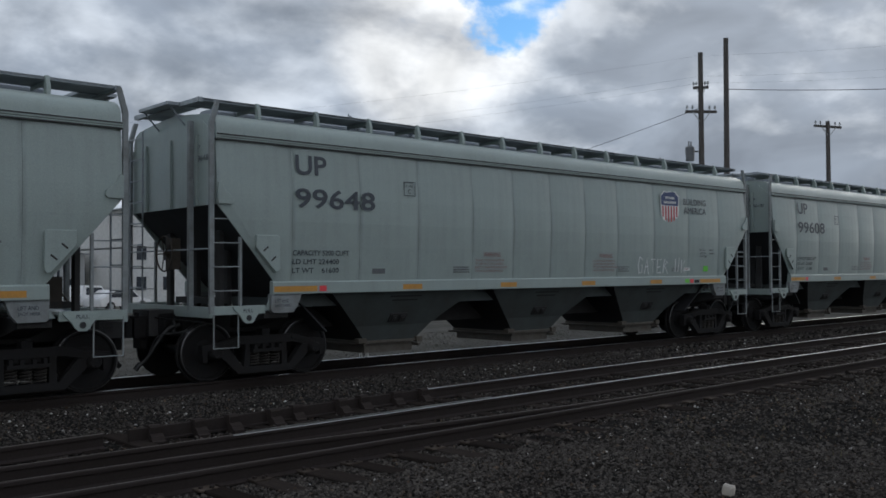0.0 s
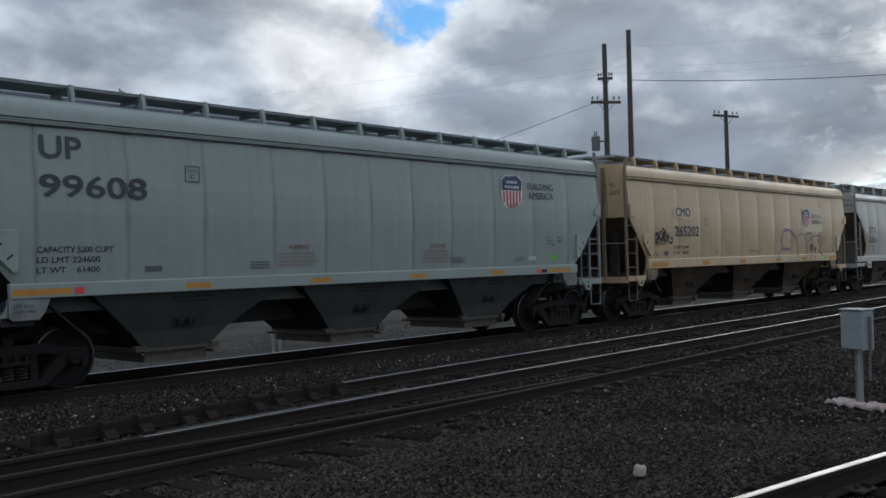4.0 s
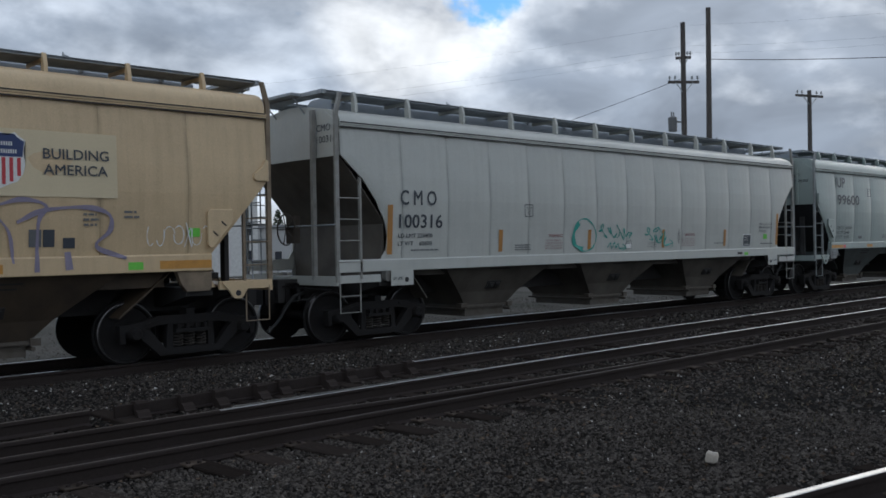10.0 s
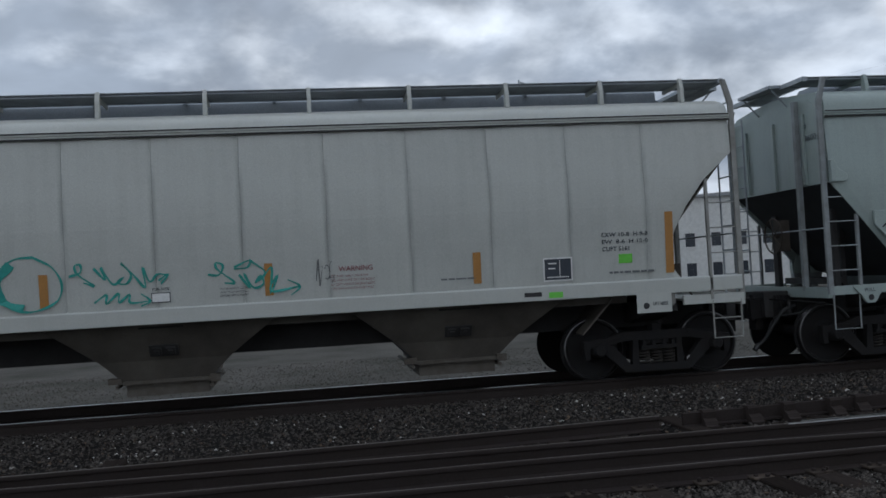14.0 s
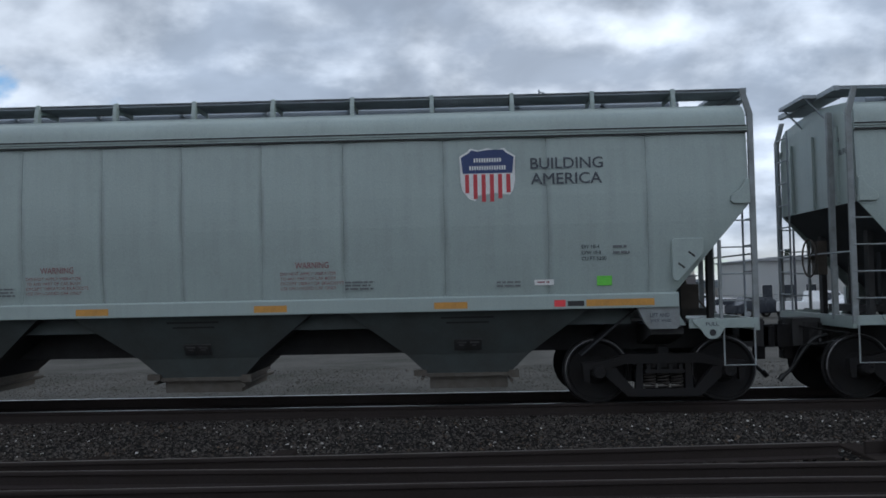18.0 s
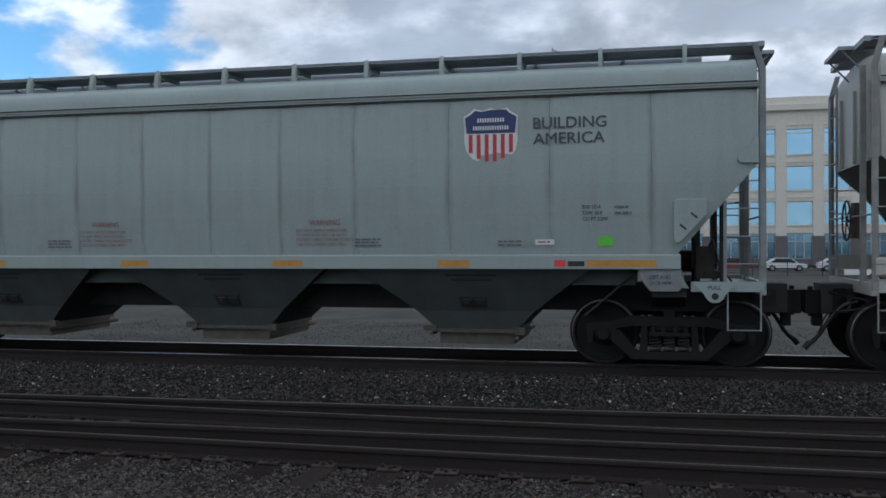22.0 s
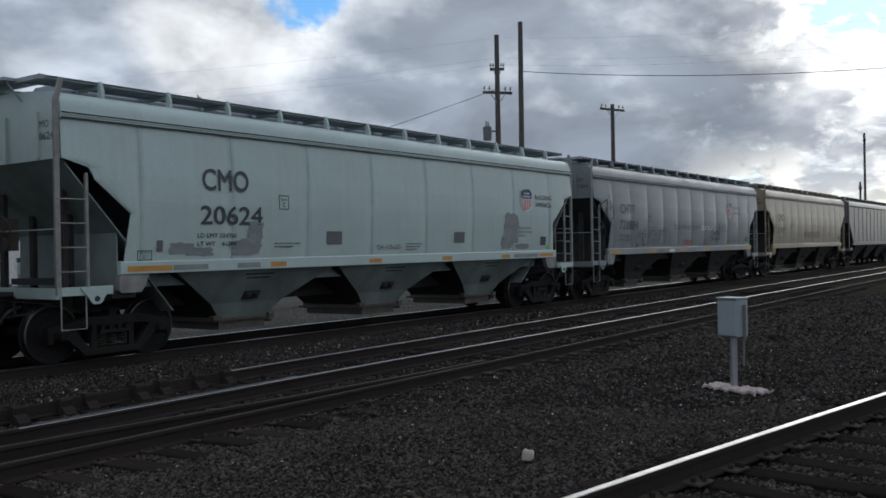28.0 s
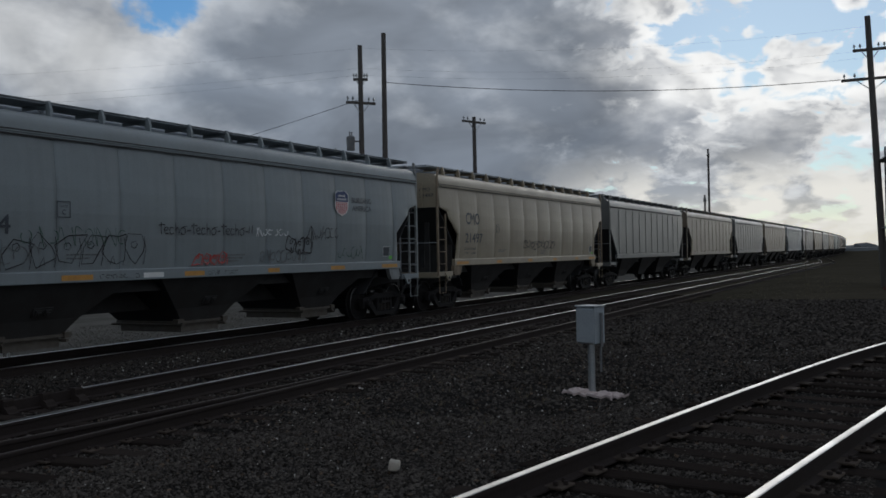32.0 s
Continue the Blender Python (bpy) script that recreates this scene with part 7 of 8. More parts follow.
ROUND_LABEL = "light grey rounded hopper car with orange bars"
SPECS = [
    Spec(-10.24, 5.04, "grey", CUT_STRAIGHT, "grey covered hopper car with sloped ends and orange reflectors", marks=grey_marks("99632", "224400", "61600")),
    Spec(6.36, 21.63, "grey", CUT_STRAIGHT, "grey covered hopper car with a white sprayed tag on its side", marks=grey_marks("99648", "224400", "61600", tag=True)),
    Spec(22.93, 38.21, "grey", CUT_STRAIGHT, "grey covered hopper car with a shield emblem on its side", marks=grey_marks("99608", "224600", "61400")),
    Spec(39.51, 55.52, "tan", CUT_STRAIGHT, "dusty tan covered hopper car with purple and black graffiti", hop="hopper_tan", marks=tan_marks, bays=12, base=(1.36, 1.61)),
    Spec(56.85, 73.13, "grey_light", CUT_ROUND, ROUND_LABEL + ", teal graffiti", marks=round_marks("100316", "223400", "62600", True), bays=14, hop="hopper_warm", base=(1.24, 1.45), posts=11),
    Spec(74.52, 89.84, "grey", CUT_STRAIGHT, "grey covered hopper car with a shield emblem and clean sides", marks=grey_marks("99600", "224400", "61600")),
    Spec(91.16, 106.46, "grey", CUT_STRAIGHT, "grey covered hopper car with a shield emblem and clean sides", marks=grey_marks("99690", "224700", "61300")),
    Spec(107.80, 122.02, "grey_warm", CUT_LOW, "warm grey covered hopper car with red and black graffiti", bays=10, posts=11,
         hop="hopper_warm", base=(1.28, 1.50), marks=late_marks("CMO", "22475", "224700", "61300", None, 2.12, 2.55, 1.69, 0.235, 0.22, leaf_extra)),
    Spec(123.34, 139.64, "grey_warm", CUT_ROUND, ROUND_LABEL + ", rust along the roof", marks=round_marks("100302", "223200", "62800", False), bays=14, hop="hopper_warm", base=(1.30, 1.49), posts=11),
    Spec(140.95, 157.06, "mint", CUT_KNEE, "pale green covered hopper car with repaint patches on its side", bays=9, posts=12, hop="hopper_mint",
         marks=late_marks("CMO", "20624", "224700", "61300", (13.42, 2.89), 2.14, 2.72, 2.62, 0.38, 0.33, mint_extra)),
    Spec(158.38, 174.75, "dull", CUT_KNEE, "dull grey covered hopper car covered in black graffiti", bays=12, posts=14, hop="hopper_dark",
         marks=late_marks("CHTT", "721884", "223900", "62200", (12.46, 2.99), 2.14, 2.66, 1.85, 0.30, 0.30, tagged_extra)),
    Spec(176.05, 192.05, "beige", CUT_KNEE, "dusty beige covered hopper car with a dark sprayed tag", bays=12, posts=14, hop="hopper_dark",
         marks=late_marks("CMO", "21497", "223600", "62400", None, 2.05, 2.62, 1.76, 0.37, 0.30, beige_extra)),
]
for sp in SPECS:
    hopper_car(sp)
x = 193.35
far_colours = (("far_grey", CUT_STRAIGHT), ("far_brown", CUT_KNEE), ("far_grey", CUT_STRAIGHT), ("far_brown", CUT_STRAIGHT), ("dull", CUT_KNEE))


def far_car(spec):
    """A car that stays far off: the same outline with fewer parts."""
    length = spec.right - spec.left
    car = thing("covered_hopper_car", spec.label, "freight car", "cars of the train", at=pose(spec.left, TRAIN_Y, 0))
    col, cut = spec.colour, spec.cut
    key = (round(length, 2), col, cut)

    def side():
        bm = bmesh.new()
        poly = [(p[0], p[1]) for p in cut][::-1] + [(0.06, EAVE), (length - 0.06, EAVE)] + [(length - p[0], p[1]) for p in cut]
        prism(bm, poly, -SIDE - 0.03, -SIDE + 0.02)
        for i in range(1, 12):
            x = 1.4 + (length - 2.8) * (i - 1) / 10
            box(bm, x - 0.02, x + 0.02, -SIDE - 0.045, -SIDE - 0.03, SILL_TOP, EAVE)
        return finish("near_side_sheet", bm, col)
    part("near_side_sheet", stored(("near", *key), side), None, car)
    part("far_side_sheet", stored(("far", *key), lambda: far_side(length, cut, col)), None, car)
    part("roof", stored(("roof", *key), lambda: roof_mesh(length, col)), None, car)
    part("hatch_cover", stored(("hatch", *key), lambda: hatch_mesh(length, "hatch")), None, car)
    add_frame(car, length, spec.hop)
    for s in (-1, 1):
        part("side_sill", stored(("sill", s, False, col, *key), lambda: sill_mesh(1.03, length - 1.03, col, s)), None, car)
    part("running_board", stored(("board", -1, round(length, 2), spec.board), lambda: board_mesh(length, spec.board, -1)), None, car)
    for i in range(13):
        ob = part("board_bracket", stored(("bracket", col, spec.board), lambda: bracket_mesh(col, spec.board)), None, car)
        ob.matrix_basis = pose(0.05 + (length - 0.1) * i / 12, 0, 0, 0, 0, 180)
    for dx in (-0.247 * length, 0, 0.247 * length):
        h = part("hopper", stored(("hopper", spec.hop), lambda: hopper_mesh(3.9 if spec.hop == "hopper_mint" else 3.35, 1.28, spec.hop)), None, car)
        h.matrix_basis = pose(length / 2 + dx, 0, 0)
    for end in (0, 1):
        turn = pose(0, 0, 0) if not end else pose(length, 0, 0, 0, 0, 180)
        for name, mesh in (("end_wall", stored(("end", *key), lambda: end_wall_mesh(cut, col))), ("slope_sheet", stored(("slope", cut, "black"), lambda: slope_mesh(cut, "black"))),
                           ("end_platform", stored(("plat", col), lambda: platform_mesh(col))), ("end_ladder", stored(("frame", cut), lambda: end_post_mesh("grate", cut))),
                           ("end_board", stored(("endboard", spec.board), lambda: end_board_mesh(spec.board))), ("coupler", stored("coupler", coupler_mesh))):
            part(name, mesh, None, car).matrix_basis = turn
        for s in (-1, 1):
            part("corner_post", stored(("post", col, spec.board), lambda: corner_post_mesh(col, spec.board - 0.02)), None, car).matrix_basis = turn @ pose(0, s * (SIDE - 0.02), 0)
        add_truck(car, 1.17 if not end else length - 1.17)
    cars.append((car, spec))


near_wheels = len(wheel_sets)
k = 0
while x < 560:
    colour, cut = far_colours[k % 5]
    length = (15.1, 16.1, 15.3, 16.0, 16.2)[k % 5]
    far_car(Spec(x, x + length, colour, cut, {"dull": "dull grey", "far_brown": "weathered brown", "far_grey": "weathered dark grey"}[colour] + " covered hopper car further down the train", hop="hopper_dark"))
    x += length + 1.32
    k += 1


# ---------------------------------------------------------------- beside and beyond the tracks
def at_bearing(bearing, distance):
    b = radians(bearing)
    return distance * math.sin(b), distance * math.cos(b)


def ground_at(x, y):
    return float(ground_z(np.array([x]), np.array([y]))[0])


def utility_pole(bearing, distance, height, label, arms=(), lean=0.0, transformer=False, r=0.15, tilt=0.0):
    x, y = at_bearing(bearing, distance)
    z = ground_at(x, y)
    pole = thing("utility_pole", label, "utility pole", "utility poles", at=pose(x, y, z, tilt, lean, 0))
    bm = bmesh.new()
    rod(bm, (0, 0, -0.6), (0, 0, height), r, 12, r * 0.72)
    part("pole", smooth_shade(finish("pole", bm, "pole")), None, pole)
    for h, half, turn in arms:
        bm = bevel_box(-half, half, -0.06, 0.06, -0.06, 0.06, 0.01, 1)
        arm = part("crossarm", bm, "pole", pole)
        arm.matrix_basis = pose(0, 0, h, 0, 0, turn)
        for s in (-1, 1):
            bm = bmesh.new()
            rod(bm, (s * half * 0.55, -0.07, -0.03), (0, -0.07, -0.55), 0.02)
            part("brace", bm, "galv", arm)
        for u in (-0.9, -0.55, 0.55, 0.9):
            bm = bmesh.new()
            lathe(bm, [(0.06, 0.015), (0.14, 0.02), (0.16, 0.055), (0.20, 0.06), (0.22, 0.035), (0.27, 0.04), (0.29, 0.02)], 8, axis="Z", centre=(u * half, 0, 0))
            part("insulator", bm, "galv", arm)
    if transformer:
        bm = bmesh.new()
        cx, cy = -0.27, 0.43
        lathe(bm, [(-0.32, 0.19), (0.28, 0.21), (0.33, 0.17), (0.37, 0.08)], 14, axis="Z", centre=(cx, cy, transformer))
        for dx in (-0.09, 0.09):
            rod(bm, (cx + dx, cy, transformer + 0.33), (cx + dx, cy, transformer + 0.56), 0.03)
        rod(bm, (cx, cy, transformer + 0.1), (0, 0, transformer + 0.1), 0.04)
        part("transformer", bm, "mast", pole, "grey pole-mounted transformer can")
    return Vector((x, y, z + height))


utility_pole(58.05, 43, 12.0, "tall wooden utility pole with crossarms and a transformer", ((9.3, 0.72, -38), (10.4, 0.34, -55)), transformer=7.4)
utility_pole(59.45, 43, 12.6, "bare tall wooden utility pole", lean=0.6)
utility_pole(65.1, 54, 10.2, "wooden utility pole with one crossarm", ((9.9, 0.95, -20),))
utility_pole(79.25, 92, 11.8, "thin wooden utility pole far along the line", ((11.2, 0.5, 20),), r=0.13)
utility_pole(88.75, 45, 12.1, "wooden utility pole with two crossarms beside the near track", ((9.3, 1.25, -75), (10.6, 0.7, -75)), lean=0.0, r=0.17, tilt=-2.2)
utility_pole(79.0, 96, 7.6, "short wooden pole with a small fixture", ((7.0, 0.35, 30),), r=0.12)
utility_pole(101, 60, 12.0, "wooden utility pole further along the near track", ((9.3, 1.25, -75),))


def wire(points, sag, label, r=0.012):
    bm = bmesh.new()
    for a, c in zip(points, points[1:]):
        a, c = Vector(a), Vector(c)
        n = 18
        pts = [a.lerp(c, i / n) - Vector((0, 0, sag * 4 * (i / n) * (1 - i / n))) for i in range(n + 1)]
        pipe(bm, pts, r, 5)
    solid("overhead_wire", bm, "wire", label, "cable", "overhead wires")


def polar(bearing, elevation, distance):
    x, y = at_bearing(bearing, distance)
    return Vector((x, y, EYE_HEIGHT + distance * math.tan(radians(elevation))))


wire([polar(59.5, 10.75, 43), polar(88.0, 9.5, 45)], 0.5, "black overhead wire strung between two poles", 0.016)
wire([polar(58.05, 9.75, 43), polar(45, 5.6, 47)], 0.1, "black overhead service wire slanting down from a pole")
for e0, e1 in ((12.0, 11.0), (11.6, 10.6), (13.2, 12.3)):
    wire([polar(20, e0 - 4.6, 60), polar(58.05, e0 - 0.4, 43.2), polar(88.1, e1, 45)], 0.5, "thin overhead wire strung along the poles", 0.0022)


def junction_box():
    at = pose(11.12, 3.58, -0.13, 0, 0, -22)
    thing_ = thing("signal_cabinet", "small grey metal signal cabinet on a post beside the track", "cabinet", at=at)
    bm = bevel_box(-0.10, 0.10, -0.145, 0.145, 0.655, 1.12, 0.012, 2)
    body = part("cabinet", bm, "box", thing_)
    bm = bevel_box(-0.122, -0.102, -0.14, 0.14, 0.67, 1.10, 0.008, 1)
    part("door", bm, "box", body)
    bm = bevel_box(-0.13, 0.115, -0.155, 0.155, 1.12, 1.138, 0.006, 1)
    part("lid", bm, "box", body)
    bm = bmesh.new()
    rod(bm, (0, 0, -0.3), (0, 0, 0.64), 0.045, 12)
    part("post", bm, "galv", thing_)
    bm = bmesh.new()
    rod(bm, (0.0, -0.175, 0.62), (0.0, -0.175, 1.05), 0.018)
    rod(bm, (0.03, -0.13, 0.3), (0.03, -0.13, 0.64), 0.014)
    part("conduit", bm, "mast", thing_)
    # the crumpled cloth at its foot
    bm = bmesh.new()
    rg = random.Random(9)
    n = 14
    grid = [[bm.verts.new((-0.16 + 0.32 * i / 5 + rg.uniform(-0.03, 0.03), -0.42 + 0.84 * j / n + rg.uniform(-0.02, 0.02), 0.02 + 0.05 * abs(math.sin(i * 1.7 + j * 0.9)) + rg.uniform(0, 0.02))) for j in range(n + 1)] for i in range(6)]
    for i in range(5):
        for j in range(n):
            bm.faces.new((grid[i][j], grid[i + 1][j], grid[i + 1][j + 1], grid[i][j + 1]))
    ext = bmesh.ops.extrude_face_region(bm, geom=bm.faces[:])
    bmesh.ops.translate(bm, verts=[v for v in ext["geom"] if isinstance(v, bmesh.types.BMVert)], vec=(0, 0, -0.03))
    bmesh.ops.recalc_face_normals(bm, faces=bm.faces[:])
    solid("crumpled_cloth", bm, "rag", "crumpled dirty pink cloth at the foot of the cabinet", "cloth", at=pose(11.08, 3.56, -0.155, 0, 0, -22))


junction_box()


def office_building(x0, x1, y, z):
    """Four storeys of cream stucco with square window bays over a dark glazed ground floor."""
    b = thing("office_building", "cream four-storey office building with large reflecting windows", "building", at=pose(0, y, z))
    pitch, floor_h = 4.27, 4.35
    n = int((x1 - x0) / pitch)
    heights = ((0.9, 4.0), (5.0, 7.9), (9.25, 12.2), (13.6, 16.7))
    top = 20.6
    # wall built of piers and spandrels, so that the openings go through
    for i in range(n + 1):
        bm = bevel_box(x0 + i * pitch - 0.62, x0 + i * pitch + 0.62, 0, 0.9, 0, top - 2.6, 0.03, 1)
        part("pier", bm, "stucco", b)
    zs = [0.0] + [v for h in heights for v in h] + [top]
    for i in range(0, len(zs), 2):
        bm = bevel_box(x0 - 0.6, x1 + 0.3, 0.05, 0.95, zs[i], zs[i + 1], 0.02, 1)
        part("spandrel", bm, "stucco" if i else "stone_dark", b)
    bm = bevel_box(x0 + 8.6, x1 + 0.9, -0.5, 1.2, top - 1.7, top - 0.9, 0.05, 1)
    part("cornice", bm, "stucco", b)
    bm = bmesh.new()
    box(bm, x0 - 0.6, x1 + 0.3, 0.95, 24, -0.5, top - 0.4)
    part("core", bm, "stucco", b)
    for i in range(n):
        for k, (z0, z1) in enumerate(heights):
            cx = x0 + (i + 0.5) * pitch
            w = part("window", bevel_box(cx - 1.52, cx + 1.52, 0.45, 0.50, z0, z1, 0.01, 1), "glass", b)
            bm = bmesh.new()
            xs = (cx - 1.5, cx + 1.44) if k else (cx - 1.5, cx - 0.5, cx + 0.5, cx + 1.44)
            for xx in xs:
                box(bm, xx, xx + 0.07, 0.40, 0.46, z0, z1)
            box(bm, cx - 1.5, cx + 1.5, 0.40, 0.46, z0, z0 + 0.08)
            box(bm, cx - 1.5, cx + 1.5, 0.40, 0.46, z1 - (0.55 if k == 3 else 0.08), z1 - (0.45 if k == 3 else 0))
            if not k:
                box(bm, cx - 1.5, cx + 1.5, 0.40, 0.46, z1 - 1.0, z1 - 0.92)
            part("window_frame", bm, "frame", w)
            if k:
                part("window_sill", bevel_box(cx - 1.58, cx + 1.58, -0.07, 0.3, z0 - 0.16, z0, 0.02, 1), "stucco", w)
                part("lintel_band", bevel_box(cx - 1.58, cx + 1.58, -0.06, 0.2, z1 + 0.42, z1 + 0.52, 0.02, 1), "stucco", w)
                for side in (-1.54, 1.54):
                    part("reveal_trim", bevel_box(cx + side - 0.05, cx + side + 0.05, -0.03, 0.3, z0, z1, 0.01, 1), "stucco", w)
    for i in range(n + 1):
        bm = bevel_box(x0 + i * pitch - 0.72, x0 + i * pitch + 0.72, -0.06, 0.06, 0, 3.7, 0.02, 1)
        part("pier_cladding", bm, "stone_dark", b)


office_building(-14.5, 28.2, 118, -1.1)


def shed(x0, x1, y, z, h, label, material="shed", windows=0, storeys=1, roof=0.5):
    s = thing("warehouse", label, "building", "low buildings", at=pose(0, y, z))
    bm = bmesh.new()
    box(bm, x0, x1, 0, 14, -0.5, h)
    part("wall", bm, material, s)
    bm = bmesh.new()
    prism(bm, [(x0 - 0.4, h), (x1 + 0.4, h), (x1 + 0.4, h + 0.12), (0.5 * (x0 + x1), h + roof), (x0 - 0.4, h + 0.12)], -0.4, 14.4)
    part("roof", bm, "shed_roof", s)
    for k in range(storeys):
        for i in range(windows):
            cx = x0 + (i + 0.5) * (x1 - x0) / windows
            z0 = 0.9 + k * 2.9
            w = part("window", bevel_box(cx - 0.5, cx + 0.5, -0.03, 0.02, z0, z0 + 1.3, 0.01, 1), "car_dark", s)
            bm = bmesh.new()
            for a in ((cx - 0.56, cx - 0.5, z0 - 0.06, z0 + 1.36), (cx + 0.5, cx + 0.56, z0 - 0.06, z0 + 1.36), (cx - 0.5, cx + 0.5, z0 - 0.06, z0), (cx - 0.5, cx + 0.5, z0 + 1.3, z0 + 1.36)):
                box(bm, a[0], a[1], -0.06, -0.03, a[2], a[3])
            part("window_frame", bm, "frame", w)


shed(36.0, 52, 84, -0.8, 8.6, "white two-storey commercial building with small dark windows", "frame", windows=6, storeys=2)
shed(28.5, 35.0, 92, -1.0, 4.6, "low white metal workshop", windows=3)
shed(48, 90, 92, -1.0, 5.0, "long low white metal warehouse", windows=9)
shed(-70, -42, 96, -1.0, 4.4, "low beige industrial building", "stucco", windows=7)
shed(-37.5, -25.2, 92, -1.0, 8.4, "white two-storey commercial building with dark windows", "frame", windows=5, storeys=2)
shed(-24.5, -17, 104, -1.1, 3.3, "low beige industrial building", "stucco", windows=4)
shed(-150, -95, 80, -1.0, 5.0, "low white industrial building", windows=9)


def trailer(bearing, distance, length, yaw):
    """A red semi-trailer with a white upper band, parked beyond the tracks."""
    x, y = at_bearing(bearing, distance)
    t = thing("parked_trailer", "red box trailer with a white roof band on the lot", "trailer", "parked vehicles", at=pose(x, y, ground_at(x, y), 0, 0, yaw))
    h = length / 2
    part("body", bevel_box(-h, h, -1.25, 1.25, 1.1, 2.95, 0.04, 2), "trailer_red", t)
    part("roof_band", bevel_box(-h, h, -1.255, 1.255, 2.95, 3.75, 0.05, 2), "car_white", t, "white upper band of the box")
    for k in range(1, 8):
        bm = bmesh.new()
        box(bm, -h + length * k / 8 - 0.03, -h + length * k / 8 + 0.03, -1.275, -1.25, 1.15, 2.93)
        part("side_rib", bm, "trailer_red", t)
    for wx in (h - 1.2, h - 2.4):
        for s in (-1, 1):
            bm = bmesh.new()
            lathe(bm, [(-0.14, 0.25), (-0.15, 0.5), (0.15, 0.5), (0.14, 0.25)], 18, centre=(wx, s * 1.05, 0.5))
            part("wheel", bm, "tyre", t)
    bm = bmesh.new()
    for s in (-0.8, 0.8):
        rod(bm, (-h + 2.2, s, 0), (-h + 2.2, s, 1.1), 0.06)
    part("landing_leg", bm, "car_dark", t)


trailer(-34.4, 52, 7.0, 24)
trailer(-46.0, 66, 12.0, 10)


def storefront(x0, x1, y0, y1, h):
    """A low beige building with a purple band over its dark openings."""
    cx, cy = 0.5 * (x0 + x1), 0.5 * (y0 + y1)
    s = thing("storefront", "low beige building with a purple band and dark openings", "building", at=pose(cx, cy, ground_at(cx, cy)))
    w, d = 0.5 * (x1 - x0), 0.5 * (y1 - y0)
    part("wall", box(bmesh.new(), -w, w, -d, d, -0.5, h), "stucco", s)
    part("band", bevel_box(-w - 0.05, w + 0.05, -d - 0.35, -d + 0.02, 2.35, 2.95, 0.03, 1), "purple", s, "purple band")
    part("roof", bevel_box(-w - 0.15, w + 0.15, -d - 0.15, d + 0.15, h, h + 0.18, 0.03, 1), "shed_roof", s)
    for k in range(5):
        x = -w + (k + 0.5) * 2 * w / 5
        part("opening", box(bmesh.new(), x - 0.8, x + 0.8, -d - 0.03, -d + 0.05, 0.1, 2.2), "car_dark", s)


storefront(-40.5, -28.5, 65, 72, 4.7)


def marker_post(x, y, h):
    p = thing("marker_post", "short pale marker post with a cross bar beside the track", "post", "marker posts", at=pose(x, y, ground_at(x, y)))
    bm = bmesh.new()
    for dx in (-0.09, 0.09):
        rod(bm, (dx, 0, -0.2), (dx, 0, h), 0.03, 8)
    part("post", bm, "frame", p)
    bm = bmesh.new()
    box(bm, -0.13, 0.13, -0.04, 0.04, h - 0.10, h)
    part("cap", bm, "frame", p)


marker_post(12.53, 16.5, 0.62)


def relay_box(x, y):
    r = thing("relay_box", "low dark grey metal relay box between the tracks", "cabinet", at=pose(x, y, ground_at(x, y), 0, 0, 4))
    part("body", bevel_box(-0.40, 0.40, -0.22, 0.22, -0.1, 0.28, 0.02, 2), "stone_dark", r)
    part("lid", bevel_box(-0.43, 0.43, -0.25, 0.25, 0.28, 0.33, 0.01, 1), "mast", r)


relay_box(-29.3, 11.15)


def conifer(x, y, h, seed):
    z = ground_at(x, y)
    t = thing("conifer_tree", "dark green conifer with uneven drooping branches", "tree", "distant trees", at=pose(x, y, z))
    bm = bmesh.new()
    rod(bm, (0, 0, -0.3), (0, 0, h), 0.02 * h, 8, 0.02)
    part("trunk", bm, "bark", t)
    rg = random.Random(seed)
    bm = bmesh.new()
    for i in range(int(70 * h)):
        u = rg.random() ** 0.8
        r = (1 - u) * h * 0.24 * rg.uniform(0.3, 1.15) + 0.15
        a = rg.uniform(0, 6.283)
        c = Vector((r * math.cos(a), r * math.sin(a), h * (0.12 + 0.88 * u) - 0.18 * r))
        s = rg.uniform(0.25, 0.6) * (1.15 - 0.6 * u)
        vs = [bm.verts.new(c + Vector((rg.uniform(-s, s), rg.uniform(-s, s), rg.uniform(-s, s) * 0.6))) for _ in range(4)]
        for f in ((0, 1, 2), (0, 2, 3), (0, 3, 1), (1, 3, 2)):
            bm.faces.new([vs[j] for j in f])
    part("crown", bm, "leaf", t)


for i, (bearing, d, h) in enumerate(((-9.9, 95, 7.9), (-9.15, 97, 6.3), (-10.5, 96, 6.3), (-11.4, 98, 5.4), (-12.3, 99, 5.2), (-13.6, 97, 4.4), (-14.5, 128, 6.5), (-18, 140, 7), (-23, 135, 6), (-30, 150, 8), (-36, 150, 7), (19, 150, 8), (27, 140, 7), (33, 140, 9))):
    conifer(*at_bearing(bearing, d), h * 0.96, 100 + i)


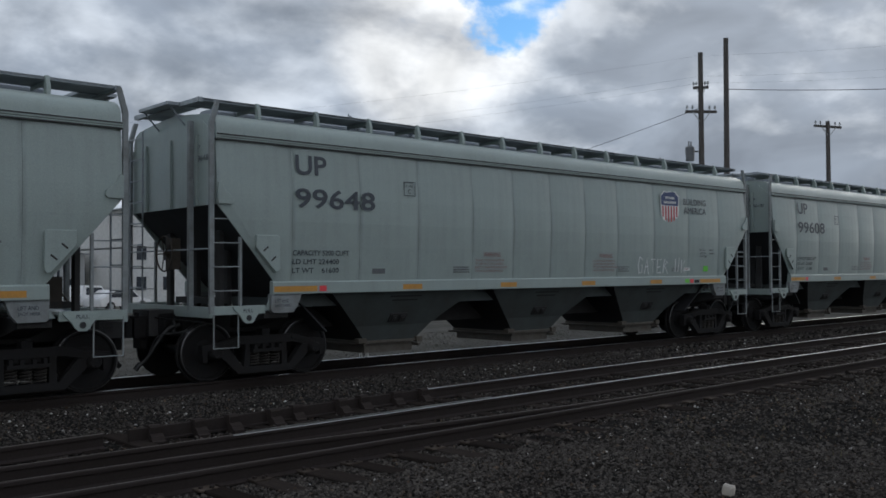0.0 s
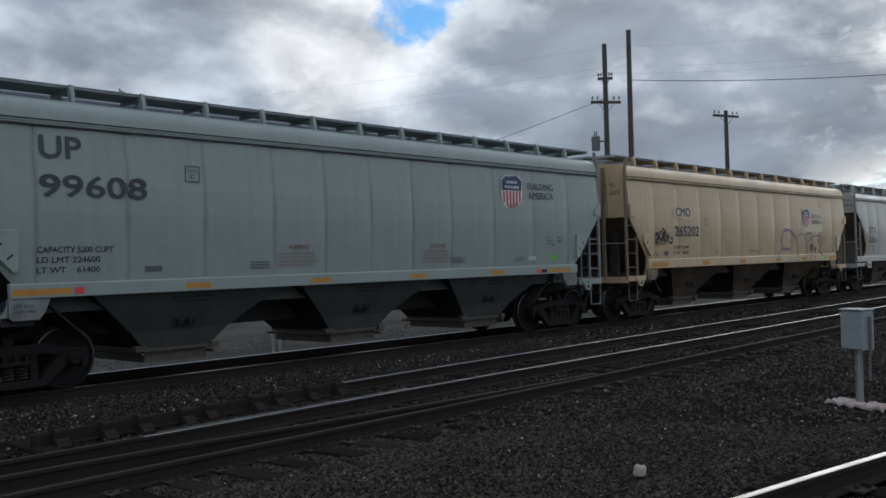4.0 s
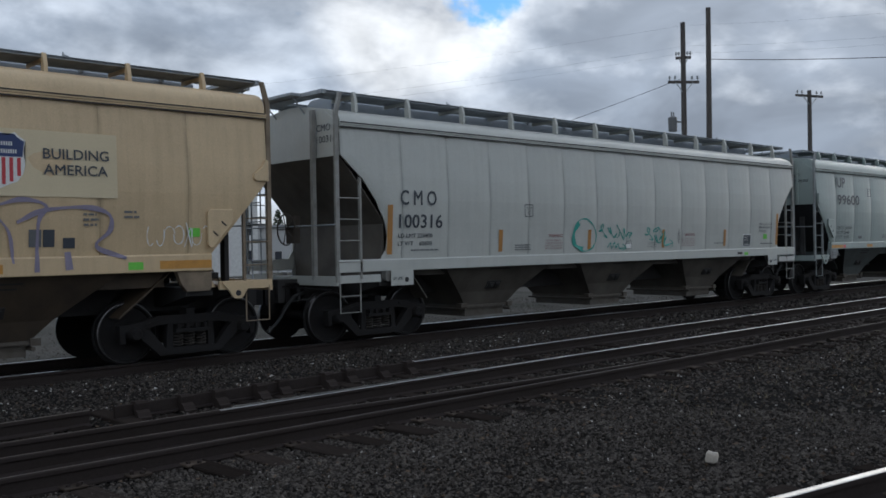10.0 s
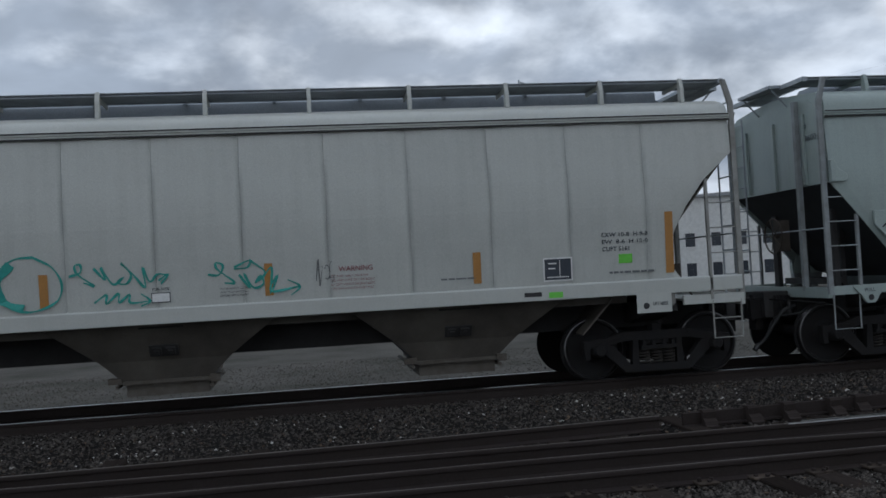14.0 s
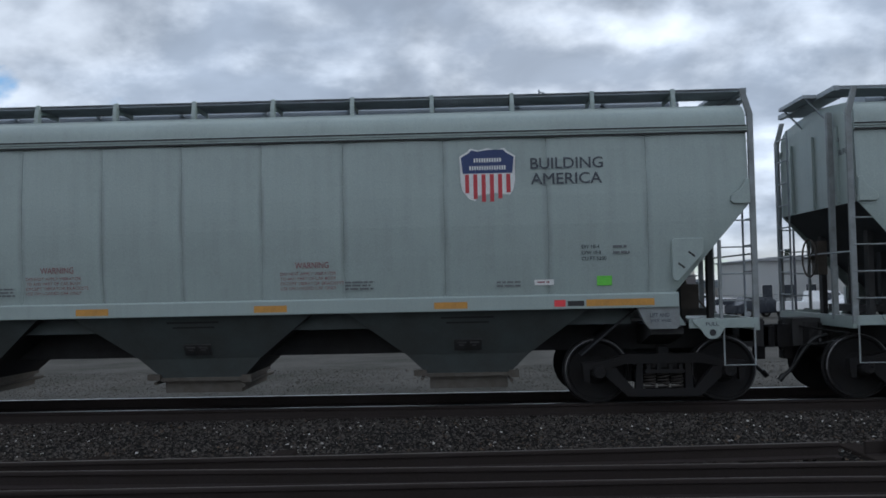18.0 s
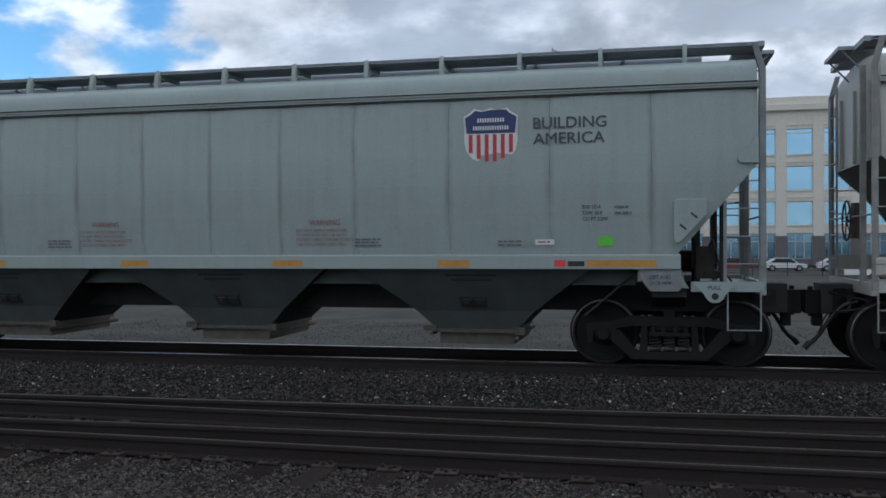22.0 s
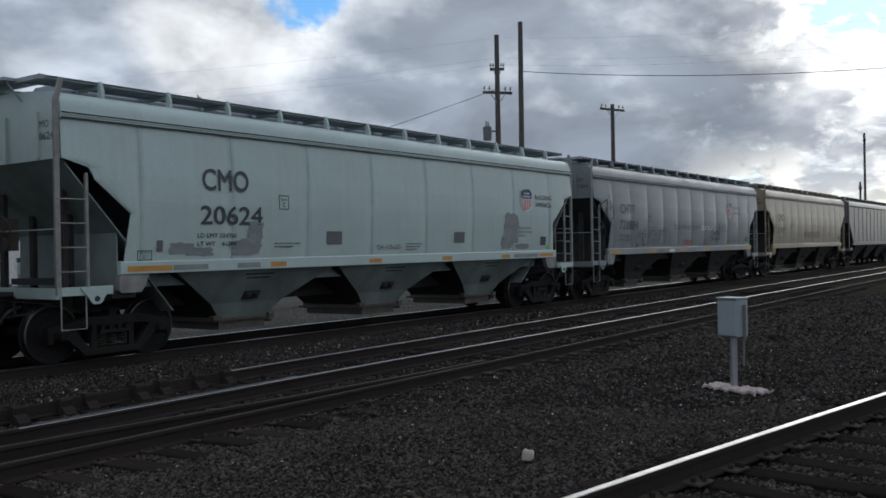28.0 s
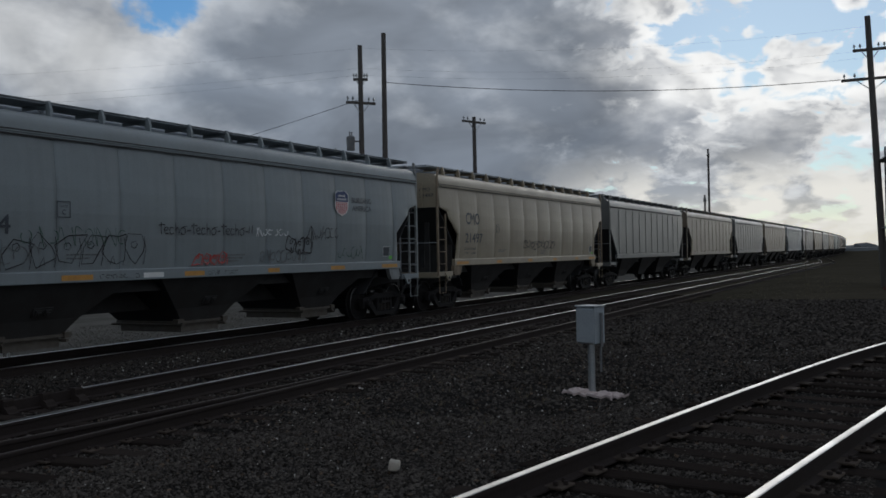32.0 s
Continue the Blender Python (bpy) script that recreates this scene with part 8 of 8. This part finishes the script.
def parked_car(x, y, yaw, material, truck, label):
    z = ground_at(x, y)
    v = thing("pickup_truck" if truck else "parked_car", label, "truck" if truck else "car", "parked vehicles", at=pose(x, y, z, 0, 0, yaw))
    bm = bmesh.new()
    poly = ([(-2.7, 0.45), (2.7, 0.45), (2.72, 0.95), (1.55, 1.08), (1.0, 1.75), (-0.45, 1.78), (-0.6, 1.1), (-2.7, 1.1)] if truck else
            [(-2.2, 0.35), (2.2, 0.35), (2.25, 0.75), (1.3, 0.92), (0.6, 1.42), (-1.0, 1.45), (-1.8, 0.98), (-2.2, 0.9)])
    prism(bm, poly, -0.88, 0.88)
    bmesh.ops.bevel(bm, geom=bm.edges[:], offset=0.05, segments=2, affect="EDGES")
    part("body", bm, material, v)
    win = [(-0.3, 1.15), (1.35, 1.12), (0.95, 1.62), (-0.3, 1.65)] if truck else [(-1.5, 0.95), (1.1, 0.93), (0.55, 1.34), (-0.95, 1.36)]
    for s in (-1, 1):
        part("side_window", prism(bmesh.new(), win, s * 0.80, s * 0.892), "car_dark", v)
    for wx in ((-1.75, 1.75) if truck else (-1.35, 1.4)):
        for y2 in (-0.85, 0.85):
            bm = bmesh.new()
            lathe(bm, [(-0.1, 0.2), (-0.11, 0.34), (0.11, 0.34), (0.1, 0.2)], 16, centre=(wx, y2, 0.34))
            w = part("wheel", bm, "tyre", v)
            bm = bmesh.new()
            lathe(bm, [(-0.12, 0.19), (0.12, 0.19)], 12, centre=(wx, y2, 0.34))
            part("rim", bm, "galv", w)


parked_car(-2.6, 106, 180, "car_white", True, "white pickup truck parked before the office building")
parked_car(2.2, 106, 0, "car_dark", False, "dark car parked before the office building")
parked_car(-8.6, 107, 0, "car_dark", True, "dark pickup truck parked before the office building")
parked_car(8.5, 106, 180, "car_red", False, "red car parked before the office building")
parked_car(14.0, 105, 0, "car_white", False, "white car parked before the office building")
parked_car(19.5, 105, 0, "car_white", False, "white car parked before the office building")
parked_car(30.5, 95, 10, "car_white", False, "white car parked by the warehouse")
parked_car(34.5, 93, 10, "car_dark", False, "dark car parked by the warehouse")
parked_car(-21, 100, 0, "car_white", False, "white car parked by the trees")


for bearing, material, truck, label in ((13.2, "car_white", True, "white pickup truck in a row on the gravel lot"), (15.2, "car_white", False, "white car in a row on the gravel lot"),
                                        (17.2, "car_dark", False, "dark car in a row on the gravel lot"), (20.6, "car_white", True, "white pickup truck in a row on the gravel lot"),
                                        (22.6, "car_white", False, "white car in a row on the gravel lot")):
    parked_car(*at_bearing(bearing, 66), 20, material, truck, label)


def lot_post(x, y, h, label, r=0.09):
    z = ground_at(x, y)
    p = thing("lamp_post", label, "lamp post", "lot posts", at=pose(x, y, z))
    bm = bmesh.new()
    rod(bm, (0, 0, -0.2), (0, 0, h), r, 8, r * 0.7)
    part("pole", bm, "car_dark", p)
    bm = bmesh.new()
    rod(bm, (0, 0, h - 0.05), (0.9, 0, h + 0.05), 0.04)
    box(bm, 0.7, 1.35, -0.14, 0.14, h - 0.02, h + 0.12)
    part("lamp_head", bm, "car_dark", p)


for bearing, d, h in ((-2.2, 62, 7.6), (-5.0, 66, 5.5), (-9.7, 62, 7.7), (19.4, 60, 6.4), (4.2, 60, 5.0)):
    lot_post(*at_bearing(bearing, d), h, "dark lamp post standing in the gravel lot")


def fence(y, x0, x1, h=1.6):
    f = thing("fence", "thin dark wire fence along the far side of the lot", "fence", kind="structure", at=pose(0, y, ground_at(0, y)))
    for i, xx in enumerate(np.arange(x0, x1, 3.0)):
        bm = bmesh.new()
        rod(bm, (xx, 0, -0.3), (xx, 0, h), 0.035, 6)
        part("post", bm, "car_dark", f)
    bm = bmesh.new()
    for z in np.linspace(0.1, h, 8):
        rod(bm, (x0, 0, z), (x1, 0, z), 0.012, 4)
    part("fence_wires", bm, "car_dark", f)


fence(88, -60, 60)


def steel_tower(bearing, d):
    """Signal bridge leg with ladder and platforms beside the near track."""
    x, y = at_bearing(bearing, d)
    t = thing("signal_mast", "grey steel signal mast with a ladder and platforms", "signal", at=pose(x, y, ground_at(x, y), 0, 0, 8))
    bm = bmesh.new()
    for dx in (0.0, 0.42):
        rod(bm, (dx, 0, 0), (dx, 0, 7.4), 0.035)
    for z in np.arange(0.4, 7.4, 0.33):
        rod(bm, (0, 0, z), (0.42, 0, z), 0.018)
    part("ladder", bm, "mast", t)
    bm = bmesh.new()
    for dx, dy in ((1.0, 0), (1.9, 0), (1.0, 0.9), (1.9, 0.9)):
        rod(bm, (dx, dy, 0), (dx, dy, 6.2), 0.045)
    for z in (2.6, 5.6):
        box(bm, -0.1, 3.2, -0.2, 1.1, z, z + 0.06)
        rod(bm, (-0.1, -0.2, z + 1.1), (3.2, -0.2, z + 1.1), 0.03)
        for dx in (-0.1, 1.0, 2.1, 3.2):
            rod(bm, (dx, -0.2, z), (dx, -0.2, z + 1.1), 0.03)
        rod(bm, (0.0, 0, z), (1.0, 0, z - 1.0), 0.04)
    part("platform", bm, "mast", t)


steel_tower(90.4, 43)
bm = bmesh.new()
box(bm, -0.5, 0.5, -0.35, 0.35, 0, 0.12)
prism(bm, [(-0.5, 0.12), (0.3, 0.12), (0.6, 0.75), (0.45, 0.8)], -0.12, 0.12)
bx, by = at_bearing(89.4, 42)
solid("switch_stand", bm, "stand_red", "rust-red switch stand at the foot of the pole", "switch stand", at=pose(bx, by, ground_at(bx, by), 0, 0, 30))


def block_signal(bearing, d, h, label):
    x, y = at_bearing(bearing, d)
    s = thing("railway_signal", label, "signal", "railway signals", at=pose(x, y, ground_at(x, y), 0, 0, -bearing))
    bm = bmesh.new()
    rod(bm, (0, 0, 0), (0, 0, h), 0.06)
    part("mast", bm, "galv", s)
    bm = bmesh.new()
    prism(bm, [(-0.32, h - 0.9), (0.32, h - 0.9), (0.32, h), (0.22, h + 0.22), (0, h + 0.3), (-0.22, h + 0.22), (-0.32, h)], -0.15, 0.15)
    part("signal_head", bm, "black", s)
    bm = bmesh.new()
    for z in (h - 0.6, h - 0.2):
        rod(bm, (0, -0.15, z), (0, -0.38, z), 0.11, 10)
    part("lamp_hood", bm, "black", s)


block_signal(-65.5, 45, 6.6, "black railway signal head above the train")
block_signal(80.5, 120, 4.2, "small railway signal far down the line")
block_signal(82.9, 170, 4.6, "small railway signal far down the line")


def radio_mast(bearing, d, h):
    x, y = at_bearing(bearing, d)
    m = thing("radio_mast", "slender grey radio mast with antennas", "mast", at=pose(x, y, ground_at(x, y)))
    bm = bmesh.new()
    rod(bm, (0, 0, 0), (0, 0, h), 0.28, 10, 0.16)
    part("mast", bm, "galv", m)
    for a in range(3):
        bm = bmesh.new()
        c, s = math.cos(a * 2.094), math.sin(a * 2.094)
        box(bm, 0.55 * c - 0.15, 0.55 * c + 0.15, 0.55 * s - 0.15, 0.55 * s + 0.15, h - 2.2, h - 0.1)
        rod(bm, (0, 0, h - 1.1), (0.5 * c, 0.5 * s, h - 1.1), 0.05)
        part("antenna", bm, "frame", m)


radio_mast(-57.9, 150, 27.0)


def whip(bearing, d, h):
    x, y = at_bearing(bearing, d)
    bm = bmesh.new()
    pipe(bm, [(0, 0, 0), (0.15, 0, h * 0.5), (0.5, 0, h)], 0.012)
    solid("marker_rod", bm, "grass", "thin dry marker rod leaning by the track", "rod", at=pose(x, y, ground_at(x, y) - 0.05))


whip(84.6, 38, 2.6)


def far_trees():
    """Low dark woods along the horizon."""
    rg = random.Random(44)
    bm = bmesh.new()
    for i in range(900):
        a = rg.uniform(-115, 115)
        d = rg.uniform(420, 620)
        x, y = at_bearing(a, d)
        w, h = rg.uniform(5, 14), rg.uniform(1.2, 3.6)
        base = [bm.verts.new((x + w * math.cos(k * 1.2566 + i), y + w * math.sin(k * 1.2566 + i), -2)) for k in range(5)]
        mid = [bm.verts.new((x + w * rg.uniform(0.6, 1.0) * math.cos(k * 1.2566 + i), y + w * rg.uniform(0.6, 1.0) * math.sin(k * 1.2566 + i), h * rg.uniform(0.5, 0.9))) for k in range(5)]
        top = bm.verts.new((x, y, h))
        for k in range(5):
            bm.faces.new((base[k], base[(k + 1) % 5], mid[(k + 1) % 5], mid[k]))
            bm.faces.new((mid[k], mid[(k + 1) % 5], top))
    solid("distant_woods", bm, "hazy", "low hazy dark distant woods along the horizon", "woods", kind="stuff")


far_trees()


def weeds():
    rg = random.Random(8)
    bm = bmesh.new()
    for i in range(900):
        kind = rg.random()
        if kind < 0.2:
            x, y = rg.uniform(8, 26), rg.uniform(3.2, 6.8)
        else:
            x, y = rg.uniform(20, 60), rg.uniform(2.5, 6.5)
        z = ground_at(x, y)
        h = rg.uniform(0.03, 0.09)
        a = rg.uniform(0, 6.28)
        for k in range(4):
            b2 = a + k * 1.6
            p = Vector((x + rg.uniform(-0.05, 0.05), y + rg.uniform(-0.05, 0.05), z))
            tip = p + Vector((0.06 * math.cos(b2), 0.06 * math.sin(b2), h))
            o = Vector((-math.sin(b2), math.cos(b2), 0)) * 0.006
            bm.faces.new([bm.verts.new(p - o), bm.verts.new(p + o), bm.verts.new(tip)])
    solid("dry_weeds", bm, "grass", "sparse dry weeds among the ballast stones", "weeds", kind="stuff")


weeds()


# ---------------------------------------------------------------- what moves
def motions():
    """The whole train rolls by; its wheels turn."""
    times = [2.0 * i for i in range(17)]
    for car, spec in cars:
        length = spec.right - spec.left
        rows = []
        for t in times:
            x = spec.left - travel(t)
            c = x + length / 2
            slope = max(c - 110, 0) / 3600
            y = TRAIN_Y + float(train_offset(np.array([c]))[0]) - slope * length / 2
            rows.append((t, pose(x, y, 0, 0, 0, math.degrees(math.atan(slope)))))
        walk(car, rows)
    turns = [i * 0.13 for i in range(247)]
    turns[-1] = 32.0
    angle = [math.degrees(travel(t) / WHEEL_R) for t in turns]
    for w, wx, car in wheel_sets[:near_wheels]:
        walk(w, [(t, pose(wx, 0, 0, 0, -a, 0)) for t, a in zip(turns, angle)])


motions()
